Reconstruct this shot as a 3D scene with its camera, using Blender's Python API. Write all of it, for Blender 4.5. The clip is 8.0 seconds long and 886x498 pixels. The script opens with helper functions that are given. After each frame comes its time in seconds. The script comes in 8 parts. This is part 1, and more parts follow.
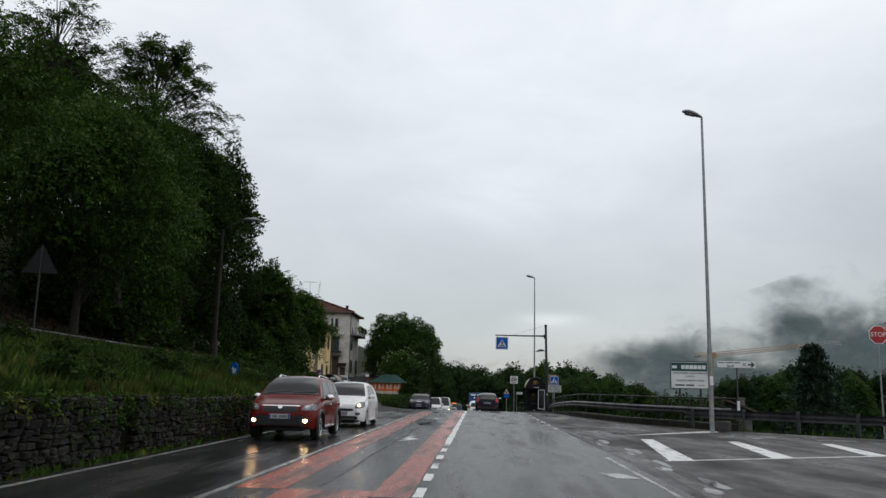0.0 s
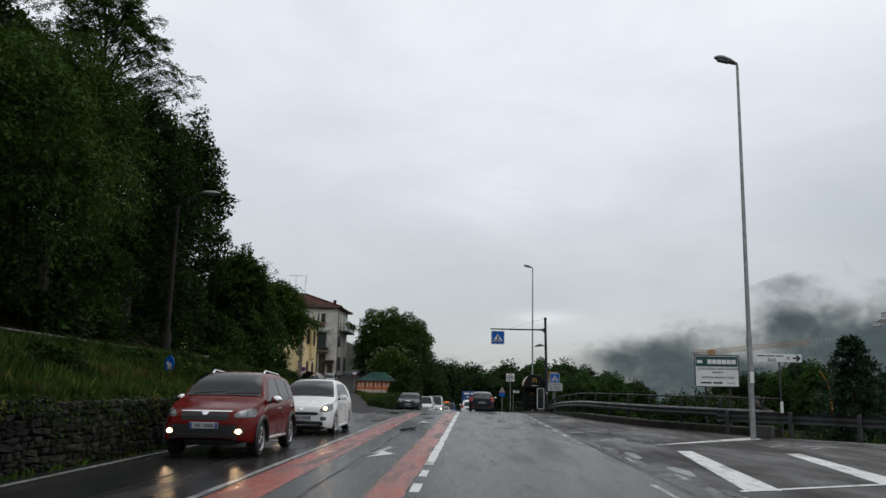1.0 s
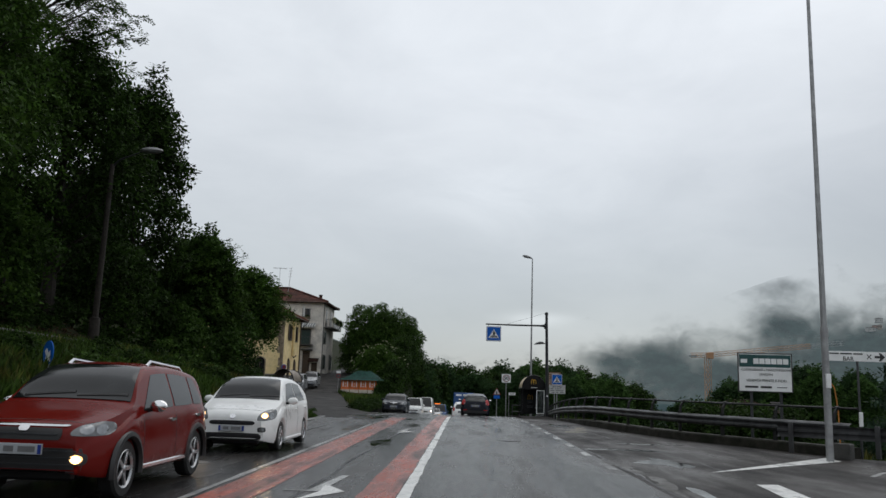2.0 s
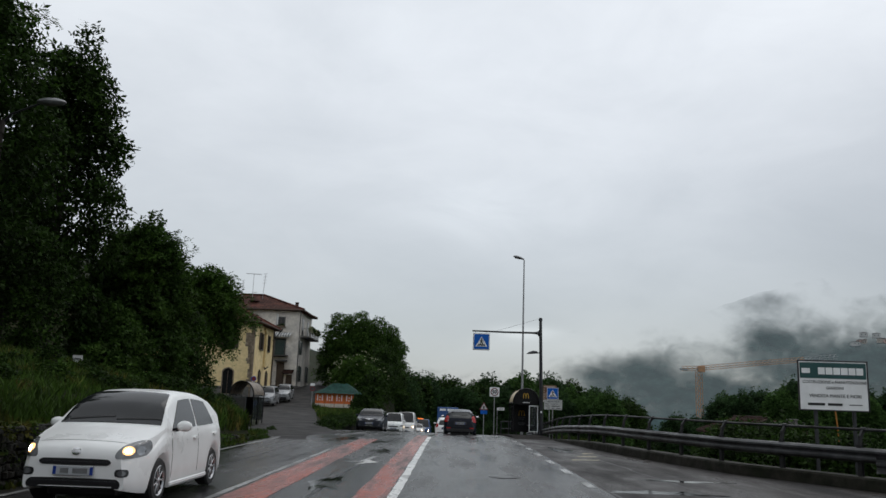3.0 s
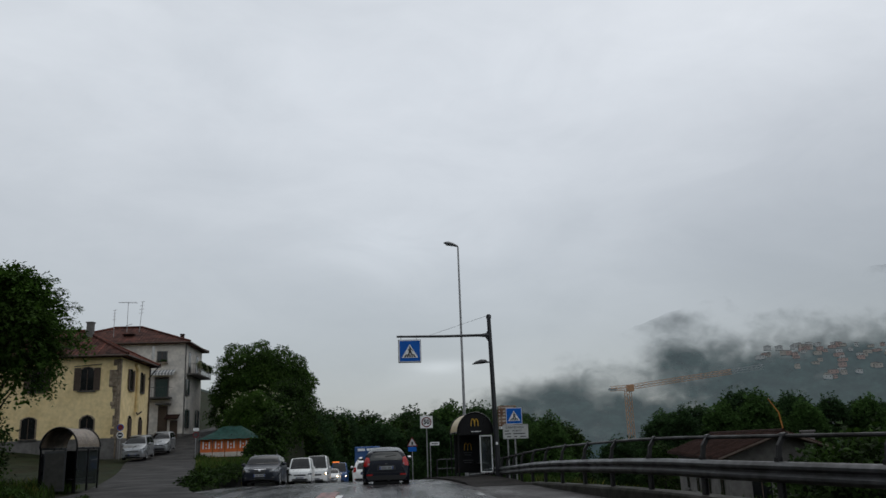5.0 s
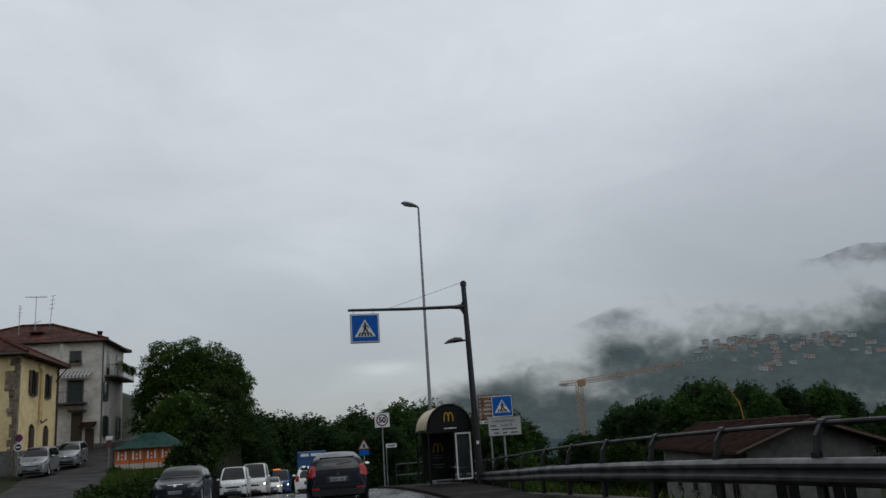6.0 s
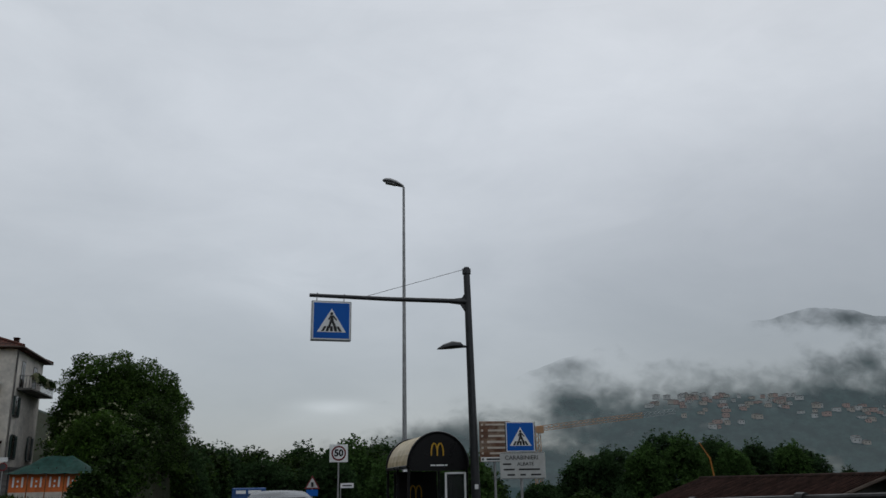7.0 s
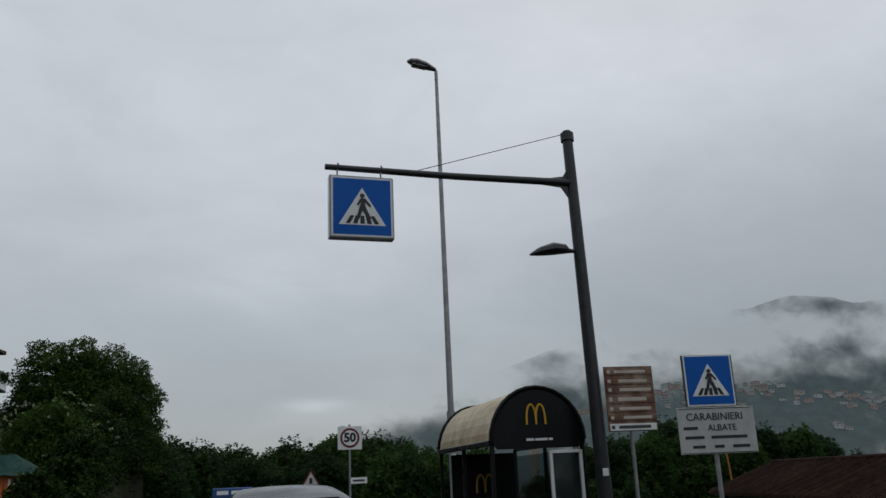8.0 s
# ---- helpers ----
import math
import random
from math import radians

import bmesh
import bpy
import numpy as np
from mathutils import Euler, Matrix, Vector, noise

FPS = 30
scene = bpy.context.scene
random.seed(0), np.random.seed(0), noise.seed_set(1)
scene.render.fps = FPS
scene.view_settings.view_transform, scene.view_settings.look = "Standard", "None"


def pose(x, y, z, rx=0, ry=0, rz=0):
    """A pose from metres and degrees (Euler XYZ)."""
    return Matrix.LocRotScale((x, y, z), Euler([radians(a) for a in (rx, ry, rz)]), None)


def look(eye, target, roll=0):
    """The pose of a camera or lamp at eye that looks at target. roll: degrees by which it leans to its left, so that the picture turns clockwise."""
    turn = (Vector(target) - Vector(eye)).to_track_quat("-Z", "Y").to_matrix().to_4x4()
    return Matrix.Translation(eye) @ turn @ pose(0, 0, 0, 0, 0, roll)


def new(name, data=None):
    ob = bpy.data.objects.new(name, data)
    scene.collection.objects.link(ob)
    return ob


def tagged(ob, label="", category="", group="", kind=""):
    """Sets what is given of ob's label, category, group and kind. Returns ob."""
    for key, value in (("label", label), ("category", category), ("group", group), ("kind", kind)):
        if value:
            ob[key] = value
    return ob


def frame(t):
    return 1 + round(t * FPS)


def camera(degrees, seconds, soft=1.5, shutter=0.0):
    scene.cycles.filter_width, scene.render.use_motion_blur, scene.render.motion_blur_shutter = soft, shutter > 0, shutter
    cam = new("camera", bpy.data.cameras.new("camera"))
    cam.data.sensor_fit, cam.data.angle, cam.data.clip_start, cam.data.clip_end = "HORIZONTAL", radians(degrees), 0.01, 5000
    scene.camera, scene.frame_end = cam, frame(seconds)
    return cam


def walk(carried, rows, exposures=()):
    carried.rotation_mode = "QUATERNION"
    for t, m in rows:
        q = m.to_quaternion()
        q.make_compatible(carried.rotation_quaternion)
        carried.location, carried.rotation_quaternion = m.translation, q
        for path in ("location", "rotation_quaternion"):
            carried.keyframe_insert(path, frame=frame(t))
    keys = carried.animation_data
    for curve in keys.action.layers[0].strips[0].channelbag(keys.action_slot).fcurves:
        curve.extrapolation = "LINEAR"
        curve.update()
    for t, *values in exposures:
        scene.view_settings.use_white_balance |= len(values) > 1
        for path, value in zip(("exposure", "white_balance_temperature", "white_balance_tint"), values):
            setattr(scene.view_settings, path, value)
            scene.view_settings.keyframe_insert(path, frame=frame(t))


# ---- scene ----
cam = camera(57.0, 8.0)
PATH = [
    (0, (0.329, -1.585, 1.292), (0.237, 0.382, 1.639), 1.3),
    (0.5, (0.373, 1.055, 1.313), (0.29, 3.023, 1.658), 1.0),
    (1, (0.336, 3.636, 1.342), (0.259, 5.605, 1.685), 1.2),
    (1.5, (0.328, 6.557, 1.345), (0.258, 8.526, 1.688), 1.7),
    (1.7, (0.322, 7.773, 1.364), (0.256, 9.742, 1.706), 1.8),
    (3, (0.428, 15.528, 1.519), (0.398, 17.492, 1.896), 2.0),
    (3.5, (0.527, 18.453, 1.574), (0.577, 20.413, 1.971), 1.8),
    (4, (0.615, 21.566, 1.467), (0.728, 23.519, 1.883), 1.6),
    (4.2, (0.595, 22.939, 1.439), (0.72, 24.891, 1.857), 0.9),
    (5.3, (0.311, 31.1, 1.449), (0.531, 33.032, 1.918), -3.1),
    (5.5, (0.286, 32.605, 1.465), (0.541, 34.533, 1.93), -3.6),
    (6, (0.326, 36.36, 1.454), (0.653, 38.279, 1.912), -3.8),
    (6.5, (0.37, 39.995, 1.433), (0.752, 41.889, 1.952), -1.5),
    (7, (0.472, 43.812, 1.442), (0.899, 45.686, 1.994), -1.0),
    (7.5, (0.472, 47.892, 1.371), (0.931, 49.756, 1.932), -1.4),
    (8, (0.438, 52.001, 1.354), (0.914, 53.867, 1.896), -2.5),
]
walk(cam, [(t, look(eye, target, roll)) for t, eye, target, roll in PATH],
     [(0.0, 0.10, 6600, 10), (1.5, 0.03, 6570, 10), (3.5, -0.02, 6520, 10), (4.5, -0.15, 6490, 10), (5.5, -0.28, 6450, 10), (6.5, -0.34, 6430, 10), (8.0, -0.43, 6420, 10)])

# ---- world and light ----
world = bpy.data.worlds.new("overcast_sky")
scene.world = world
world.use_nodes = True
wn = world.node_tree
wn.nodes.clear()


def wnode(kind, **values):
    n = wn.nodes.new(kind)
    for k, v in values.items():
        n.inputs[k].default_value = v
    return n


w_out = wnode("ShaderNodeOutputWorld")
w_bg = wnode("ShaderNodeBackground", Strength=1.0)
w_sky = wn.nodes.new("ShaderNodeTexSky")
w_sky.sky_type, w_sky.sun_disc = "NISHITA", False
w_sky.sun_elevation, w_sky.sun_rotation = radians(50), radians(40)
w_tc = wn.nodes.new("ShaderNodeTexCoord")
w_map = wn.nodes.new("ShaderNodeMapping")
w_map.inputs["Scale"].default_value = (1.0, 1.0, 2.2)
w_n1 = wnode("ShaderNodeTexNoise", Scale=2.6, Detail=6.0, Roughness=0.55, Distortion=0.4)
w_n2 = wnode("ShaderNodeTexNoise", Scale=6.5, Detail=5.0, Roughness=0.6, Distortion=0.7)
w_add = wn.nodes.new("ShaderNodeMath")
w_add.operation = "MULTIPLY_ADD"
w_add.inputs[1].default_value = 0.35
w_ramp = wn.nodes.new("ShaderNodeValToRGB")
w_ramp.color_ramp.elements[0].position, w_ramp.color_ramp.elements[0].color = 0.40, (0.60, 0.63, 0.655, 1)
w_ramp.color_ramp.elements[1].position, w_ramp.color_ramp.elements[1].color = 1.0, (0.79, 0.82, 0.845, 1)
w_sep = wn.nodes.new("ShaderNodeSeparateXYZ")
w_high = wn.nodes.new("ShaderNodeMapRange")
w_high.inputs["From Min"].default_value, w_high.inputs["From Max"].default_value = 0.02, 0.42
w_high.inputs["To Min"].default_value, w_high.inputs["To Max"].default_value = 0.64, 1.06
w_mul = wn.nodes.new("ShaderNodeVectorMath")
w_mul.operation = "SCALE"
w_mix = wn.nodes.new("ShaderNodeMix")
w_mix.data_type = "RGBA"
w_mix.inputs["Factor"].default_value = 0.02
L = wn.links.new
L(w_tc.outputs["Generated"], w_map.inputs["Vector"])
L(w_map.outputs["Vector"], w_n1.inputs["Vector"])
L(w_map.outputs["Vector"], w_n2.inputs["Vector"])
L(w_n2.outputs["Fac"], w_add.inputs[0])
L(w_n1.outputs["Fac"], w_add.inputs[2])
L(w_add.outputs[0], w_ramp.inputs["Fac"])
L(w_tc.outputs["Generated"], w_sep.inputs[0])
L(w_sep.outputs["Z"], w_high.inputs["Value"])
# heavier cloud low over the eastern hills
w_east = wn.nodes.new("ShaderNodeMapRange")
w_east.interpolation_type = "SMOOTHSTEP"
for k, v in (("From Min", 0.12), ("From Max", 0.62), ("To Min", 0.0), ("To Max", 0.30)):
    w_east.inputs[k].default_value = v
w_low = wn.nodes.new("ShaderNodeMapRange")
w_low.interpolation_type = "SMOOTHSTEP"
for k, v in (("From Min", 0.48), ("From Max", 0.16), ("To Min", 0.0), ("To Max", 1.0)):
    w_low.inputs[k].default_value = v
w_dim = wn.nodes.new("ShaderNodeMath")
w_dim.operation = "MULTIPLY"
w_keep = wn.nodes.new("ShaderNodeMath")
w_keep.operation, w_keep.inputs[0].default_value = "SUBTRACT", 1.0
w_both = wn.nodes.new("ShaderNodeMath")
w_both.operation = "MULTIPLY"
L(w_sep.outputs["X"], w_east.inputs["Value"])
L(w_sep.outputs["Z"], w_low.inputs["Value"])
L(w_east.outputs[0], w_dim.inputs[0])
L(w_low.outputs[0], w_dim.inputs[1])
L(w_dim.outputs[0], w_keep.inputs[1])
L(w_keep.outputs[0], w_both.inputs[0])
L(w_high.outputs[0], w_both.inputs[1])


def wmath(op, a, b, c=None):
    n = wn.nodes.new("ShaderNodeMath")
    n.operation = op
    for k, v in enumerate((a, b, c)):
        if isinstance(v, (int, float)):
            n.inputs[k].default_value = v
        elif v is not None:
            L(v, n.inputs[k])
    return n.outputs[0]


# thin places in the cloud deck low in the north: a small ragged gap and a wide pale one above it
w_u = wmath("DIVIDE", w_sep.outputs["X"], w_sep.outputs["Y"])
w_v = wmath("DIVIDE", w_sep.outputs["Z"], w_sep.outputs["Y"])
w_light = w_both.outputs[0]
for cu, cv, su, sv, size in ((0.088, 0.091, 0.034, 0.0075, 0.75), (0.045, 0.243, 0.10, 0.040, 0.22), (0.10, 0.076, 0.09, 0.012, 0.22)):
    du = wmath("DIVIDE", wmath("SUBTRACT", w_u, cu), su)
    dv = wmath("DIVIDE", wmath("SUBTRACT", w_v, cv), sv)
    fall = wmath("POWER", 2.718, wmath("MULTIPLY", wmath("ADD", wmath("MULTIPLY", du, du), wmath("MULTIPLY", dv, dv)), -1.0))
    ragged = wmath("MULTIPLY", fall, wmath("MULTIPLY", w_n2.outputs["Fac"], size))
    w_light = wmath("MULTIPLY", w_light, wmath("ADD", ragged, 1.0))
L(w_ramp.outputs["Color"], w_mul.inputs[0])
L(w_light, w_mul.inputs["Scale"])
L(w_mul.outputs[0], w_mix.inputs["A"])
L(w_sky.outputs["Color"], w_mix.inputs["B"])
L(w_mix.outputs["Result"], w_bg.inputs["Color"])
L(w_bg.outputs[0], w_out.inputs["Surface"])
sun = new("sun", bpy.data.lights.new("sun", "SUN"))
sun.data.energy, sun.data.angle, sun.data.color = 0.5, radians(60), (1.0, 0.97, 0.93)
sun.matrix_world = look((0, 0, 60), (-25, -35, 0))
from mathutils.bvhtree import BVHTree


# ---- materials ----
def material(name, base, rough=0.6, metal=0.0, spread=0.15, scale=6.0, bump=0.0, bump_scale=40.0, second=None, second_at=0.6,
             second_soft=0.15, second_scale=1.2, coat=0.0, per_piece=0.0, wet=0.0, translucent=0.0, spec=0.5, along=1.0):
    """Two scales of colour variation, an optional second colour in patches, bump, and random tint from piece to piece."""
    m = bpy.data.materials.new(name)
    m.use_nodes = True
    nt = m.node_tree
    p = nt.nodes["Principled BSDF"]
    link = nt.links.new
    p.inputs["Metallic"].default_value = metal
    p.inputs["Coat Weight"].default_value = coat
    p.inputs["Coat Roughness"].default_value = 0.05
    p.inputs["Specular IOR Level"].default_value = spec
    tc = nt.nodes.new("ShaderNodeTexCoord")
    fine = nt.nodes.new("ShaderNodeTexNoise")
    fine.inputs["Scale"].default_value, fine.inputs["Detail"].default_value = scale, 5
    link(tc.outputs["Object"], fine.inputs["Vector"])
    big = nt.nodes.new("ShaderNodeTexNoise")
    big.inputs["Scale"].default_value, big.inputs["Detail"].default_value = second_scale, 6
    big.inputs["Roughness"].default_value = 0.62
    drawn = nt.nodes.new("ShaderNodeMapping")
    drawn.inputs["Scale"].default_value = (1.0, along, 1.0)
    link(tc.outputs["Object"], drawn.inputs["Vector"])
    link(drawn.outputs["Vector"], big.inputs["Vector"])
    val = nt.nodes.new("ShaderNodeMapRange")
    val.inputs["From Min"].default_value, val.inputs["From Max"].default_value = 0.3, 0.7
    val.inputs["To Min"].default_value, val.inputs["To Max"].default_value = 1 - spread, 1 + spread
    link(fine.outputs["Fac"], val.inputs["Value"])
    colour = nt.nodes.new("ShaderNodeVectorMath")
    colour.operation = "SCALE"
    mixed = nt.nodes.new("ShaderNodeMix")
    mixed.data_type = "RGBA"
    mixed.inputs["A"].default_value = (*base, 1)
    mixed.inputs["B"].default_value = (*(second or [c * 0.8 for c in base]), 1)
    step = nt.nodes.new("ShaderNodeMapRange")
    step.inputs["From Min"].default_value, step.inputs["From Max"].default_value = second_at - second_soft, second_at + second_soft
    link(big.outputs["Fac"], step.inputs["Value"])
    link(step.outputs[0], mixed.inputs["Factor"])
    link(mixed.outputs["Result"], colour.inputs[0])
    scale_out = val.outputs[0]
    if per_piece:
        info = nt.nodes.new("ShaderNodeObjectInfo")
        geo = nt.nodes.new("ShaderNodeNewGeometry")
        tot = nt.nodes.new("ShaderNodeMath")
        tot.operation = "ADD"
        link(info.outputs["Random"], tot.inputs[0])
        link(geo.outputs["Random Per Island"], tot.inputs[1])
        fr = nt.nodes.new("ShaderNodeMath")
        fr.operation = "FRACT"
        link(tot.outputs[0], fr.inputs[0])
        pm = nt.nodes.new("ShaderNodeMapRange")
        pm.inputs["To Min"].default_value, pm.inputs["To Max"].default_value = 1 - per_piece, 1 + per_piece
        link(fr.outputs[0], pm.inputs["Value"])
        mu = nt.nodes.new("ShaderNodeMath")
        mu.operation = "MULTIPLY"
        link(val.outputs[0], mu.inputs[0])
        link(pm.outputs[0], mu.inputs[1])
        scale_out = mu.outputs[0]
    link(scale_out, colour.inputs["Scale"])
    link(colour.outputs[0], p.inputs["Base Color"])
    rr = nt.nodes.new("ShaderNodeMapRange")
    rr.inputs["From Min"].default_value, rr.inputs["From Max"].default_value = 0.35, 0.65
    rr.inputs["To Min"].default_value, rr.inputs["To Max"].default_value = max(rough - 0.1 - wet, 0.03), min(rough + 0.1, 1)
    link(big.outputs["Fac"], rr.inputs["Value"])
    link(rr.outputs[0], p.inputs["Roughness"])
    if bump:
        grain = nt.nodes.new("ShaderNodeTexNoise")
        grain.inputs["Scale"].default_value, grain.inputs["Detail"].default_value = bump_scale, 4
        link(tc.outputs["Object"], grain.inputs["Vector"])
        bp = nt.nodes.new("ShaderNodeBump")
        bp.inputs["Strength"].default_value, bp.inputs["Distance"].default_value = bump, 0.02
        link(grain.outputs["Fac"], bp.inputs["Height"])
        link(bp.outputs[0], p.inputs["Normal"])
    if translucent:
        tr = nt.nodes.new("ShaderNodeBsdfTranslucent")
        link(colour.outputs[0], tr.inputs["Color"])
        ms = nt.nodes.new("ShaderNodeMixShader")
        ms.inputs[0].default_value = translucent
        link(p.outputs[0], ms.inputs[1])
        link(tr.outputs[0], ms.inputs[2])
        link(ms.outputs[0], nt.nodes["Material Output"].inputs["Surface"])
    return m


def glowing(name, colour, strength):
    m = bpy.data.materials.new(name)
    m.use_nodes = True
    p = m.node_tree.nodes["Principled BSDF"]
    p.inputs["Base Color"].default_value = (*colour, 1)
    p.inputs["Emission Color"].default_value = (*colour, 1)
    p.inputs["Emission Strength"].default_value = strength
    return m


def clear_glass(name, tint, alpha):
    """Thin pane: a glossy coat over a see-through tint."""
    m = bpy.data.materials.new(name)
    m.use_nodes = True
    nt = m.node_tree
    p = nt.nodes["Principled BSDF"]
    p.inputs["Base Color"].default_value = (*tint, 1)
    p.inputs["Roughness"].default_value = 0.06
    tr = nt.nodes.new("ShaderNodeBsdfTransparent")
    tr.inputs["Color"].default_value = (0.8, 0.85, 0.85, 1)
    ms = nt.nodes.new("ShaderNodeMixShader")
    ms.inputs[0].default_value = alpha
    nt.links.new(tr.outputs[0], ms.inputs[1])
    nt.links.new(p.outputs[0], ms.inputs[2])
    nt.links.new(ms.outputs[0], nt.nodes["Material Output"].inputs["Surface"])
    return m


ASPHALT = material("wet_asphalt", (0.02025, 0.02138, 0.02325), 0.27, spread=0.3, scale=30, bump=0.16, bump_scale=110, second=(0.037, 0.034, 0.032),
                   second_at=0.52, second_scale=1.1, wet=0.16, spec=0.10, along=0.14)
LANE_ASPHALT = material("lane_asphalt", (0.030, 0.027, 0.025), 0.75, spread=0.35, scale=18, bump=0.6, bump_scale=60, second=(0.014, 0.0135, 0.0135), second_at=0.5, second_scale=0.7, spec=0.2)
ASPHALT_OLD = material("patched_asphalt", (0.043, 0.038, 0.0345), 0.58, spread=0.3, scale=24, bump=0.6, bump_scale=70, second=(0.020, 0.019, 0.0195),
                       second_at=0.52, second_scale=0.7, wet=0.22, spec=0.10, along=0.3)
PAVING = material("wet_pavement_asphalt", (0.024, 0.0205, 0.018), 0.8, spread=0.35, scale=14, bump=0.6, bump_scale=60, second=(0.013, 0.012, 0.0115),
                  second_at=0.5, second_scale=0.9, wet=0.05, spec=0.04)
SEAM = material("bitumen_seam", (0.014, 0.014, 0.015), 0.4, spread=0.2, scale=8, bump=0.2, second_scale=2, spec=0.1)
PUDDLE = material("rain_water", (0.014, 0.014, 0.015), 0.12, spread=0.05, scale=1, second_scale=1, spec=0.22)
RED_PAINT = material("worn_red_road_paint", (0.36, 0.055, 0.022), 0.34, spread=0.4, scale=7, bump=0.3, bump_scale=80, second=(0.045, 0.024, 0.02),
                     second_at=0.53, second_soft=0.12, second_scale=2.6, wet=0.12, spec=0.25, along=0.14)
WHITE_LINE = material("worn_white_road_paint", (0.62, 0.62, 0.60), 0.4, spread=0.2, scale=9, bump=0.2, second=(0.12, 0.12, 0.12),
                      second_at=0.62, second_soft=0.08, second_scale=1.4, wet=0.1, along=0.35)
FADED_LINE = material("faded_white_road_paint", (0.34, 0.34, 0.33), 0.4, spread=0.3, scale=9, bump=0.2, second=(0.08, 0.08, 0.08),
                      second_at=0.5, second_soft=0.1, second_scale=1.6, wet=0.1, along=0.35)
YELLOW_LINE = material("faded_yellow_road_paint", (0.42, 0.33, 0.12), 0.4, spread=0.3, scale=9, second=(0.08, 0.08, 0.07), second_at=0.52, second_scale=1.6)
CONCRETE = material("wet_concrete", (0.04875, 0.04729, 0.04388), 0.6, spread=0.25, scale=7, bump=0.4, bump_scale=50, second=(0.039, 0.03803, 0.03413), second_at=0.52, wet=0.1)
KERB_STONE = material("mossy_kerb_concrete", (0.030, 0.027, 0.022), 0.75, spread=0.4, scale=5, bump=0.5, bump_scale=30, second=(0.012, 0.014, 0.008), second_at=0.52, second_scale=1.4, spec=0.15)
STONE = material("dry_stone", (0.0180, 0.0158, 0.0128), 0.75, spread=0.35, scale=9, bump=0.7, bump_scale=26, second=(0.0084, 0.0105, 0.0063), second_at=0.5,
                 second_scale=3, per_piece=0.6, wet=0.1, spec=0.25)
WALL_CORE = material("wall_earth", (0.0078, 0.0084, 0.0066), 0.95, spread=0.3, scale=9, bump=0.5, bump_scale=20, spec=0.05)
SOIL = material("grassy_soil", (0.0154, 0.021, 0.0077), 0.95, spread=0.4, scale=1.5, bump=0.6, bump_scale=12, second=(0.0245, 0.0196, 0.0112), second_at=0.6, second_scale=0.4, spec=0.1)
LITTER = material("brown_leaf_litter", (0.060, 0.040, 0.024), 0.9, spread=0.5, scale=2.0, second=(0.030, 0.021, 0.014), second_scale=0.8, per_piece=0.6, spec=0.1)
GRASS = material("wet_grass", (0.034, 0.066, 0.0100), 0.8, spread=0.6, scale=0.9, second=(0.110, 0.090, 0.024), second_at=0.60, second_soft=0.08, second_scale=0.8, per_piece=0.5, translucent=0.25, spec=0.15)
BARK = material("dark_bark", (0.022, 0.018, 0.014), 0.9, spread=0.4, scale=14, bump=0.8, bump_scale=30)
LEAF_DARK = material("deep_green_leaf", (0.018, 0.039, 0.0066), 0.75, spread=0.35, scale=0.7, second=(0.026, 0.052, 0.0078), second_scale=0.5, per_piece=0.75, translucent=0.25, spec=0.12)
LEAF_MID = material("green_leaf", (0.033, 0.070, 0.012), 0.7, spread=0.4, scale=0.7, second=(0.055, 0.098, 0.017), second_scale=0.5, per_piece=0.6, translucent=0.32, spec=0.12)
LEAF_FRESH = material("fresh_green_leaf", (0.0391, 0.0833, 0.0119), 0.75, spread=0.35, scale=0.7, second=(0.04675, 0.08075, 0.0187), second_scale=0.5, per_piece=0.45, translucent=0.3, spec=0.12)
LEAF_GLADE = material("pale_green_leaf", (0.042, 0.086, 0.022), 0.9, spread=0.35, scale=0.3, second=(0.060, 0.108, 0.030), second_scale=0.15, per_piece=0.5, translucent=0.42, spec=0.08)
LEAF_FAR = material("distant_leaf", (0.024, 0.050, 0.018), 0.9, spread=0.35, scale=0.3, second=(0.042, 0.080, 0.024), second_scale=0.15, per_piece=0.45, translucent=0.42, spec=0.08)
NEEDLE = material("spruce_needle", (0.024, 0.046, 0.026), 0.6, spread=0.3, scale=1.5, per_piece=0.4, spec=0.08, translucent=0.2)
BLOSSOM = material("cream_blossom", (0.25, 0.27, 0.15), 0.7, spread=0.15, scale=3, per_piece=0.2)
GALVANISED = material("galvanised_steel", (0.34, 0.345, 0.35), 0.5, metal=0.45, spread=0.2, scale=6, bump=0.08, second=(0.27, 0.275, 0.28), second_at=0.55, second_scale=2)
RAIL_DULL = material("dull_rail_steel", (0.042, 0.043, 0.045), 0.5, metal=0.3, spread=0.3, scale=5, bump=0.1, second=(0.022, 0.021, 0.020), second_at=0.5, second_scale=1.3, spec=0.15)
RAIL_STEEL = material("weathered_guardrail_steel", (0.085, 0.088, 0.092), 0.42, metal=0.35, spread=0.25, scale=5, bump=0.1, second=(0.035, 0.035, 0.035), second_at=0.52, second_scale=1.3, spec=0.3)
DARK_STEEL = material("dark_painted_steel", (0.030, 0.032, 0.036), 0.4, metal=0.2, spread=0.2, scale=8, second_scale=2)
BLACK_METAL = material("black_painted_metal", (0.005, 0.005, 0.006), 0.34, spread=0.15, scale=5, second_scale=2, spec=0.22)
LAMP_GREY = material("lamp_housing_grey", (0.20, 0.205, 0.21), 0.4, metal=0.3, spread=0.15, scale=6, second_scale=2)
LAMP_LENS = material("lamp_lens", (0.35, 0.36, 0.37), 0.15, spread=0.1, scale=4, second_scale=2)
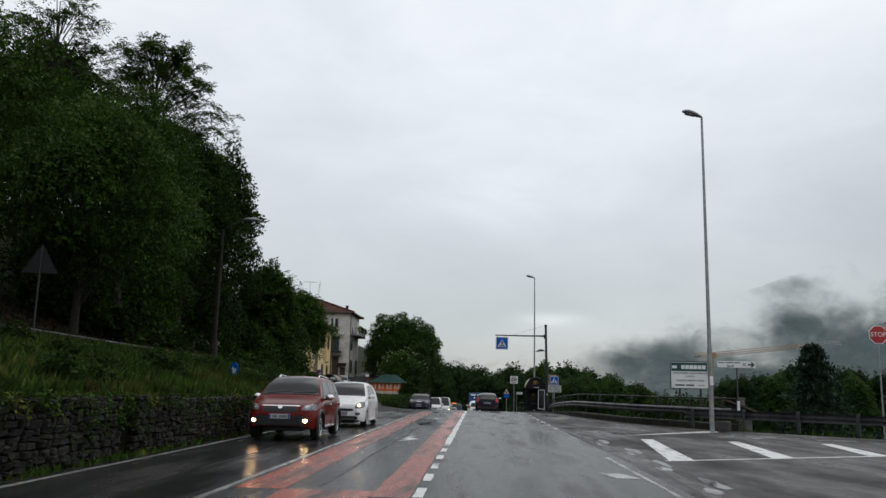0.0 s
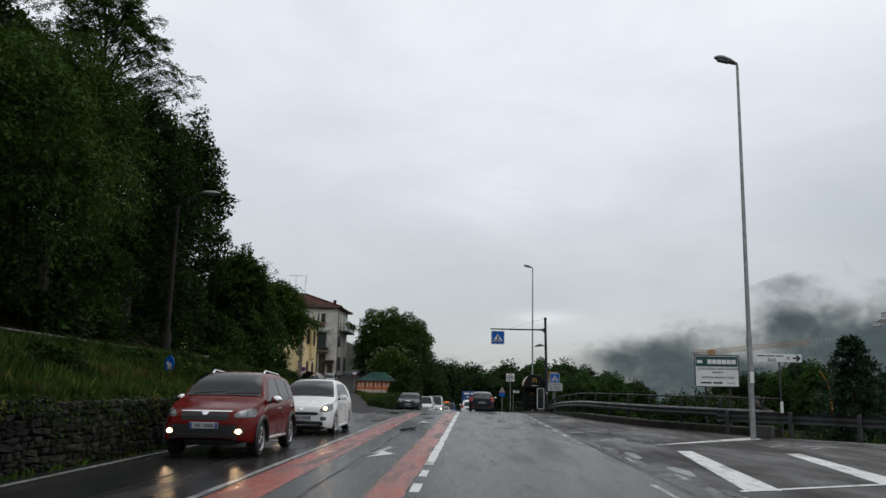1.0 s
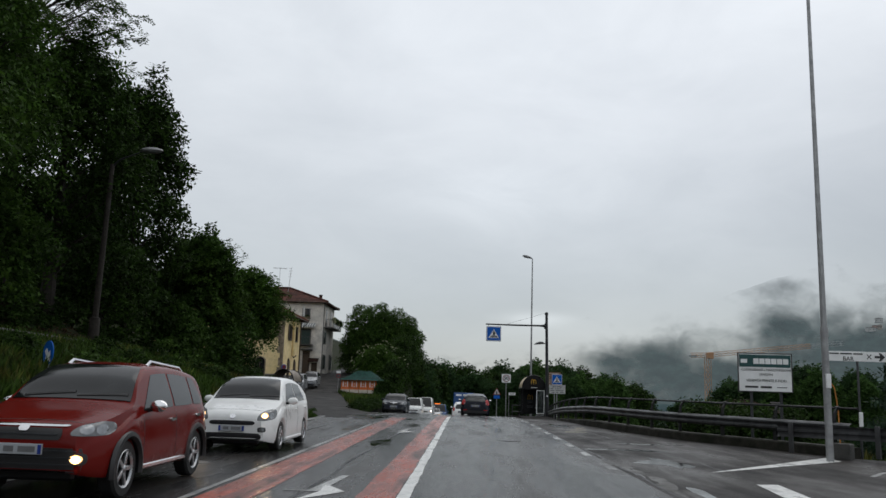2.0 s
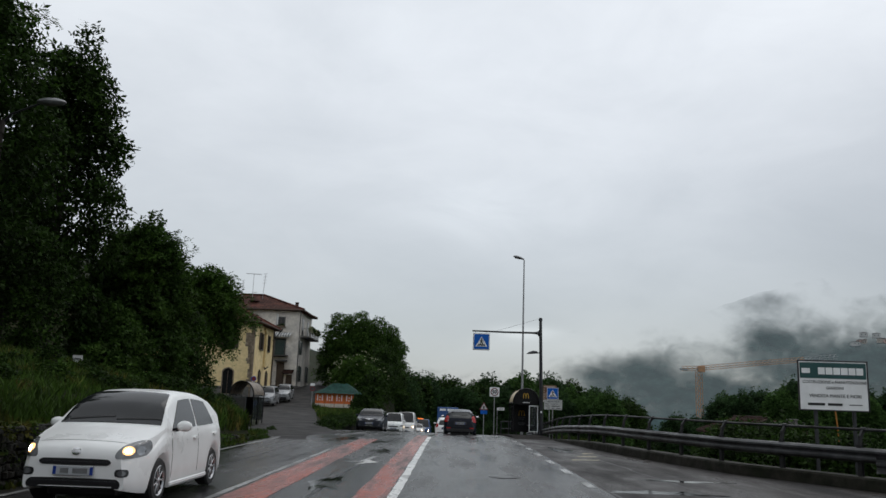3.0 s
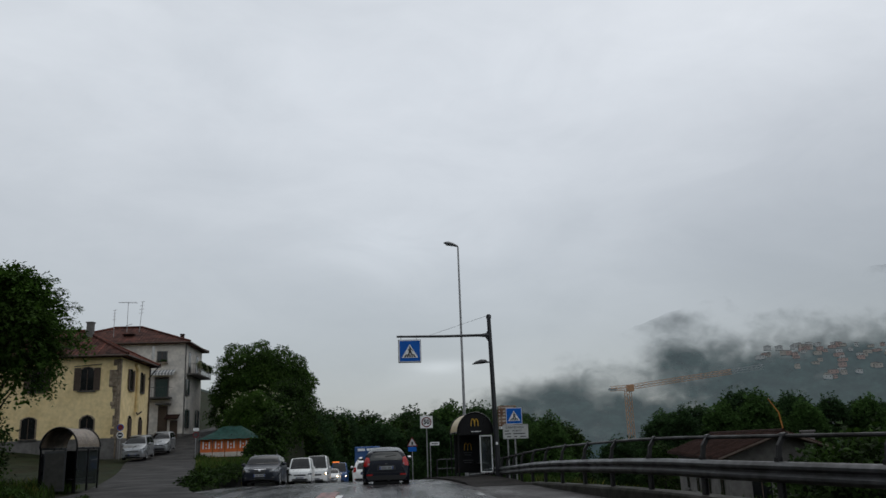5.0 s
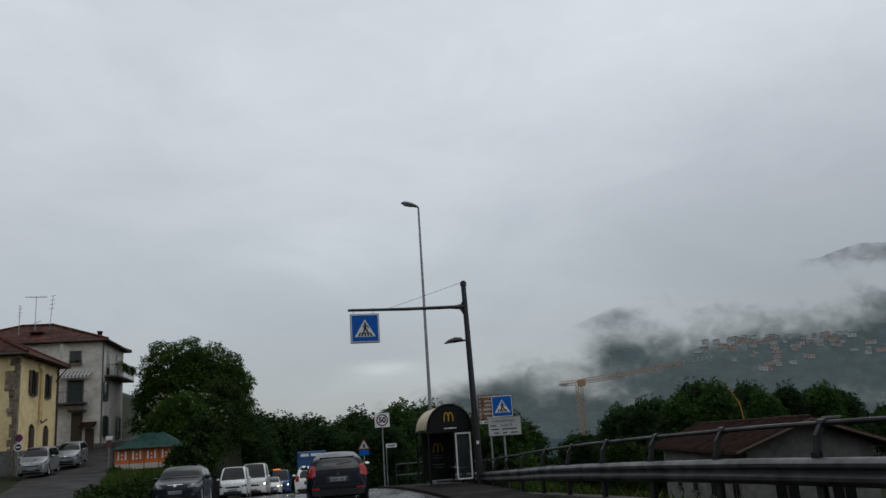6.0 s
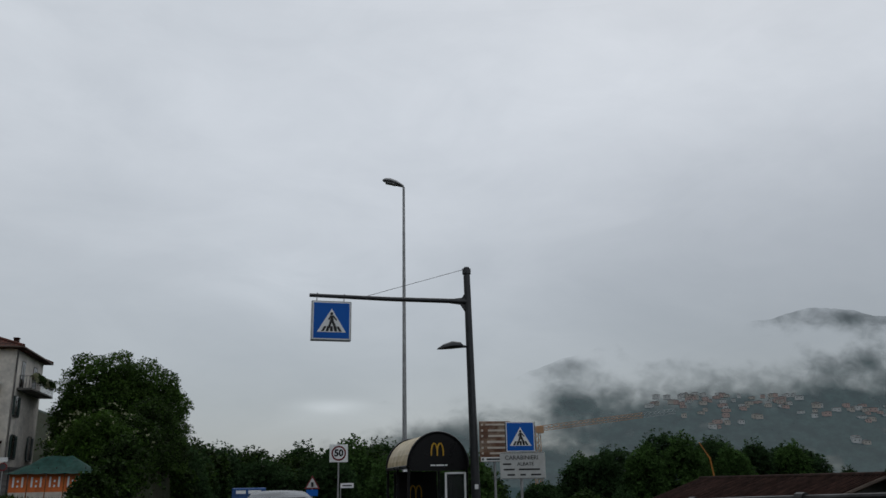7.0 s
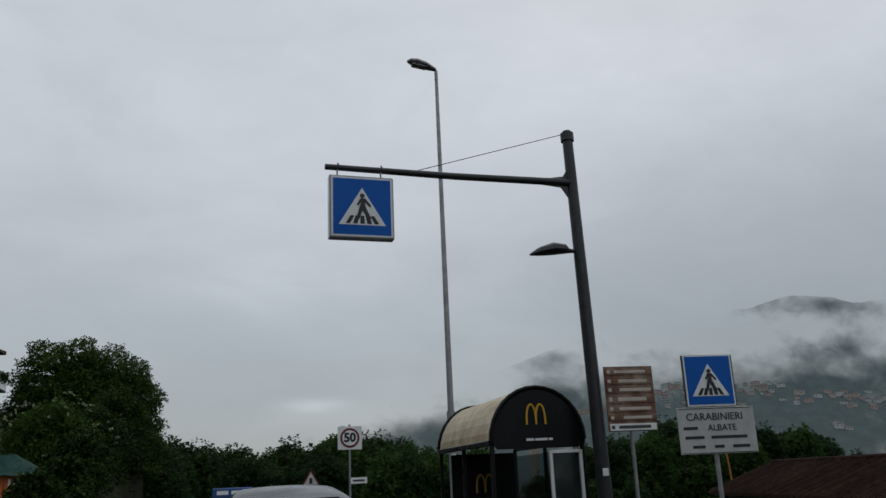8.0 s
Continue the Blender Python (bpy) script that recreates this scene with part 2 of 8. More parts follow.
SIGN_BLUE = material("sign_blue", (0.004, 0.115, 0.50), 0.45, spread=0.08, scale=3, second_scale=1.5, spec=0.2)
SIGN_DULL = material("dull_sign_white", (0.50, 0.51, 0.50), 0.5, spread=0.1, scale=3, second=(0.40, 0.40, 0.38), second_scale=4)
SIGN_WHITE = material("sign_white", (0.84, 0.85, 0.85), 0.4, spread=0.05, scale=3, second=(0.74, 0.75, 0.74), second_scale=2)
SIGN_BLACK = material("sign_black", (0.012, 0.012, 0.013), 0.4, spread=0.1, scale=3)
# darker copy of the sign red, with the shade of backlit signs put in
SIGN_RED_SHADED = material("shaded_sign_red", (0.16, 0.012, 0.016), 0.5, spread=0.15, scale=5)
SIGN_RED = material("sign_red", (0.45, 0.015, 0.02), 0.35, spread=0.08, scale=3)
SIGN_GREEN = material("sign_green", (0.004, 0.062, 0.060), 0.4, spread=0.1, scale=3)
SIGN_BROWN = material("sign_rust_brown", (0.16, 0.07, 0.035), 0.5, spread=0.3, scale=6, second=(0.30, 0.24, 0.18), second_scale=3)
SIGN_BACK = material("sign_back_grey", (0.06, 0.063, 0.067), 0.55, metal=0.2, spread=0.15, scale=5)
ARCH_YELLOW = material("emblem_yellow", (0.62, 0.36, 0.03), 0.4, spread=0.08, scale=4)
SHELTER_CREAM = material("ribbed_cream_plastic", (0.52, 0.43, 0.27), 0.45, spread=0.15, scale=4, second=(0.36, 0.29, 0.17), second_at=0.55, second_scale=2.5)
SHELTER_BROWN = material("ribbed_brown_plastic", (0.16, 0.12, 0.08), 0.45, spread=0.2, scale=4, second=(0.09, 0.07, 0.05), second_at=0.55, second_scale=2.5)
PLASTER_YELLOW = material("yellow_plaster", (0.78, 0.62, 0.33), 0.85, spread=0.12, scale=3, bump=0.25, bump_scale=25, second=(0.60, 0.46, 0.22), second_at=0.6, second_scale=0.6)
PLASTER_GREY = material("grey_plaster", (0.66, 0.62, 0.56), 0.85, spread=0.14, scale=3, bump=0.25, bump_scale=25, second=(0.40, 0.385, 0.36), second_at=0.56, second_scale=0.5)
PLASTER_BASE = material("damp_and_dimmed_plaster", (0.15, 0.1425, 0.135), 0.85, spread=0.2, scale=3, bump=0.3, second=(0.0975, 0.09375, 0.08625), second_at=0.5, second_scale=1)
BRICK_EXPOSED = material("exposed_rubble", (0.17, 0.13, 0.09), 0.85, spread=0.5, scale=4, bump=0.7, bump_scale=14, second=(0.36, 0.30, 0.22), second_scale=2.5)
TILE = material("roof_tile", (0.11, 0.034, 0.022), 0.8, spread=0.7, scale=2.2, bump=0.3, second=(0.060, 0.036, 0.030), second_at=0.55, second_scale=0.8, per_piece=0.45, spec=0.15)
TILE_BROWN = material("brown_roof_tile", (0.036, 0.018, 0.014), 0.9, spread=0.45, scale=4, bump=0.3, second=(0.022, 0.013, 0.0105), second_at=0.55, second_scale=0.8, per_piece=0.35, spec=0.06)
WOOD_DARK = material("dark_brown_wood", (0.055, 0.035, 0.022), 0.6, spread=0.3, scale=12, bump=0.2)
SHUTTER_GREEN = material("dark_green_shutter", (0.012, 0.035, 0.030), 0.5, spread=0.2, scale=8)
WINDOW_DARK = material("dark_window_glass", (0.012, 0.013, 0.014), 0.08, spread=0.2, scale=2)
AWNING = material("striped_awning_white", (0.55, 0.55, 0.53), 0.8, spread=0.15, scale=5)
AWNING_DARK = material("awning_grey", (0.18, 0.19, 0.20), 0.8, spread=0.15, scale=5)
NET_GREEN = material("green_shade_net", (0.008, 0.085, 0.065), 0.7, spread=0.3, scale=5, second=(0.006, 0.05, 0.04), second_scale=1.5)
POSTER = material("orange_poster", (0.66, 0.15, 0.028), 0.6, spread=0.15, scale=3, second=(0.45, 0.11, 0.03), second_scale=2)
POSTER_FOOT = material("pale_poster_paper", (0.58, 0.52, 0.45), 0.7, spread=0.15, scale=4)
CRANE_YELLOW = material("crane_yellow", (0.40, 0.155, 0.022), 0.5, spread=0.2, scale=2)
RUBBER = material("tyre_rubber", (0.012, 0.012, 0.012), 0.7, spread=0.2, scale=20)
RIM = material("alloy_rim", (0.42, 0.43, 0.44), 0.3, metal=0.8, spread=0.15, scale=8)
CHROME = material("chrome", (0.75, 0.75, 0.76), 0.12, metal=1.0, spread=0.05, scale=5)
TRIM_BLACK = material("black_plastic_trim", (0.014, 0.014, 0.015), 0.45, spread=0.2, scale=15)
REAR_GLASS = material("reflecting_rear_glass", (0.014, 0.018, 0.018), 0.10, spread=0.3, scale=1.5, second=(0.008, 0.011, 0.011), second_scale=2.0, spec=0.5)
CAR_GLASS = material("tinted_car_glass", (0.008, 0.009, 0.010), 0.06, spread=0.3, scale=1.5, second=(0.02, 0.022, 0.023), second_scale=1.6, spec=0.45)
SHELTER_GLASS = clear_glass("shelter_glass", (0.05, 0.055, 0.055), 0.35)
TAIL_RED = material("tail_lamp_red", (0.42, 0.012, 0.012), 0.12, spread=0.1, scale=8)
LAMP_CLEAR = material("headlamp_clear", (0.16, 0.165, 0.17), 0.1, metal=0.3, spread=0.15, scale=9)
LAMP_LIT = glowing("headlamp_lit", (1.0, 0.72, 0.42), 60.0)
LAMP_WARM = glowing("headlamp_bowl_lit", (1.0, 0.58, 0.25), 1.3)
AMBER_LIT = glowing("amber_beacon_lit", (1.0, 0.22, 0.02), 1.1)
PLATE_WHITE = material("plate_white", (0.40, 0.42, 0.44), 0.4, spread=0.05, scale=5)
PLATE_BLUE = material("plate_blue", (0.01, 0.04, 0.25), 0.4, spread=0.05, scale=5)


def paint(name, colour, metal=0.0, coat=0.35):
    return material(name, colour, 0.34, metal=metal, spread=0.06, scale=3, second=[c * 0.98 for c in colour], second_scale=1.5, coat=coat, bump=0.02, bump_scale=200, spec=0.4 if coat > 0.2 else 0.25)


# ---- mesh tools ----
def add_box(bm, c, s, bev=0.0, turn=None):
    m = Matrix.Translation(c) @ (turn or Matrix()) @ Matrix.Diagonal((*s, 1))
    vs = bmesh.ops.create_cube(bm, size=1.0, matrix=m)["verts"]
    if bev:
        es = list({e for v in vs for e in v.link_edges})
        bmesh.ops.bevel(bm, geom=es, offset=bev, segments=1, affect="EDGES", clamp_overlap=True)
    return bm


def ring_at(bm, centre, ax, ay, r, n):
    return [bm.verts.new(centre + ax * (math.cos(2 * math.pi * i / n) * r) + ay * (math.sin(2 * math.pi * i / n) * r)) for i in range(n)]


def skin(bm, rings, caps=True, closed=True):
    for a, b in zip(rings, rings[1:]):
        n = len(a)
        for i in range(n if closed else n - 1):
            j = (i + 1) % n
            bm.faces.new((a[i], a[j], b[j], b[i]))
    if caps and closed:
        bm.faces.new(rings[0][::-1])
        bm.faces.new(rings[-1])


def add_tube(bm, pts, r, n=8, caps=True):
    """A round tube along points; r is one radius or one for each point."""
    pts = [Vector(p) for p in pts]
    rs = r if isinstance(r, (list, tuple)) else [r] * len(pts)
    rings, ax = [], None
    for i, p in enumerate(pts):
        d = (pts[min(i + 1, len(pts) - 1)] - pts[max(i - 1, 0)]).normalized()
        if ax is None:
            ax = d.orthogonal().normalized()
        ax = (ax - d * ax.dot(d)).normalized()
        rings.append(ring_at(bm, p, ax, d.cross(ax), rs[i], n))
    skin(bm, rings, caps)
    return bm


def add_prism(bm, pts, depth):
    """A plate from an outline (3D points, in order), thickened by the vector depth."""
    a = [bm.verts.new(p) for p in pts]
    b = [bm.verts.new(Vector(p) + Vector(depth)) for p in pts]
    bm.faces.new(a[::-1])
    bm.faces.new(b)
    for i in range(len(a)):
        j = (i + 1) % len(a)
        bm.faces.new((a[i], a[j], b[j], b[i]))
    return bm


def add_ball(bm, c, s, n=12):
    bmesh.ops.create_uvsphere(bm, u_segments=n, v_segments=max(6, n // 2), radius=1.0, matrix=Matrix.Translation(c) @ Matrix.Diagonal((*s, 1)))
    return bm


def mesh_of(name, bm, mat, smooth=False):
    bmesh.ops.recalc_face_normals(bm, faces=bm.faces[:])
    me = bpy.data.meshes.new(name)
    bm.to_mesh(me)
    bm.free()
    me.materials.append(mat)
    if smooth:
        me.polygons.foreach_set("use_smooth", [True] * len(me.polygons))
        me.set_sharp_from_angle(angle=radians(38))
    return me


def part(name, bm, mat, parent, label="", smooth=False):
    ob = new(name, mesh_of(name, bm, mat, smooth))
    ob.parent = parent
    return tagged(ob, label)


def piece(name, me, parent, m):
    ob = new(name, me)
    ob.parent = parent
    ob.matrix_local = m
    return ob


def thing(name, m, label, category, group="", kind=""):
    ob = new(name)
    ob.empty_display_size = 0.2
    ob.matrix_world = m
    return tagged(ob, label, category, group, kind)


def solid(name, bm, mat, label, category, kind="", smooth=False, m=None):
    ob = new(name, mesh_of(name, bm, mat, smooth))
    if m:
        ob.matrix_world = m
    return tagged(ob, label, category, "", kind)


def np_mesh(name, verts, quads, mat):
    me = bpy.data.meshes.new(name)
    verts, quads = np.asarray(verts, np.float32), np.asarray(quads, np.int32)
    me.vertices.add(len(verts))
    me.vertices.foreach_set("co", verts.ravel())
    me.loops.add(quads.size)
    me.loops.foreach_set("vertex_index", quads.ravel())
    me.polygons.add(len(quads))
    me.polygons.foreach_set("loop_start", np.arange(0, quads.size, quads.shape[1], dtype=np.int32))
    me.update(calc_edges=True)
    me.materials.append(mat)
    return me


def writing(text, size, mat, parent, m, name="lettering", depth=0.004, squeeze=1.0, bold=0.0):
    """Raised letters in the built-in font, centred, in the xz plane facing -y of their parent."""
    cu = bpy.data.curves.new(name, "FONT")
    cu.body, cu.size, cu.extrude, cu.align_x, cu.align_y = text, size, depth, "CENTER", "CENTER"
    cu.resolution_u = 3
    tmp = bpy.data.objects.new(name, cu)
    cu.offset = bold
    scene.collection.objects.link(tmp)
    me = bpy.data.meshes.new_from_object(tmp.evaluated_get(bpy.context.evaluated_depsgraph_get()))
    bpy.data.objects.remove(tmp)
    me.materials.clear()
    me.materials.append(mat)
    me.transform(pose(0, 0, 0, 90) @ Matrix.Diagonal((squeeze, 1, 1, 1)))
    ob = new(name, me)
    ob.parent = parent
    ob.matrix_local = m
    return ob


# ---- the lie of the land ----
def lerp_table(table, v):
    if v <= table[0][0]:
        return table[0][1]
    for (a, za), (b, zb) in zip(table, table[1:]):
        if v <= b:
            return za + (zb - za) * (v - a) / (b - a)
    return table[-1][1]


def ease(a, b, v):
    t = min(max((v - a) / (b - a), 0.0), 1.0)
    return t * t * (3 - 2 * t)


def road_z(y):
    """Height of the main road: a gentle climb to a crest, then downhill."""
    if y < 42:
        return -0.08 + 0.006 * max(y, -60)
    if y < 80:
        return 0.172 + 0.006 * (y - 42) - 0.00075 * (y - 42) ** 2
    return max(-0.683 - 0.045 * (y - 80), -9)


def kerb_x(y):
    """Line of the kerb under the bridge rail."""
    return lerp_table([(30.6, 9.9), (31.6, 9.5), (33.8, 8.55), (36.2, 7.3), (38.5, 6.75), (42, 6.0), (46, 5.5), (52, 5.25), (58, 5.3), (66, 5.7), (80, 6.2), (200, 7)], y)


def lane_z(y):
    return lerp_table([(40, 0.16), (54, 0.14), (66, 0.2), (80, 0.55), (92, 1.0), (100, 1.6), (110, 2.7), (120, 3.6), (140, 5.0), (220, 8)], y)


def lane_x(y):
    """Middle of the side lane that climbs past the houses."""
    return lerp_table([(46, -5.0), (54, -7.0), (60, -8.0), (66, -9.3), (80, -12.1), (92, -14.6), (104, -15.7), (125, -15.2), (150, -14)], y)


def land_z(x, y):
    far = -7 - 14 * ease(80, 260, y)
    z = road_z(y) - 0.22
    # wooded bank above the stone wall
    bank = lerp_table([(-60, 22), (-40, 15.5), (-26, 9), (-20, 6.2), (-15, 3.6), (-12.6, 2.55), (-11, 2.3), (-8.5, 1.75), (-7.2, 1.35), (-6.5, 1.0), (-6.34, -0.3)], x) + 0.0
    bank_end = ease(58, 38, y)
    west = lane_z(y) + 0.25 * max(-17.0 - x, 0) * ease(112, 128, y) + 0.12 * max(-20 - x, 0)
    if -12.7 < x < -6.3 and 82 < y < 104:
        west -= 0.38 * ease(-12.7, -12.0, x) * ease(82, 86, y)
    if x < -6.3:
        hill = bank * bank_end + west * (1 - bank_end)
        k = ease(-6.3, -7.4, x) if y > 44 else 1.0
        z = (road_z(y) - 0.22) * (1 - k) + hill * k
        d = abs(x - lane_x(y))
        if 46 < y < 150 and d < 5:
            z = z * ease(2.4, 4.2, d) + (lane_z(y) - 0.12) * (1 - ease(2.4, 4.2, d))
        return z
    # valley on the far side of the rail
    if y < 31.6:
        edge = 9.6 + (30.9 - y) * 1.05 if y > 8 else 60.0
        edge = max(edge, 9.6)
    else:
        edge = kerb_x(y)
    drop = ease(edge + 0.9, edge + 9, x)
    if y > 150:
        drop = ease(60 - (y - 150) * 0.2, 110, x)
    return z * (1 - drop) + far * drop


# ---- ground, roads, markings ----
def grid_mesh(name, xs, ys, fz, mat):
    nx, ny = len(xs), len(ys)
    v = [(x, y, fz(x, y)) for y in ys for x in xs]
    q = [(j * nx + i, j * nx + i + 1, (j + 1) * nx + i + 1, (j + 1) * nx + i) for j in range(ny - 1) for i in range(nx - 1)]
    me = np_mesh(name, v, q, mat)
    me.polygons.foreach_set("use_smooth", [True] * len(me.polygons))
    return me


def rough_land(x, y):
    z = land_z(x, y)
    if x < -7 and y < 60 or x > 12 or x < -18:
        z += 0.18 * noise.noise(Vector((x * 0.35, y * 0.35, 0)))
    if y > 260:
        z = -20
    return z


gx = [-3000, -900, -300, -120, -80] + list(np.arange(-60, -30, 3.0)) + list(np.arange(-30, -7.4, 0.8)) + [-7.2, -6.9, -6.6, -6.45, -6.34, -6.3, -5, -3, 0, 3]
gx += list(np.arange(4, 32, 0.8)) + list(np.arange(32, 120, 6.0)) + [150, 220, 400, 900, 3000]
gy = [-600, -200, -80, -40] + list(np.arange(-24, 140, 1.3)) + list(np.arange(140, 300, 8.0)) + [400, 700, 1200, 3500]
ground = new("ground", grid_mesh("ground", gx, gy, rough_land, SOIL))
tagged(ground, "wet dark soil and rough grass of banks and valley", "ground", "", "structure")


def side_edge(y):
    return kerb_x(y) if y > 31 else min(60.0, 9.75 + max(31 - y, 0) * 1.05)


def road_mesh():
    ys = list(np.arange(-40, 34, 1.0)) + list(np.arange(34, 120, 1.0)) + list(np.arange(120, 330, 6.0))
    xs = list(np.linspace(-6.32, 3.3, 14))
    return grid_mesh("road", xs, ys, lambda x, y: road_z(y) + 0.02 * (1 - abs(x + 1.5) / 5) - 0.012, ASPHALT)


def surface(x, y):
    if x <= 3.3:
        return road_z(y) + 0.02 * (1 - abs(x + 1.5) / 5) - 0.012
    return road_z(y) - 0.012 + 0.02 * (1 - 4.8 / 5)


road = tagged(new("road", road_mesh()), "wet dark asphalt road climbing to a low crest", "road", "", "structure")
ya = list(np.arange(-40, 90, 1.0))
ua = list(np.linspace(0, 1, 12))
av = [(3.3 + (side_edge(y) - 3.3) * u, y, surface(4, y)) for y in ya for u in ua]
aq = [(j * 12 + i, j * 12 + i + 1, (j + 1) * 12 + i + 1, (j + 1) * 12 + i) for j in range(len(ya) - 1) for i in range(11)]
apron = tagged(new("side_road", np_mesh("side_road", av, aq, ASPHALT_OLD)), "patched grey asphalt of the side road and lay-by", "road", "", "structure")
# lane up to the houses
yl = list(np.arange(45, 150, 1.5))
lv = [(lane_x(y) + u * (1.9 + 0.7 * ease(70, 92, y) + 2.4 * ease(60, 47, y)), y + (0.0 if u > -0.5 else 0.3), lane_z(y) + 0.03 - 0.04 * abs(u)) for y in yl for u in (-1, -0.5, 0, 0.5, 1)]
lq = [(j * 5 + i, j * 5 + i + 1, (j + 1) * 5 + i + 1, (j + 1) * 5 + i) for j in range(len(yl) - 1) for i in range(4)]
tagged(new("lane", np_mesh("lane", lv, lq, LANE_ASPHALT)), "narrow cracked asphalt lane rising between houses", "road", "", "structure")


def strip(name, x0, x1, y0, y1, mat, label, lift=0.004, skew=0.0, wear=0.0, seed=1):
    """A painted strip that lies on the road, with slightly ragged sides."""
    rng = random.Random(seed)
    n = max(2, int((y1 - y0) / 0.6))
    v = []
    for k in range(n + 1):
        y = y0 + (y1 - y0) * k / n
        s = skew * k / n
        a, b = x0 + s + rng.uniform(-wear, wear), x1 + s + rng.uniform(-wear, wear)
        v += [(a, y, surface(a, y) + lift), (b, y, surface(b, y) + lift)]
    q = [(2 * k, 2 * k + 1, 2 * k + 3, 2 * k + 2) for k in range(n)]
    return tagged(new(name, np_mesh(name, v, q, mat)), label, "road marking", "", "structure")


strip("marking_red", -2.92, -2.25, 9.6, 47, RED_PAINT, "worn red anti-skid band on wet asphalt", wear=0.014, seed=2)
strip("marking_red", -1.02, -0.52, 9.0, 54, RED_PAINT, "worn red anti-skid band on wet asphalt", wear=0.014, seed=3)
strip("marking_red", -2.25, -1.02, 8.6, 9.6, RED_PAINT, "worn red anti-skid crossbar on wet asphalt", wear=0.02, seed=4)
strip("marking_line", -3.09, -2.99, 4.0, 40, FADED_LINE, "worn white lane line beside the red band", wear=0.012, seed=5)
strip("marking_line", -5.86, -5.74, -10, 46, FADED_LINE, "thin white edge line beside the stone wall", wear=0.012, seed=6)
strip("marking_line", -0.50, -0.34, 18.6, 52, WHITE_LINE, "solid white centre line", wear=0.012, seed=7)
for k in range(6):
    y = 7.2 + k * 1.9
    strip("marking_dash", -0.49, -0.36, y, y + 1.0, WHITE_LINE, "short white centre dash", wear=0.008, seed=20 + k)
for k in range(9):
    y = 25.5 + k * 3.0
    strip("marking_dash", 3.08, 3.24, y, y + 1.2, FADED_LINE, "short white edge dash at the lay-by", wear=0.01, seed=40 + k)
strip("marking_dash", 2.6, 3.0, 12.2, 13.0, FADED_LINE, "short white edge dash", wear=0.01, skew=-0.2, seed=60)


def flat_shape(name, pts, mat, label, lift=0.005):
    bm = bmesh.new()
    bm.faces.new([bm.verts.new((x, y, surface(x, y) + lift)) for x, y in pts])
    me = bpy.data.meshes.new(name)
    bm.to_mesh(me)
    bm.free()
    me.materials.append(mat)
    return tagged(new(name, me), label, "road marking", "", "structure")


# crossing bars at the mouth of the side road
for dx in (0.0, 2.6, 5.4, 8.4):
    flat_shape("marking_bar", [(4.30 + dx, 16.0 + dx * 0.55), (4.88 + dx, 16.15 + dx * 0.55), (5.58 + dx * 0.97, 23.8 - dx * 0.02), (5.20 + dx * 0.97, 23.7 - dx * 0.02)], WHITE_LINE,
               "broad white crossing bar on wet asphalt")
flat_shape("marking_stop_line", [(4.2, 15.85), (14.0, 21.0), (14.0, 21.2), (4.2, 16.0)], WHITE_LINE, "thin white line under the crossing bars", 0.007)
flat_shape("marking_wedge", [(4.95, 25.5), (9.2, 29.5), (9.3, 30.6), (5.3, 25.95)], WHITE_LINE, "tapering white line towards the rail end")
for k in range(4):
    flat_shape("marking_dash", [(9.2 + k * 1.9, 26.5 - k * 0.9), (10.4 + k * 1.9, 26.3 - k * 0.9), (10.5 + k * 1.9, 26.55 - k * 0.9), (9.3 + k * 1.9, 26.8 - k * 0.9)], FADED_LINE, "faded white dash on the side road")
# turn arrows between the red bands
for y0 in (20.2, 35.0):
    flat_shape("marking_arrow", [(-2.05, y0 + 0.5), (-2.05, y0 + 0.62), (-1.72, y0 + 0.62), (-1.55, y0 + 2.5), (-1.43, y0 + 2.5), (-1.55, y0 + 0.5)], FADED_LINE, "faded white turn arrow shaft")
    flat_shape("marking_arrow_head", [(-1.72, y0 - 0.35), (-1.22, y0 + 0.55), (-1.62, y0 + 1.35), (-1.55, y0 + 0.55)], WHITE_LINE, "worn white turn arrow head", 0.006)
# yellow lettering patch and bus bay marks near the shelter
for k in range(3):
    flat_shape("marking_bay", [(3.9 + k * 0.4, 39 + k * 1.6), (4.7 + k * 0.2, 39.3 + k * 1.6), (4.7 + k * 0.2, 39.6 + k * 1.6), (3.9 + k * 0.4, 39.4 + k * 1.6)], YELLOW_LINE, "faded yellow bus bay mark")
for pts in (((8.1, 25.9), (8.9, 27.0), (8.98, 26.94), (8.18, 25.84)), ((9.0, 25.5), (9.6, 26.3), (9.7, 26.22), (9.1, 25.42)), ((9.7, 27.6), (10.7, 27.6), (10.7, 27.48), (9.7, 27.48)), ((10.6, 26.4), (11.5, 26.5), (11.5, 26.38), (10.6, 26.28))):
    flat_shape("marking_dash", list(pts), FADED_LINE, "short worn white dash on the side road", 0.005)
# patched seams and puddles
rng = random.Random(9)
# broken pale gutter in long ragged streaks
strip("marking_line", 3.04, 3.12, 9.0, 16.5, FADED_LINE, "thin faded white edge line at the lay-by", wear=0.015, seed=8)
for k in range(30):
    y = 7.4 + k * 0.68 + rng.uniform(-0.15, 0.15)
    x = 3.40 + 0.40 * ease(7, 12, y) - 0.30 * ease(16, 28, y) + rng.uniform(-0.14, 0.14)
    a, b = rng.uniform(0.04, 0.13), rng.uniform(0.35, 0.85)
    pts = [(x + a * (1 + rng.uniform(-0.4, 0.4)) * math.cos(t), y + b * (1 + rng.uniform(-0.3, 0.3)) * math.sin(t)) for t in np.linspace(0, 2 * math.pi, 16)[:-1]]
    flat_shape("gutter_patch", pts, FADED_LINE if k % 5 == 0 else CONCRETE, "broken pale gutter streak in the asphalt", 0.002 + 0.0002 * (k % 3))
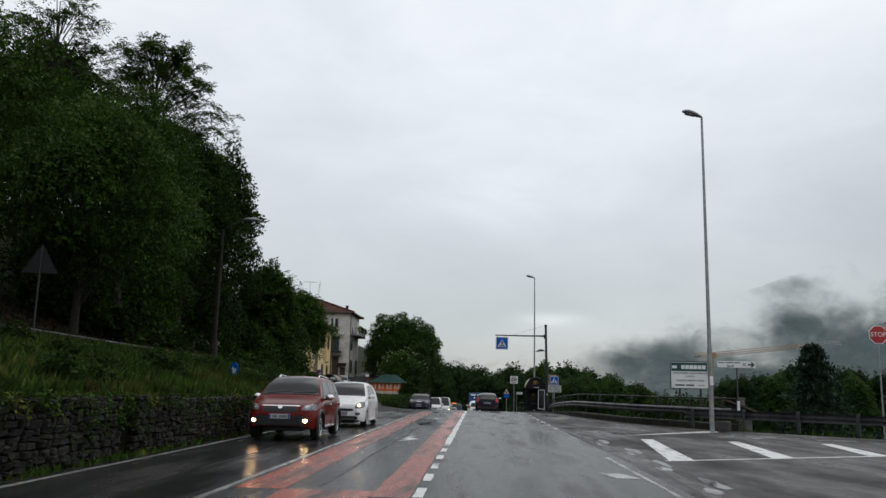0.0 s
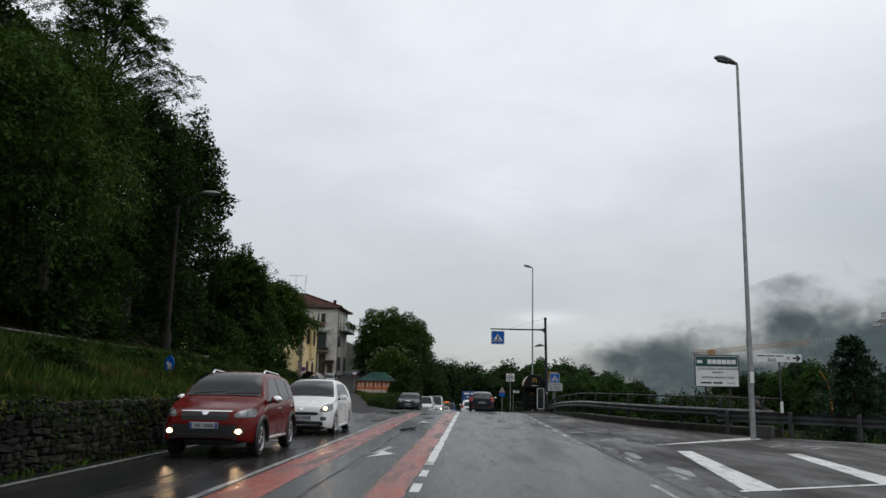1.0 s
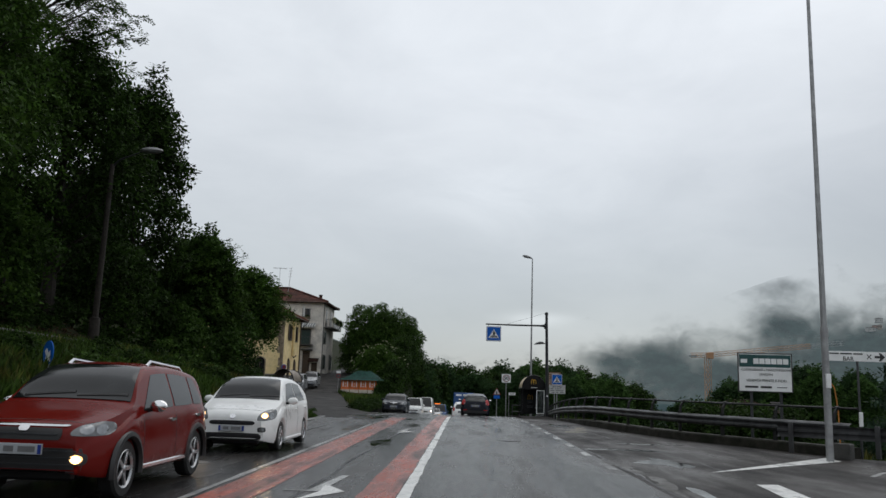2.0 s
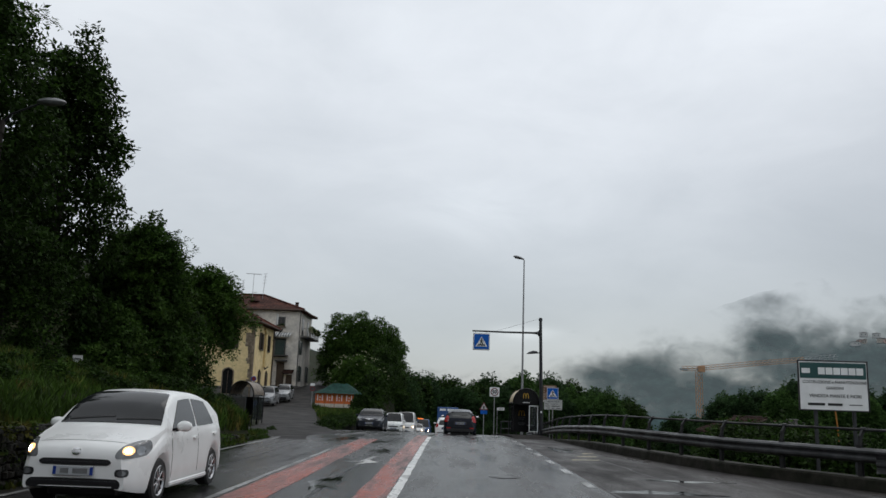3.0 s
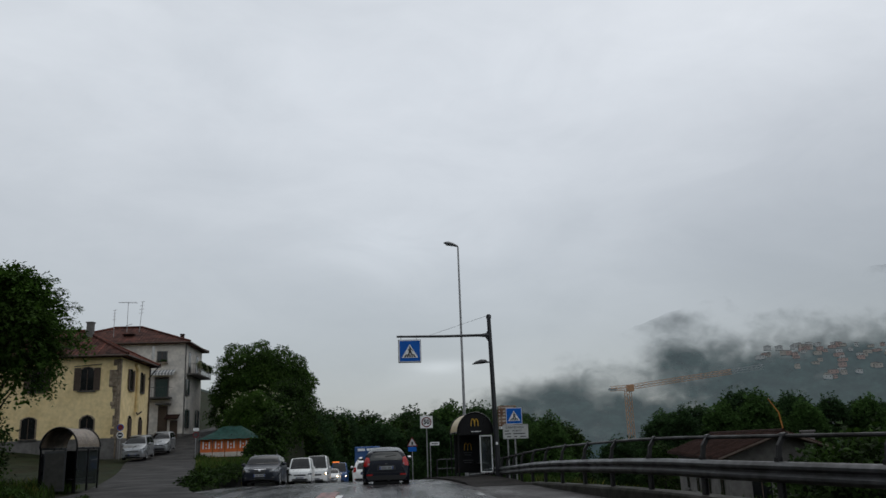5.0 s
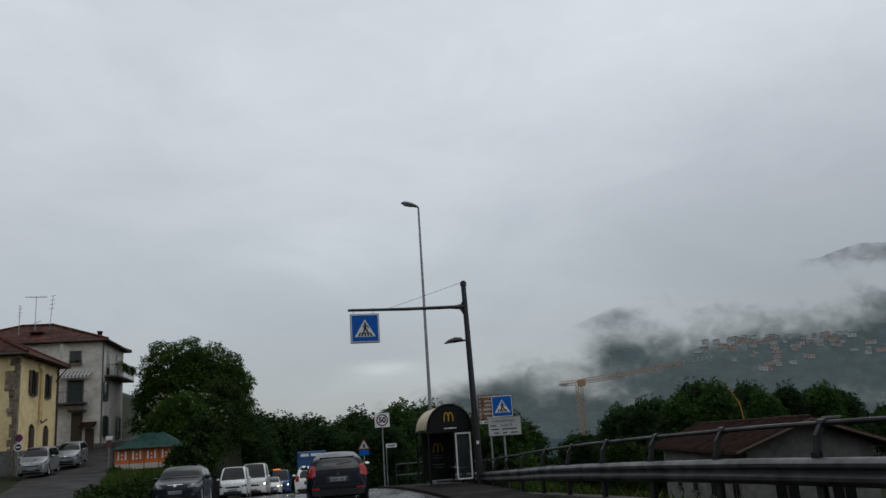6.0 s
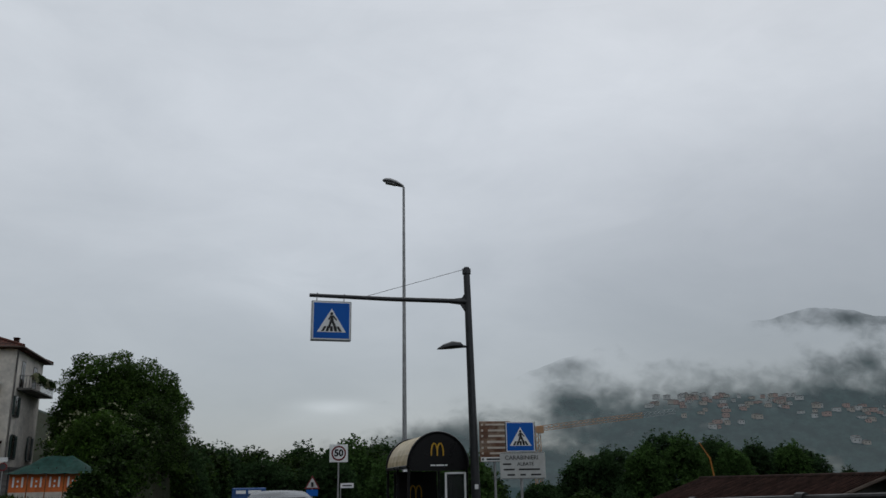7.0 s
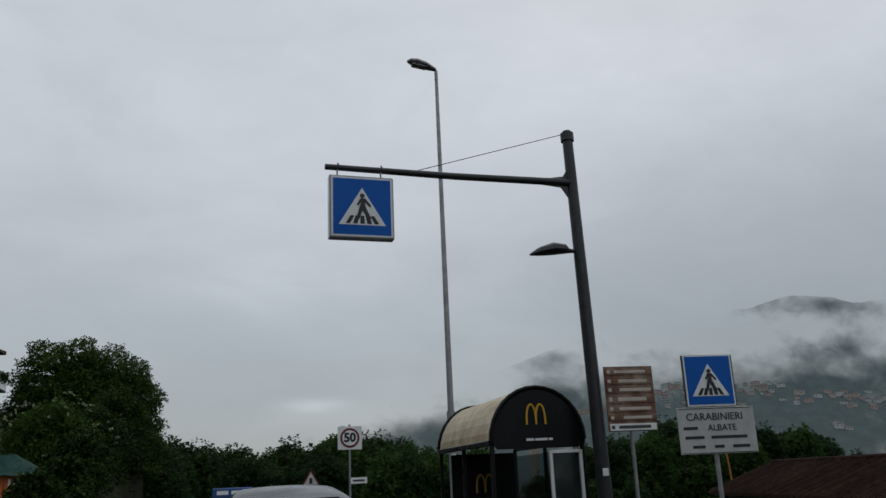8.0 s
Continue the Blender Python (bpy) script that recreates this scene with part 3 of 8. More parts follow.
for k in range(5):
    y = 8.5 + k * 3.4
    x = 3.95 + rng.uniform(-0.15, 0.15)
    pts = [(x + (0.10 + rng.uniform(-0.04, 0.1)) * math.cos(a) * 0.9, y + 0.9 * math.sin(a) + rng.uniform(-0.1, 0.1)) for a in np.linspace(0, 2 * math.pi, 14)[:-1]]
    flat_shape("puddle", pts, PUDDLE, "shallow rain puddle in the gutter seam", 0.003)
for x, y, a, b in ((4.4, 31, 0.9, 0.35), (5.3, 33.5, 0.8, 0.25), (-1.5, 40, 0.30, 0.9), (-2.1, 45, 0.35, 0.8), (4.6, 27.5, 0.5, 0.9), (-1.7, 30.5, 0.25, 1.2), (4.2, 44, 0.35, 1.6), (-3.4, 47, 0.4, 1.2)):
    pts = [(x + a * (1 + 0.35 * math.sin(3 * t + x * 5) + 0.25 * math.sin(7 * t + y) + rng.uniform(-0.12, 0.12)) * math.cos(t), y + b * (1 + 0.3 * math.sin(4 * t + y * 3) + rng.uniform(-0.15, 0.15)) * math.sin(t)) for t in np.linspace(0, 2 * math.pi, 40)[:-1]]
    flat_shape("puddle", pts, PUDDLE, "shallow rain puddle on asphalt", 0.003)
for x0, y0, x1, y1 in ((3.45, 8, 3.35, 31), (-1.85, 10, -1.6, 52), (5.4, 26, 4.4, 46), (-4.2, 12, -4.5, 44), (4.4, 34, 6.8, 35.5)):
    n = 26
    v = []
    for k in range(n + 1):
        x = x0 + (x1 - x0) * k / n + rng.uniform(-0.05, 0.05)
        y = y0 + (y1 - y0) * k / n
        v += [(x, y, surface(x, y) + 0.0025), (x + 0.06, y, surface(x, y) + 0.0025)]
    tagged(new("tar_seam", np_mesh("tar_seam", v, [(2 * k, 2 * k + 1, 2 * k + 3, 2 * k + 2) for k in range(n)], SEAM)), "black bitumen seam across the asphalt", "road marking", "", "structure")
for x, y in ((8.2, 13.5), (1.6, 33.0), (-4.4, 24.0)):
    bm = bmesh.new()
    bmesh.ops.create_cone(bm, cap_ends=True, segments=24, radius1=0.34, radius2=0.33, depth=0.012, matrix=Matrix.Translation((x, y, surface(x, y) + 0.004)))
    solid("manhole_cover", bm, RAIL_STEEL, "round cast-iron manhole cover set in asphalt", "manhole cover", "structure")


# ---- retaining wall of dry stone on the left ----
def wall_top(y):
    return lerp_table([(-10, 1.15), (12, 1.12), (26, 1.02), (31, 0.95), (36, 0.6), (42, 0.35), (46, 0.22)], y)


bm = bmesh.new()
prev = None
for y in list(np.arange(-12, 46.1, 1.0)):
    zt, zb = wall_top(y) - 0.05, road_z(y) - 0.4
    cur = [bm.verts.new(p) for p in ((-6.30, y, zb), (-6.38, y, zt), (-6.75, y, zt), (-6.75, y, zb))]
    if prev:
        for i in range(4):
            bm.faces.new((prev[i], prev[(i + 1) % 4], cur[(i + 1) % 4], cur[i]))
    else:
        bm.faces.new(cur)
    prev = cur
bm.faces.new(prev[::-1])
retaining_wall = solid("wall_west", bm, WALL_CORE, "long low dry-stone retaining wall of dark wet stones", "wall", "structure")

# ---- kerb and rails on the bridge side ----
KERB_Y = [30.7, 31.6, 32.6, 33.8, 35.0, 36.2, 37.4, 38.5, 40.2, 42, 44, 46, 49, 52, 55, 58, 62, 66, 72, 80]


def along(shift):
    """The kerb's line moved outwards by shift."""
    pts = [Vector((kerb_x(y), y, 0)) for y in KERB_Y]
    out = []
    for i, p in enumerate(pts):
        d = (pts[min(i + 1, len(pts) - 1)] - pts[max(i - 1, 0)]).normalized()
        out.append(p + Vector((d.y, -d.x, 0)) * shift)
    return out


def edge_height(y):
    return road_z(y)


def edge_top(y):
    """Top of the kerb: the rail falls away a little faster than the road past the crest."""
    return road_z(y) + 0.25 - lerp_table([(45, 0.0), (51.6, 0.13), (55, 0.21), (60, 0.36), (70, 0.45)], y)


bm = bmesh.new()
rings = []
for a, b in zip(along(0.0), along(0.45)):
    z = edge_top(a.y) - 0.25
    rings.append([bm.verts.new(p) for p in ((a.x, a.y, z - 0.3), (a.x + 0.02, a.y, z + 0.21), (a.x + 0.05, a.y, z + 0.25), (b.x, b.y, z + 0.25), (b.x, b.y, z - 0.6))])
skin(bm, rings)
solid("kerb", bm, KERB_STONE, "raised dirty concrete kerb under the guard rail", "kerb", "structure")

W_BEAM = [(0.0, 0.0), (0.035, 0.02), (0.075, 0.06), (0.075, 0.10), (0.03, 0.14), (0.03, 0.17), (0.075, 0.21), (0.075, 0.25), (0.035, 0.29), (0.0, 0.31)]


def beam(bm, pts, side, z0):
    """W-shaped rail profile along points; side turns its ribs towards the road."""
    rings = []
    for i, p in enumerate(pts):
        d = (pts[min(i + 1, len(pts) - 1)] - pts[max(i - 1, 0)])
        d.z = 0
        nrm = Vector((-d.y, d.x, 0)).normalized() * side
        face = [bm.verts.new(p + nrm * o + Vector((0, 0, z0 + h))) for o, h in W_BEAM]
        back = [bm.verts.new(p + nrm * (o - 0.012) + Vector((0, 0, z0 + h))) for o, h in W_BEAM[::-1]]
        rings.append(face + back)
    skin(bm, rings)


rail_pts = [Vector((p.x, p.y, edge_top(p.y))) for p in along(0.2)]
bridge_rail = thing("guard_rail", pose(0, 0, 0), "galvanised bridge guard rail with tubular top rail", "guard rail")
bm = bmesh.new()
beam(bm, rail_pts, 1, 0.28)
part("beam", bm, RAIL_STEEL, bridge_rail, "W-shaped weathered steel beam", True)
bm = bmesh.new()
add_tube(bm, [p + Vector((0.175, 0, 0.955)) for p in rail_pts], 0.03, 8)
part("top_rail", bm, RAIL_DULL, bridge_rail, "round steel top rail", True)


def at_length(pts, s):
    for a, b in zip(pts, pts[1:]):
        l = (b - a).length
        if s <= l:
            return a.lerp(b, s / l), (b - a).normalized()
        s -= l
    return pts[-1], (pts[-1] - pts[-2]).normalized()


def rail_post():
    """Channel post with a slim neck that bends outwards to carry the top rail."""
    bm = bmesh.new()
    add_box(bm, (-0.035, 0, 0.32), (0.012, 0.10, 0.66), 0.002)
    add_box(bm, (0.035, 0, 0.32), (0.012, 0.10, 0.66), 0.002)
    add_box(bm, (0.0, 0, 0.32), (0.07, 0.012, 0.66))
    add_prism(bm, [Vector((x, -0.03, z)) for x, z in ((-0.03, 0.60), (0.04, 0.60), (0.07, 0.80), (0.15, 0.92), (0.17, 0.99), (0.12, 0.985), (0.08, 0.93), (0.01, 0.83))], (0, 0.06, 0))
    add_tube(bm, [(0.145, -0.06, 0.96), (0.145, 0.06, 0.96)], 0.05, 8)
    return mesh_of("post", bm, RAIL_DULL)


post_mesh = rail_post()
s = 0.6
while s < 49:
    p, d = at_length(rail_pts, s)
    piece("post", post_mesh, bridge_rail, Matrix.Translation(p + Vector((0.03, 0, 0))) @ Matrix.Rotation(math.atan2(d.y, d.x) - math.pi / 2, 4, "Z"))
    s += 2.05

# rail along the side road
side_pts = [Vector((8.35, 31.2, 0.34)), Vector((9.0, 30.75, 0.34)), Vector((10.2, 29.75, 0.34)), Vector((12.0, 28.1, 0.33)), Vector((15, 25.3, 0.30)), Vector((19, 21.6, 0.28)), Vector((25, 16.2, 0.2))]
side_rail = thing("guard_rail", pose(0, 0, 0), "low galvanised guard rail along the side road", "guard rail")
bm = bmesh.new()
beam(bm, side_pts, 1, 0.22)
part("beam", bm, RAIL_STEEL, side_rail, "W-shaped weathered steel beam", True)
bm = bmesh.new()
add_box(bm, (0, 0, 0.2), (0.10, 0.12, 0.75), 0.006)
short_post = mesh_of("post", bm, RAIL_STEEL)
s = 0.35
while s < 20:
    p, d = at_length(side_pts, s)
    piece("post", short_post, side_rail, Matrix.Translation(p + Vector((d.y * 0.07, -d.x * 0.07, 0))) @ Matrix.Rotation(math.atan2(d.y, d.x), 4, "Z"))
    s += 2.0
bm = bmesh.new()
add_box(bm, (9.55, 30.35, 0.22), (0.55, 0.35, 0.5), 0.02, Matrix.Rotation(-0.75, 4, "Z"))
solid("concrete_block", bm, CONCRETE, "stained concrete block at the rail end", "concrete block")


# pavement at the bus stop
bm = bmesh.new()
rings = []
for y in np.arange(54, 80.1, 1.5):
    z = edge_height(y) + 0.10 * ease(54, 57.5, y) - 0.015
    rings.append([bm.verts.new(p) for p in ((3.5, y, z - 0.8), (3.5, y, z - 0.02), (3.53, y, z), (kerb_x(y), y, z), (kerb_x(y), y, z - 0.8))])
skin(bm, rings)
solid("pavement", bm, PAVING, "wet worn pavement at the bus stop", "pavement", "structure")


# ---- trees ----
def leaf_mesh(name, centres, dirs, k, twig, leaf, width, droop, seed, mat, corners=4):
    """Sprays of leaves: each spray is a twig with k paired leaves, each leaf one folded blade of four corners."""
    rng = np.random.default_rng(seed)
    n = len(centres)
    V = []
    side = np.cross(dirs, rng.normal(size=(n, 3)))
    side /= np.linalg.norm(side, axis=1, keepdims=True) + 1e-9
    for j in range(k):
        f = (j + 1) / k
        sgn = 1 if j % 2 else -1
        p = centres + dirs * (twig * f) + np.array([0, 0, -1.0]) * (droop * f * f * twig)
        a = dirs * 0.5 + side * (0.85 * sgn) + rng.normal(scale=0.35, size=(n, 3)) + np.array([0, 0, -0.25])
        a /= np.linalg.norm(a, axis=1, keepdims=True)
        b = np.cross(a, rng.normal(size=(n, 3)) * 0.6 + np.array([0, 0, 1.0]))
        b /= np.linalg.norm(b, axis=1, keepdims=True) + 1e-9
        l = leaf * rng.uniform(0.6, 1.25, size=(n, 1))
        w = l * width
        q = np.stack([p, p + a * l * 0.45 + b * w * 0.5, p + a * l, p + a * l * 0.45 - b * w * 0.5], axis=1)
        if corners == 3:
            q = np.stack([p, p + a * l * 0.7 + b * w * 0.6, p + a * l * 0.9 - b * w * 0.5], axis=1)
        V.append(q.reshape(-1, 3))
    V = np.concatenate(V)
    return np_mesh(name, V, np.arange(len(V)).reshape(-1, corners), mat)


def spray_mesh(h, low, rx, n, seed, mat):
    """Branches that fork out of the crown, each ending in loose sprays of feathered leaves with gaps between."""
    rng = np.random.default_rng(seed)
    verts = []
    wood = bmesh.new()
    for _ in range(n):
        az = rng.uniform(0, 2 * math.pi)
        f = rng.random() ** 0.8
        z0 = low + (h - low) * (0.38 + 0.52 * f)
        r0 = rx * (0.78 - 0.55 * max(f - 0.4, 0) / 0.6) * rng.uniform(0.35, 1.0)
        root = np.array([math.cos(az), math.sin(az), 0.0])
        p = root * r0 + np.array([0, 0, z0])
        az += rng.normal() * 0.6
        out = np.array([math.cos(az), math.sin(az), 0.0])
        length = rng.uniform(0.6, 1.6)
        rise = rng.uniform(-0.1, 0.7) + 0.5 * f * rng.random()
        side = np.array([-out[1], out[0], 0.0])

        def at(q):
            return p + out * length * q + np.array([0, 0, length * (rise * q - 0.35 * q * q)])
        add_tube(wood, [np.array([0, 0, z0 - 0.9]) + root * r0 * 0.4, at(0.0), at(0.5), at(1.0)], [0.03, 0.018, 0.01, 0.004], 4, False)
        m = int(length / 0.085)
        for i in range(m):
            q = (i + rng.random()) / m
            c = at(q)
            for sg in (-1, 1):
                if rng.random() < 0.15:
                    continue
                a = side * sg * rng.uniform(0.3, 1.0) + out * rng.uniform(-0.1, 0.8) + rng.normal(scale=0.4, size=3)
                a[2] -= 0.05
                a /= np.linalg.norm(a)
                ll = rng.uniform(0.20, 0.42)
                b = np.cross(a, [0, 0, 1.0])
                b /= np.linalg.norm(b) + 1e-9
                for j in range(4):
                    g = (j + 1) / 4
                    base = c + a * ll * g + np.array([0, 0, -0.3 * ll * g * g])
                    for tg in (-1, 1):
                        e = b * tg + a * 0.4 + np.array([0, 0, rng.normal() * 0.35])
                        e /= np.linalg.norm(e)
                        w = np.cross(e, [0.3, 0, 1.0]) * 0.042
                        verts += [base, base + e * 0.06 + w, base + e * 0.13, base + e * 0.06 - w]
    V = np.array(verts)
    return np_mesh("spray", V, np.arange(len(V)).reshape(-1, 4), mat), mesh_of("branchwork", wood, BARK)


def crown_points(lobes, n, seed, shell=0.55):
    rng = np.random.default_rng(seed)
    vol = np.array([l[3] * l[4] * l[5] for l in lobes]) ** 0.8
    which = rng.choice(len(lobes), size=n, p=vol / vol.sum())
    d = rng.normal(size=(n, 3))
    d /= np.linalg.norm(d, axis=1, keepdims=True)
    d[:, 2] = np.where(d[:, 2] < -0.5, -d[:, 2], d[:, 2])
    r = shell + (1.06 - shell) * rng.random((n, 1)) ** 0.6
    lump = 1 + 0.16 * np.sin(d[:, :1] * 7 + which[:, None]) * np.cos(d[:, 2:] * 6 + which[:, None] * 2)
    c = np.array([l[:3] for l in lobes])[which]
    s = np.array([l[3:] for l in lobes])[which]
    out = d + rng.normal(scale=0.35, size=(n, 3))
    out /= np.linalg.norm(out, axis=1, keepdims=True)
    return c + d * s * r * lump, out


def lobes_for(h, low, rx, rng, count=9, taper=0.55, lobe=1.0):
    """Overlapping lobes that fill a crown between the heights low and h."""
    out = [(0, 0, (low + h) / 2, rx * 0.62, rx * 0.62, (h - low) * 0.44)]
    for k in range(count):
        f = (k + 0.5) / count
        z = low + (h - low) * (0.12 + 0.76 * f)
        wide = rx * (1 - taper * abs(2 * f - 0.75))
        a = k * 2.4 + rng.uniform(-0.4, 0.4)
        r = rx * rng.uniform(0.36, 0.52) * lobe
        d = max(wide - r * 0.8, 0.1)
        out.append((math.cos(a) * d, math.sin(a) * d, z, r, r, r * rng.uniform(0.7, 1.0)))
    return out


def trunk_bm(h, r, rng, lobes, lean=(0, 0)):
    bm = bmesh.new()
    pts = [(lean[0] * f * f * h + rng.uniform(-0.05, 0.05), lean[1] * f * f * h + rng.uniform(-0.05, 0.05), f * h - 0.6 * (f == 0)) for f in (0, 0.15, 0.3, 0.5, 0.7, 0.85)]
    add_tube(bm, pts, [r * 1.3, r, r * 0.85, r * 0.6, r * 0.35, r * 0.12], 9)
    for x, y, z, a, b, c in lobes[1:]:
        z0 = max(z - c * 1.2 - 0.25 * math.hypot(x, y), h * 0.15)
        add_tube(bm, [(lean[0] * h * 0.1, lean[1] * h * 0.1, z0), (x * 0.4, y * 0.4, z0 + (z - z0) * 0.55), (x * 0.85, y * 0.85, z)], [r * 0.38, r * 0.25, r * 0.08], 6)
    return bm


def make_tree(name, x, y, h, low, rx, leaves, mat, label, seed, leaf=0.24, k=6, twig=0.5, droop=0.3, width=0.5, r=0.22, count=9, taper=0.55, lobe=1.0, z=None, group="", shell=0.5, twigs_out=0, corners=4, full=1.0):
    rng = random.Random(seed)
    z = land_z(x, y) if z is None else z
    t = thing(name, pose(x, y, z), label, "tree", group)
    lobes = lobes_for(h, low, rx, rng, count, taper, lobe)
    part("trunk", trunk_bm(h * 0.95, r, rng, lobes), BARK, t, "dark bark trunk and limbs", True)
    c, d = crown_points(lobes if full == 1.0 else [l for l in lobes if l[2] < low + (h - low) * full], leaves // k, seed, shell)
    if twigs_out:
        leaves_me, wood_me = spray_mesh(h, low, rx, twigs_out, seed + 5, mat)
        for n, me in (("spray", leaves_me), ("branchwork", wood_me)):
            ob = new(n, me)
            ob.parent = t
    me = leaf_mesh("crown", c, d, k, twig, leaf, width, droop, seed, mat, corners)
    ob = new("crown", me)
    ob.parent = t
    return t


WOOD = "trees on the wooded bank"
make_tree("robinia_tree", -16.8, 38.5, 15.2, 5.0, 4.3, 9000, LEAF_FRESH, "tall feathery robinia on the wooded bank", 11, leaf=0.26, k=10, twig=1.1, width=0.4, droop=0.4, r=0.28, group=WOOD, twigs_out=210, count=11, full=0.5)
make_tree("robinia_tree", -18.2, 31.0, 13.4, 4.0, 2.9, 3600, LEAF_FRESH, "tall thin feathery robinia with open branches", 24, leaf=0.22, k=10, twig=1.0, width=0.4, droop=0.4, r=0.2, group=WOOD, twigs_out=80, count=11, full=0.45)
make_tree("broadleaf_tree", -16.1, 48.5, 15.0, 0.6, 2.7, 32000, LEAF_DARK, "tall dense dark-leaved tree at the edge of the wood", 12, leaf=0.24, k=6, r=0.22, group=WOOD, count=13, taper=0.4)
make_tree("broadleaf_tree", -14.4, 53.5, 9.2, 0.5, 3.1, 40000, LEAF_MID, "rounded young broadleaf tree beside the wood", 13, leaf=0.19, k=6, width=0.75, r=0.15, group=WOOD, count=22, taper=0.6, lobe=0.66, corners=3, shell=0.6, twigs_out=130)
make_tree("broadleaf_tree", -14.3, 63, 8.8, 3.3, 3.1, 20000, LEAF_FRESH, "small spreading tree in front of the yellow house", 14, leaf=0.19, k=6, width=0.7, r=0.14, group=WOOD, count=22, taper=0.6, lobe=0.60, corners=3, shell=0.55, twigs_out=150)
make_tree("robinia_tree", -14.6, 31, 9.8, 2.6, 3.8, 30000, LEAF_MID, "tall leaning robinia over the grassy bank", 15, leaf=0.17, k=10, twig=1.0, width=0.4, droop=0.4, r=0.26, group=WOOD, twigs_out=80, count=11, full=0.85)
make_tree("broadleaf_tree", -14.8, 38.5, 10.5, 1.2, 3.4, 40000, LEAF_DARK, "dense dark broadleaf tree on the wooded bank", 16, leaf=0.18, k=6, r=0.24, group=WOOD, count=20, lobe=0.72, shell=0.75)
make_tree("broadleaf_tree", -12.6, 24, 7.8, 1.8, 3.7, 46000, LEAF_MID, "dense broadleaf tree on the wooded bank", 17, leaf=0.16, k=6, r=0.13, group=WOOD, count=22, lobe=0.7, shell=0.75)
make_tree("robinia_tree", -12.6, 16.0, 7.4, 3.6, 3.4, 22000, LEAF_MID, "tall robinia beside the road bank", 18, leaf=0.14, k=10, twig=0.9, width=0.4, droop=0.4, r=0.25, group=WOOD, twigs_out=50, count=10)
make_tree("broadleaf_tree", -22.5, 38, 11.0, 2.0, 4.5, 22000, LEAF_DARK, "tall dark tree deep in the wood", 19, leaf=0.32, k=6, r=0.28, group=WOOD, count=10)
make_tree("broadleaf_tree", -21.0, 52, 11.0, 1.0, 4.6, 18000, LEAF_DARK, "tall dark tree deep in the wood", 20, leaf=0.32, k=6, r=0.28, group=WOOD, count=10)
make_tree("broadleaf_tree", -22.0, 26, 9.0, 1.0, 5.0, 26000, LEAF_DARK, "tall dark tree deep in the wood", 21, leaf=0.26, k=6, r=0.28, group=WOOD, count=10)
make_tree("broadleaf_tree", -12.4, 7.5, 7.0, 2.0, 3.8, 12000, LEAF_DARK, "dense tree above the stone wall", 22, leaf=0.28, k=6, r=0.24, group=WOOD, count=10)
for i, (x, y, h, rx) in enumerate(((-15.4, 18.5, 3.6, 2.2), (-15.2, 28, 3.8, 2.4), (-14.8, 34, 3.4, 2.2), (-14.7, 42.6, 4.2, 2.2), (-14.2, 50.0, 3.6, 2.2), (-13.4, 57.5, 3.8, 2.2))):
    make_tree("shrub", x, y, h, 0.1, rx, 12000, LEAF_DARK if i % 2 else LEAF_MID, "dense leafy shrub under the trees", 30 + i, leaf=0.16, width=0.75, corners=3, k=5, r=0.08, group="shrubs on the bank", count=7)
BUSH = [leaf_mesh("crown", *crown_points(lobes_for(1.0, 0.0, 0.75, random.Random(90 + i), 6, 0.4), 180, 90 + i, 0.3), 5, 0.22, 0.15, 0.75, 0.3, 90 + i, (LEAF_DARK, LEAF_MID, LEAF_DARK)[i], 3) for i in range(3)]
BUSH_STEM = []
for i in range(3):
    bm = bmesh.new()
    for j in range(4):
        add_tube(bm, [(0, 0, -0.2), (0.25 * math.cos(j * 1.7), 0.25 * math.sin(j * 1.7), 0.7)], [0.02, 0.008], 5)
    BUSH_STEM.append(mesh_of("stem", bm, BARK))
rng = random.Random(12)
for k in range(104):
    y = rng.uniform(9, 48) if k < 64 else rng.uniform(36, 55)
    x = -12.6 - 2.6 * rng.random() - (0.4 if y < 24 else 0.0) if k < 64 else -6.9 - 3.8 * rng.random() - (0.8 if y > 46 else 0.0)
    if x < -12 and y < 27 and k % 4:
        continue
    s = rng.uniform(0.5, 1.3) * (1.15 if x < -10.5 else 0.75) * (0.6 if y > 32 else 1.0)
    t = thing("bush", pose(x, y, land_z(x, y) - 0.05, 0, 0, rng.uniform(0, 360)) @ Matrix.Diagonal((s * 1.2, s * 1.2, s, 1)), "low dark bush among the grass of the bank", "bush", "bushes on the bank")
    for me, n in ((BUSH[k % 3], "crown"), (BUSH_STEM[k % 3], "stem")):
        ob = new(n, me)
        ob.parent = t
for k in range(46):
    # weeds in the grass above the wall
    y = rng.uniform(9, 38)
    x = -6.9 - 3.9 * rng.random()
    s = rng.uniform(0.22, 0.5)
    t = thing("bush", pose(x, y, land_z(x, y) - 0.05, 0, 0, rng.uniform(0, 360)) @ Matrix.Diagonal((s * 1.3, s * 1.3, s, 1)), "small leafy weed clump in the bank grass", "bush", "weeds on the bank")
    for me, n in ((BUSH[k % 3], "crown"), (BUSH_STEM[k % 3], "stem")):
        ob = new(n, me)
        ob.parent = t
for k in range(20):
    y = 61 + k * 1.0 + rng.uniform(-0.4, 0.4)
    x = -6.35 - 0.5 * rng.random()
    s = rng.uniform(0.4, 0.75)
    t = thing("bush", pose(x, y, min(lane_z(y), 0.5) - 0.35 * rng.random() - 0.15, 0, 0, rng.uniform(0, 360)) @ Matrix.Diagonal((s * 1.3, s * 1.3, s, 1)), "low bush hanging over the mossy lane wall", "bush", "bushes by the lane")
    for me, n in ((BUSH[k % 3], "crown"), (BUSH_STEM[k % 3], "stem")):
        ob = new(n, me)
        ob.parent = t
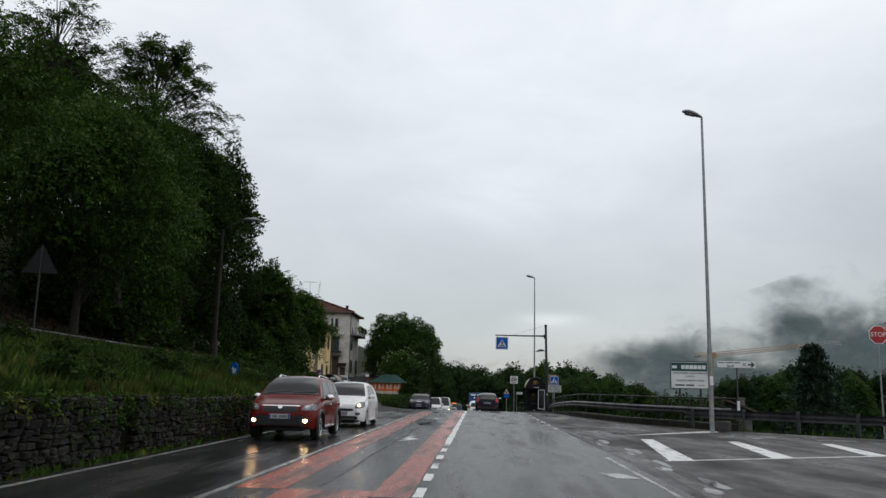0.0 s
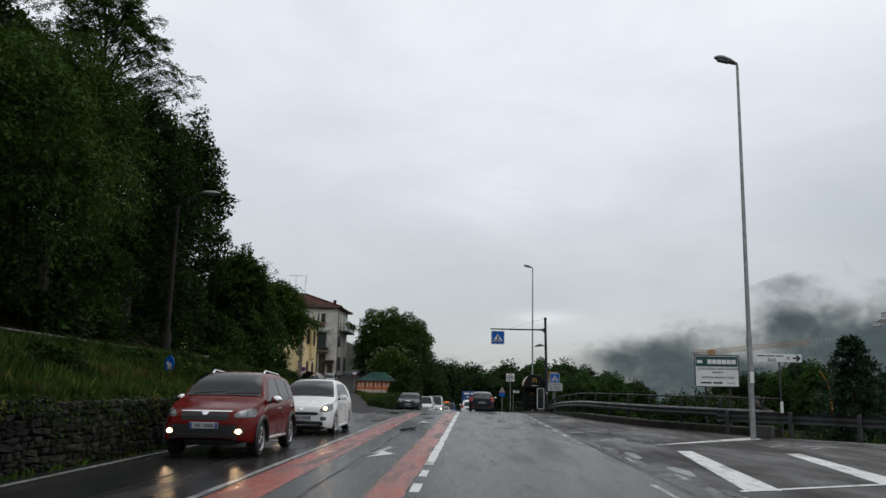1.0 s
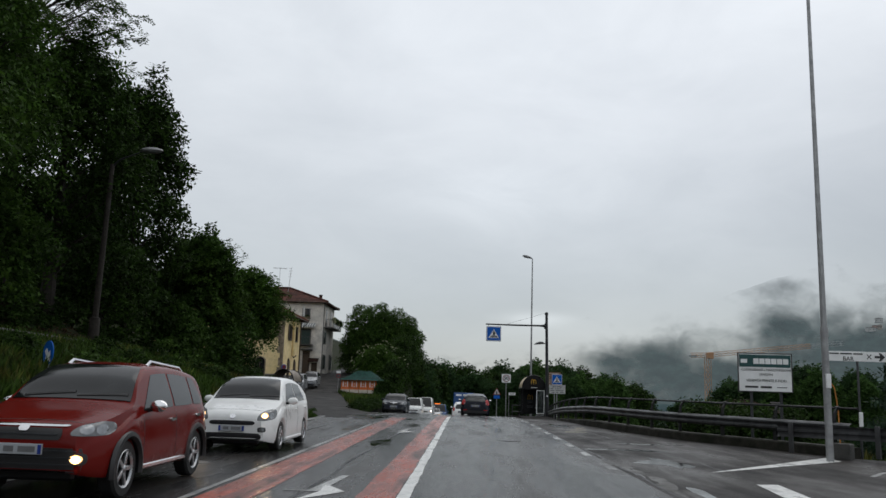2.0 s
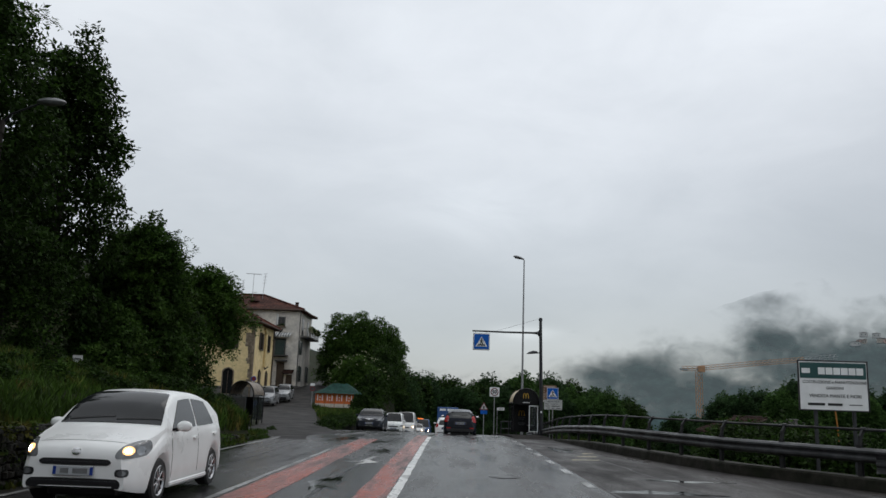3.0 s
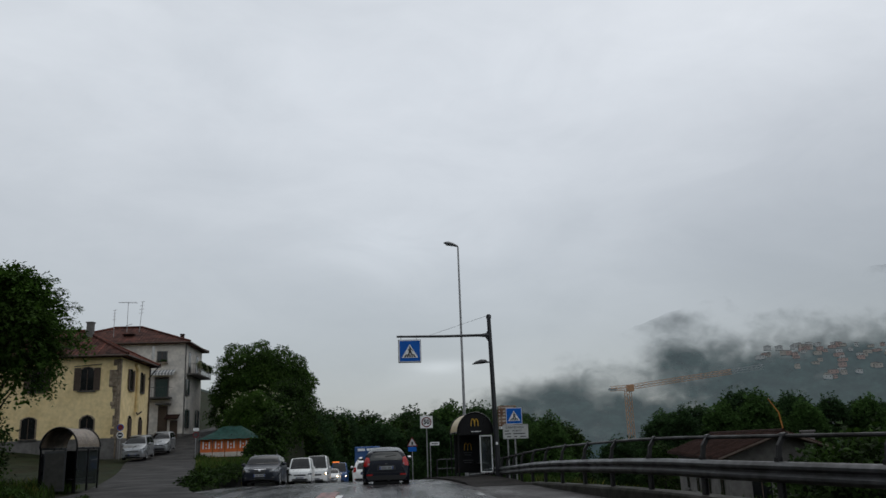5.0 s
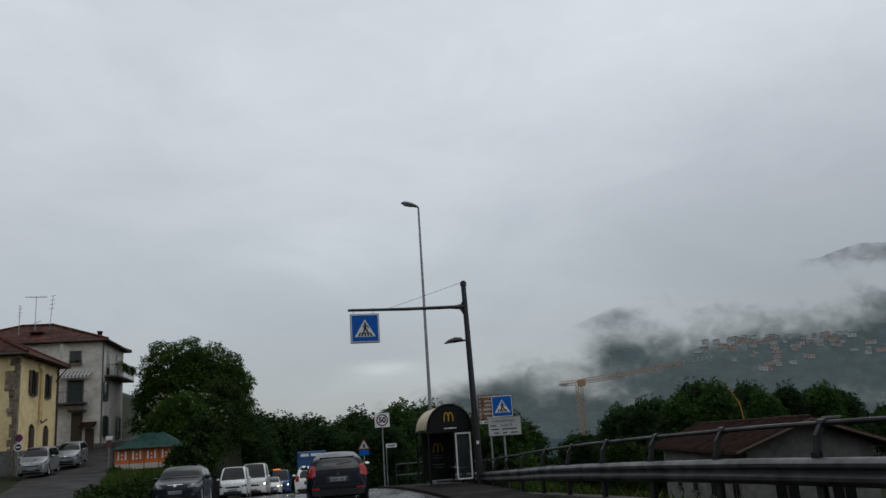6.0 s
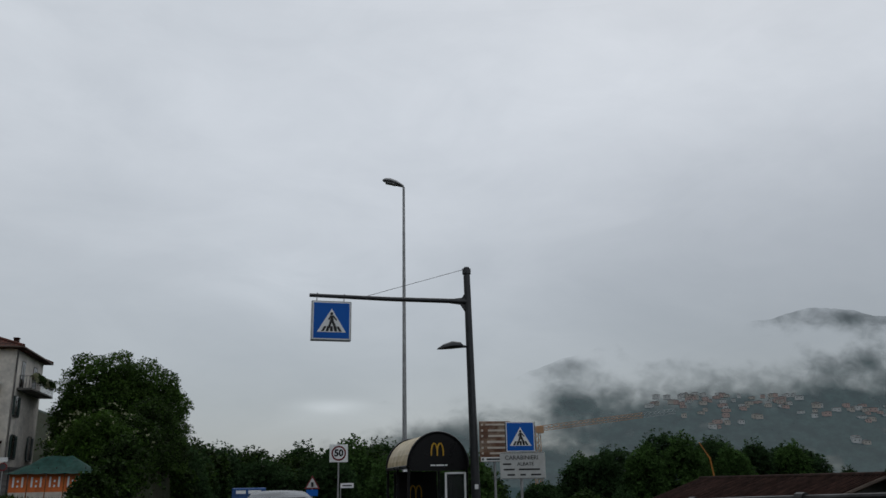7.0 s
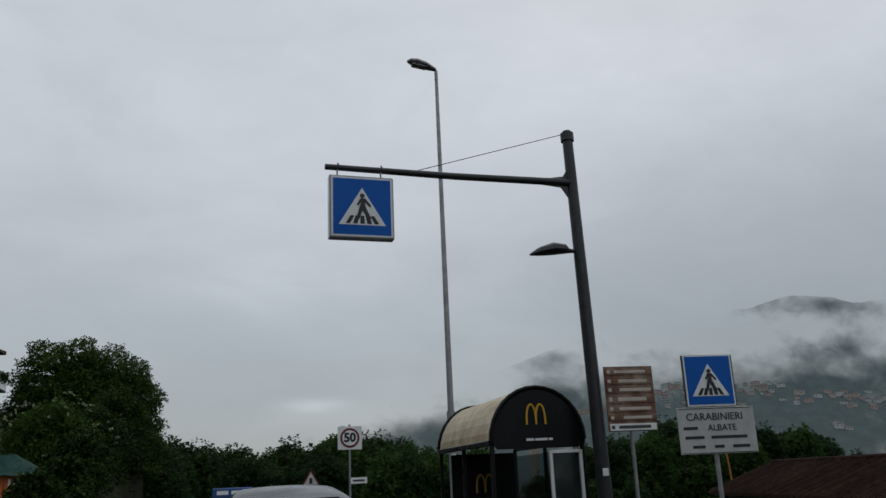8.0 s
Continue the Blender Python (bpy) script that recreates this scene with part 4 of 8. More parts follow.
# by the lane
for i, (x, y, h, rx) in enumerate(((-7.2, 88, 1.5, 1.0), (-7.2, 93, 2.2, 1.3), (-7.4, 98, 3.2, 1.8), (-7.6, 103, 4.4, 2.4), (-7.4, 110, 5.2, 2.6), (-7.2, 114.5, 3.4, 1.9), (-7.1, 118.5, 3.2, 1.9), (-7.1, 122.5, 3.2, 1.9))):
    make_tree("shrub", x, y, h, 0.05, rx, 6000, LEAF_DARK, "dark overgrown shrub beside the lane mound", 50 + i, leaf=0.22, width=0.75, corners=3, k=5, r=0.08, group="shrubs by the lane", count=7)
make_tree("broadleaf_tree", -10.8, 119, 6.7, -0.5, 5.15, 150000, LEAF_MID, "large round-headed lime tree behind the poster fence", 41, leaf=0.21, k=6, width=0.8, r=0.35, count=21, taper=0.15, lobe=1.25, shell=0.6, corners=3)
elder = make_tree("elder_shrub", -9.4, 101, 4.6, 0.2, 3.0, 9000, LEAF_FRESH, "elder shrub with flat cream flower heads", 42, leaf=0.26, k=5, r=0.12, count=9)
c, d = crown_points([(0, 0, 2.8, 3.0, 3.0, 2.3)], 130, 43, 0.99)
ob = new("blossom", leaf_mesh("blossom", c, np.tile(np.array([[0, 0, 1.0]]), (130, 1)), 8, 0.09, 0.13, 0.8, 0.0, 44, BLOSSOM))
ob.parent = elder
tagged(ob, "cream blossom heads", kind="stuff")


# ---- things on the bridge side ----
def street_lamp(x, y, z, h, reach, label, turn=0.0):
    """Tall tapered pole with a flat leaf-shaped head on a short bent neck, reaching towards -x."""
    t = thing("street_lamp", pose(x, y, z, 0, 0, turn), label, "street lamp", "tall street lamps")
    bm = bmesh.new()
    add_tube(bm, [(0, 0, -0.2), (0, 0, h * 0.24), (0, 0, h * 0.241), (0, 0, h * 0.55), (0, 0, h - 0.02)], [0.088, 0.084, 0.073, 0.060, 0.042], 12)
    pole = part("pole", bm, GALVANISED, t, "tapered galvanised steel pole", True)
    bm = bmesh.new()
    add_tube(bm, [(0, 0, h * 0.232), (0, 0, h * 0.25)], 0.095, 12)
    part("collar", bm, GALVANISED, pole, "", True)
    bm = bmesh.new()
    add_box(bm, (0, -0.085, 1.75), (0.12, 0.05, 0.34), 0.01)
    part("fuse_box", bm, SIGN_WHITE, pole, "small white fuse box")
    bm = bmesh.new()
    rings = []
    for f, w, up, th in ((0.0, 0.05, 0.0, 0.05), (0.12, 0.085, 0.03, 0.07), (0.35, 0.15, 0.09, 0.10), (0.65, 0.17, 0.15, 0.11), (0.88, 0.12, 0.18, 0.08), (1.0, 0.04, 0.185, 0.03)):
        c = Vector((-reach * f, 0, h + up))
        rings.append([bm.verts.new(c + Vector((0, w * math.cos(a), th * (0.55 if math.sin(a) > 0 else 0.35) * math.sin(a) * 2))) for a in np.linspace(0, 2 * math.pi, 13)[:-1]])
    skin(bm, rings)
    head = part("lamp_head", bm, LAMP_GREY, t, "grey leaf-shaped lamp head", True)
    bm = bmesh.new()
    add_box(bm, (-reach * 0.6, 0, h + 0.07), (reach * 0.5, 0.22, 0.03), 0.01, Matrix.Rotation(0.17, 4, "Y"))
    part("lens", bm, LAMP_LENS, head)
    return t


street_lamp(8.94, 29.53, 0.2, 12.0, 0.78, "tall galvanised street lamp behind the guard rail end", 8)
street_lamp(5.155, 70.42, -0.05, 11.55, 0.75, "tall galvanised street lamp behind the bus shelter")


def figure_plate(parent, w, m, y_off, holder):
    """Blue square with a white triangle, dark bars and a plain dark walking mark."""
    def flat(name, pts, mat, lift):
        bm = bmesh.new()
        add_prism(bm, [Vector((x * w, y_off - lift, z * w)) for x, z in pts], (0, 0.003, 0))
        ob = part(name, bm, mat, holder)
        return ob
    flat("border", [(-0.485, -0.485), (0.485, -0.485), (0.485, 0.485), (-0.485, 0.485)], SIGN_WHITE, 0.004)
    flat("field", [(-0.455, -0.455), (0.455, -0.455), (0.455, 0.455), (-0.455, 0.455)], SIGN_BLUE, 0.008)
    flat("triangle", [(-0.37, -0.30), (0.37, -0.30), (0.0, 0.31)], SIGN_WHITE, 0.012)
    for k, x in enumerate((-0.26, -0.13, 0.0, 0.13, 0.26)):
        flat("bar", [(x - 0.035 - x * 0.12, -0.28), (x + 0.035 - x * 0.12, -0.28), (x + 0.03 - x * 0.4, -0.15), (x - 0.03 - x * 0.4, -0.15)], SIGN_BLACK, 0.016)
    flat("mark", [(-0.10, -0.2), (-0.05, -0.21), (0.0, -0.06), (0.09, -0.22), (0.14, -0.2), (0.05, 0.0), (0.04, 0.08), (0.12, -0.01), (0.14, 0.02), (0.05, 0.13), (-0.03, 0.13), (-0.09, 0.03), (-0.06, 0.01), (-0.02, 0.07)], SIGN_BLACK, 0.020)
    bm = bmesh.new()
    bmesh.ops.create_cone(bm, cap_ends=True, segments=14, radius1=0.038 * w, radius2=0.038 * w, depth=0.004, matrix=Matrix.Translation((0.0, y_off - 0.020, 0.175 * w)) @ pose(0, 0, 0, 90))
    part("dot", bm, SIGN_BLACK, holder)


def gantry():
    t = thing("crossing_gantry", pose(5.59, 63.59, 0.0), "dark steel cantilever gantry carrying a blue crossing sign", "sign gantry")
    bm = bmesh.new()
    add_tube(bm, [(0.115, 0, -0.2), (0.098, 0, 1.0), (0.041, 0, 4.3), (0, 0, 6.72)], [0.115, 0.11, 0.095, 0.085], 14)
    pole = part("pole", bm, DARK_STEEL, t, "dark tapered steel pole", True)
    bm = bmesh.new()
    add_tube(bm, [(0, 0, 6.62), (0, 0, 6.76)], 0.11, 14)
    add_tube(bm, [(0, 0, 6.76), (0, 0, 6.80)], 0.07, 10)
    part("cap", bm, DARK_STEEL, pole, "", True)
    bm = bmesh.new()
    add_box(bm, (0.086, -0.115, 1.35), (0.09, 0.02, 0.11), 0.004)
    part("tag", bm, SIGN_WHITE, pole)
    bm = bmesh.new()
    add_tube(bm, [(-0.03, 0, 5.89), (-0.5, 0, 5.90), (-2.0, -0.08, 5.88), (-4.0, -0.2, 5.89)], [0.075, 0.06, 0.055, 0.045], 12)
    arm = part("arm", bm, DARK_STEEL, t, "long horizontal steel arm", True)
    bm = bmesh.new()
    add_prism(bm, [Vector(p) for p in ((-0.04, -0.02, 6.15), (-0.14, -0.02, 5.99), (-0.55, -0.02, 5.93), (-0.55, -0.02, 5.85), (-0.18, -0.02, 5.81), (-0.03, -0.02, 5.58))], (0, 0.04, 0))
    part("gusset", bm, DARK_STEEL, arm)
    bm = bmesh.new()
    add_tube(bm, [(-0.08, 0, 6.74), (-2.6, -0.1, 5.93)], 0.006, 6)
    part("stay_wire", bm, DARK_STEEL, arm, "thin steel stay wire")
    bm = bmesh.new()
    rings = []
    for f, w, th, up in ((0, 0.035, 0.035, 0), (0.13, 0.05, 0.05, 0.0), (0.22, 0.11, 0.10, 0.02), (0.5, 0.16, 0.13, 0.01), (0.8, 0.12, 0.085, -0.03), (1.0, 0.03, 0.02, -0.07)):
        c = Vector((-0.04 - 0.76 * f, 0, 4.73 + up))
        rings.append([bm.verts.new(c + Vector((0, w * math.cos(a), th * math.sin(a) * (1 if math.sin(a) > 0 else 0.5)))) for a in np.linspace(0, 2 * math.pi, 13)[:-1]])
    skin(bm, rings)
    part("lamp_head", bm, DARK_STEEL, t, "dark flat lamp head over the pavement", True)
    sign = new("sign_box")
    sign.parent = t
    sign.matrix_local = pose(-3.46, -0.22, 5.27, 0, 0, 3)
    bm = bmesh.new()
    add_box(bm, (0, 0.07, 0), (0.97, 0.15, 0.97), 0.012)
    part("case", bm, LAMP_LENS, sign, "grey metal sign case")
    figure_plate(t, 0.95, None, -0.012, sign)
    for x in (-0.36, 0.30):
        bm = bmesh.new()
        add_tube(bm, [(x, 0.03, 0.47), (x, 0.03, 0.56), (x + 0.03, 0.03, 0.65), (x, 0.0, 0.67)], 0.012, 6)
        part("hook", bm, GALVANISED, sign)
    return t


gantry()


def square_crossing_sign():
    t = thing("crossing_sign", pose(6.02, 61.0, -0.05, 0, 0, -6), "blue square crossing sign over a white direction plate", "road sign")
    bm = bmesh.new()
    add_tube(bm, [(0, 0.05, -0.4), (0, 0.05, 2.7)], 0.03, 8)
    part("pole", bm, GALVANISED, t, "galvanised pole", True)
    sign = new("sign_plate")
    sign.parent = t
    sign.matrix_local = pose(0, 0, 2.43)
    bm = bmesh.new()
    add_box(bm, (0, 0.008, 0), (0.66, 0.02, 0.62), 0.004)
    part("plate", bm, SIGN_BACK, sign)
    figure_plate(t, 0.64, None, -0.002, sign)
    low = new("direction_plate")
    low.parent = t
    low.matrix_local = pose(0.03, 0, 1.83)
    bm = bmesh.new()
    add_box(bm, (0, 0.008, 0), (0.98, 0.02, 0.55), 0.004)
    part("plate", bm, SIGN_DULL, low, "white plate with black lettering")
    for pts in ((0, 0.262, 0.94, 0.008), (0, -0.262, 0.94, 0.008)):
        bm = bmesh.new()
        add_box(bm, (pts[0], -0.004, pts[1]), (pts[2], 0.004, pts[3]))
        part("edge_line", bm, SIGN_BLACK, low)
    writing("CARABINIERI", 0.125, SIGN_BLACK, low, pose(-0.02, -0.005, 0.16))
    writing("ALBATE", 0.105, SIGN_BLACK, low, pose(0.06, -0.005, 0.03))
    for x, z, w in ((-0.34, 0.03, 0.18), (-0.3, -0.08, 0.24), (0.14, -0.08, 0.46), (-0.26, -0.19, 0.16), (0.0, -0.19, 0.12), (0.28, -0.19, 0.22)):
        bm = bmesh.new()
        add_box(bm, (x, -0.003, z), (w, 0.004, 0.035))
        part("text_bar", bm, SIGN_BLACK, low)
    return t


square_crossing_sign()


def route_board():
    t = thing("direction_board", pose(6.15, 63.4, -0.2, 0, 0, -4), "weathered brown board of stacked direction strips", "direction board")
    for x in (-0.02,):
        bm = bmesh.new()
        add_tube(bm, [(x, 0.04, -0.8), (x, 0.04, 3.0)], 0.03, 8)
        part("pole", bm, GALVANISED, t, "thin greenish pole", True)
    bm = bmesh.new()
    add_box(bm, (0, 0, 2.60), (0.77, 0.03, 0.96), 0.004)
    part("panel", bm, SIGN_BROWN, t)
    for k, (z, h) in enumerate(((3.0, 0.09), (2.86, 0.10), (2.73, 0.10), (2.59, 0.12), (2.45, 0.10), (2.32, 0.09), (2.18, 0.10))):
        bm = bmesh.new()
        add_box(bm, (0, -0.022, z), (0.73, 0.012, h), 0.002)
        strip_ob = part("strip", bm, SIGN_WHITE if k == 6 else SIGN_BROWN, t)
        bm = bmesh.new()
        add_box(bm, (0.02 + 0.03 * (k % 3), -0.030, z), (0.5 - 0.05 * (k % 2), 0.003, h * 0.45))
        part("text_bar", bm, SIGN_BACK if k == 6 else POSTER_FOOT, strip_ob)
        bm = bmesh.new()
        add_box(bm, (-0.32, -0.030, z), (0.05, 0.003, h * 0.5))
        part("symbol_bar", bm, SIGN_BACK if k == 6 else POSTER_FOOT, strip_ob)
    return t


route_board()


def arch_emblem(holder, x, y, z, s):
    """Plain yellow double arch."""
    for dx in (-0.25, 0.25):
        bm = bmesh.new()
        add_tube(bm, [(x + (dx + 0.25 * math.cos(a)) * s, y, z + (-0.5 + 1.0 * math.sin(a) ** 0.7) * s) for a in np.linspace(0.001, math.pi - 0.001, 13)], 0.06 * s, 6)
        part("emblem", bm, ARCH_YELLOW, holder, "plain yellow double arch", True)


def bus_shelter(m, w, depth, h, rise, roof_mat, label, dressed):
    """Barrel-roofed shelter; the open arch end looks towards -y, the barrel runs along y."""
    t = thing("bus_shelter", m, label, "bus shelter", "bus shelters")
    sp = h - rise
    arc = [(w / 2 * math.cos(a), sp + rise * math.sin(a)) for a in np.linspace(0, math.pi, 17)]
    for x in (-w / 2, w / 2):
        for y in (0.03, depth * 0.5, depth - 0.03):
            bm = bmesh.new()
            add_box(bm, (x * 0.985, y, sp / 2), (0.06, 0.06, sp), 0.006)
            part("post", bm, BLACK_METAL, t)
    ribs = 26
    bm = bmesh.new()
    rings = []
    for k in range(ribs * 2 + 1):
        y = depth * k / (ribs * 2)
        s = 1.0 + (0.014 if k % 2 else 0.0)
        outer = [bm.verts.new((x * s, y, sp + (z - sp) * s)) for x, z in arc]
        inner = [bm.verts.new((x * (s - 0.02), y, sp + (z - sp) * (s - 0.02))) for x, z in arc[::-1]]
        rings.append(outer + inner)
    skin(bm, rings)
    part("roof", bm, roof_mat, t, "ribbed barrel roof")
    for y in (-0.03, depth + 0.03):
        bm = bmesh.new()
        add_tube(bm, [(x * 1.02, y, z + 0.015) for x, z in arc], 0.035, 8)
        part("roof_edge", bm, BLACK_METAL, t, "", True)
    for x in (-w / 2, w / 2):
        bm = bmesh.new()
        add_box(bm, (x * 1.01, depth / 2, sp), (0.07, depth, 0.08), 0.01)
        part("gutter", bm, BLACK_METAL, t)
    if dressed:
        bm = bmesh.new()
        add_prism(bm, [Vector((x * 0.98, -0.02, z)) for x, z in arc] + [Vector((-w * 0.44, -0.02, sp - 0.10)), Vector((w * 0.44, -0.02, sp - 0.10))], (0, 0.05, 0))
        gable = part("gable_panel", bm, BLACK_METAL, t, "black rounded end panel")
        arch_emblem(gable, -0.02, -0.04, sp + rise * 0.50, 0.30)
        for x, wd in ((-0.13, 0.12), (0.05, 0.2), (0.2, 0.06)):
            bm = bmesh.new()
            add_box(bm, (x, -0.03, sp + 0.03), (wd, 0.012, 0.035))
            part("text_bar", bm, SIGN_WHITE, gable)
        # dark advertising panel across the far end
        bm = bmesh.new()
        ya = depth - 0.30
        add_box(bm, (0.0, ya, sp * 0.49), (w * 0.82, 0.06, sp * 0.94), 0.01)
        ad = part("advert_panel", bm, BLACK_METAL, t, "black advertising panel across the far end")
        arch_emblem(ad, 0.0, ya - 0.06, sp * 0.66, 0.32)
        for z, wd in ((0.95, 0.4), (0.85, 0.3), (0.6, 0.46), (0.5, 0.36)):
            bm = bmesh.new()
            add_box(bm, (0.0, ya - 0.035, z * sp / 1.85), (wd, 0.01, 0.04))
            part("text_bar", bm, SIGN_BACK, ad)
        fx0, fx1 = w * 0.13, w * 0.46
        bm = bmesh.new()
        add_box(bm, ((fx0 + fx1) / 2, 0.03, sp * 0.5), (fx1 - fx0, 0.02, sp - 0.34))
        case = part("timetable_case", bm, SHELTER_GLASS, t, "dark glass timetable case")
        case.visible_shadow = False
        for p, q in (((fx0, 0.0, 0.15), (fx0, 0.0, sp - 0.14)), ((fx1, 0.0, 0.15), (fx1, 0.0, sp - 0.14)), ((fx0, 0.0, sp - 0.16), (fx1, 0.0, sp - 0.16)), ((fx0, 0.0, 0.15), (fx1, 0.0, 0.15))):
            bm = bmesh.new()
            a, b = Vector(p), Vector(q)
            add_box(bm, (a + b) / 2, [max(abs(c), 0.045) for c in (b - a)], 0.004)
            part("frame_bar", bm, SIGN_WHITE, t, "pale aluminium frame bar")
    for x in (w / 2,):
        bm = bmesh.new()
        add_box(bm, (x * 0.97, depth / 2, sp * 0.55), (0.012, depth - 0.2, sp * 0.75))
        pane = part("pane", bm, SHELTER_GLASS, t, "dusty glass pane")
        pane.visible_shadow = False
    bm = bmesh.new()
    add_box(bm, (w * 0.32, depth / 2, 0.46), (0.34, depth * 0.75, 0.04), 0.01)
    for y in (depth * 0.2, depth * 0.8):
        add_box(bm, (w * 0.32, y, 0.22), (0.05, 0.05, 0.46))
    part("bench", bm, BLACK_METAL, t, "dark slatted bench")
    if not dressed:
        for x in (-w / 2,):
            bm = bmesh.new()
            add_box(bm, (x * 0.97, depth / 2, sp * 0.5), (0.02, depth - 0.15, sp * 0.8))
            part("side_panel", bm, BLACK_METAL, t)
        bm = bmesh.new()
        add_box(bm, (0, depth - 0.06, sp * 0.55), (w * 0.9, 0.02, sp * 0.8))
        part("back_panel", bm, BLACK_METAL, t)
        bm = bmesh.new()
        add_box(bm, (-w * 0.08, -0.02, sp * 0.5), (w * 0.6, 0.03, sp * 0.9), 0.004)
        part("poster_case", bm, SIGN_BACK, t, "grey poster case")
        bm = bmesh.new()
        add_box(bm, (-w * 0.08, -0.04, sp * 0.5), (w * 0.52, 0.02, sp * 0.8), 0.004)
        part("poster", bm, CONCRETE, t, "faded grey poster")
    return t


bus_shelter(pose(4.85, 64.0, 0.06), 1.47, 3.3, 2.58, 0.80, SHELTER_CREAM, "black bus shelter with a ribbed cream barrel roof", True)
bus_shelter(pose(-11.05, 61.0, 0.12, 0, 0, 0), 1.3, 2.6, 2.35, 0.75, SHELTER_BROWN, "dark bus shelter with a ribbed brown barrel roof", False)


def garden_board():
    t = thing("advertising_board", pose(9.73, 35.75, -0.3, 0, 0, -4), "white garden firm board with a dark green heading band", "advertising board")
    for x in (-0.42, 0.48):
        bm = bmesh.new()
        add_box(bm, (x, 0.06, 1.1), (0.08, 0.06, 3.4), 0.006)
        part("leg", bm, DARK_STEEL, t)
    bm = bmesh.new()
    add_box(bm, (0, 0, 2.62), (1.60, 0.04, 1.17), 0.006)
    panel = part("panel", bm, SIGN_WHITE, t, "white painted panel")
    bm = bmesh.new()
    add_box(bm, (0, -0.024, 2.98), (1.56, 0.012, 0.38), 0.002)
    band = part("heading_band", bm, SIGN_GREEN, panel, "dark green heading band")
    for x, w, h in ((-0.64, 0.20, 0.12), (-0.27, 0.16, 0.17), (-0.09, 0.16, 0.17), (0.09, 0.16, 0.17), (0.27, 0.16, 0.17), (0.45, 0.16, 0.17), (0.63, 0.16, 0.17)):
        bm = bmesh.new()
        add_box(bm, (x, -0.034, 2.97), (w, 0.004, h))
        part("name_bar", bm, SIGN_WHITE, panel)
    for text, z, s in (("COSTRUZIONE e MANUTENZIONE", 2.70, 0.101), ("GIARDINI", 2.56, 0.101), ("VENDITA PIANTE E FIORI", 2.37, 0.115)):
        writing(text, s, SIGN_BLACK, panel, pose(0.03, -0.026, z), squeeze=0.95)
    for x, w in ((-0.42, 0.4), (0.02, 0.34), (0.5, 0.3)):
        bm = bmesh.new()
        add_box(bm, (x, -0.024, 2.17), (w, 0.004, 0.06 if x < 0.4 else 0.02))
        part("number_bar", bm, SIGN_BLACK, panel)
    for x, z, sx, sz in ((0, 3.215, 1.66, 0.03), (0, 2.025, 1.66, 0.03), (-0.815, 2.62, 0.03, 1.16), (0.815, 2.62, 0.03, 1.16)):
        bm = bmesh.new()
        add_box(bm, (x, -0.01, z), (sx, 0.05, sz), 0.004)
        part("frame_bar", bm, SIGN_BLACK, t)
    return t


garden_board()


def arrow_board():
    t = thing("direction_sign", pose(10.05, 30.9, -0.2), "white direction sign with a black arrow for a bar", "direction sign")
    bm = bmesh.new()
    add_tube(bm, [(0.3, 0.04, -0.3), (0.3, 0.04, 2.95)], 0.03, 8)
    part("pole", bm, SIGN_BACK, t, "grey pole", True)
    bm = bmesh.new()
    add_box(bm, (0.28, 0, 2.83), (1.46, 0.03, 0.25), 0.004)
    panel = part("panel", bm, SIGN_WHITE, t)
    writing("BAR", 0.15, SIGN_BLACK, panel, pose(0.05, -0.018, 2.765))
    for x, w in ((-0.3, 0.24), (0.0, 0.3), (0.3, 0.24)):
        bm = bmesh.new()
        add_box(bm, (x, -0.016, 2.895), (w, 0.004, 0.035))
        part("text_bar", bm, SIGN_BLACK, panel)
    bm = bmesh.new()
    add_prism(bm, [Vector((x, -0.02, 2.83 + z)) for x, z in ((0.72, -0.03), (0.86, -0.03), (0.82, -0.1), (0.88, -0.1), (0.98, 0.0), (0.88, 0.1), (0.82, 0.1), (0.86, 0.03), (0.72, 0.03))], (0, 0.006, 0))
    part("arrow", bm, SIGN_BLACK, panel)
    for s in (-1, 1):
        bm = bmesh.new()
        add_box(bm, (0.58, -0.018, 2.83), (0.16, 0.004, 0.022), 0, Matrix.Rotation(0.8 * s, 4, "Y"))
        part("symbol_bar", bm, SIGN_BLACK, panel)
    bm = bmesh.new()
    add_box(bm, (0.3, 0.0, 1.25), (0.09, 0.05, 0.36), 0.006)
    part("reflector", bm, SIGN_WHITE, t)
    return t


arrow_board()


def stop_sign():
    t = thing("stop_sign", pose(15.85, 31.0, -0.4), "red octagonal stop sign on a grey pole", "road sign")
    bm = bmesh.new()
    add_tube(bm, [(0, 0.03, -0.6), (0, 0.03, 4.6)], 0.032, 8)
    part("pole", bm, GALVANISED, t, "", True)
    for name, r, mat, off in (("rim", 0.38, SIGN_WHITE, 0.0), ("face", 0.35, SIGN_RED, -0.006)):
        bm = bmesh.new()
        add_prism(bm, [Vector((r * math.cos(math.pi / 8 + k * math.pi / 4), off - 0.012, 4.3 + r * math.sin(math.pi / 8 + k * math.pi / 4))) for k in range(8)], (0, 0.01, 0))
        part(name, bm, mat, t)
    writing("STOP", 0.25, SIGN_WHITE, t, pose(0, -0.022, 4.3))
    return t


stop_sign()


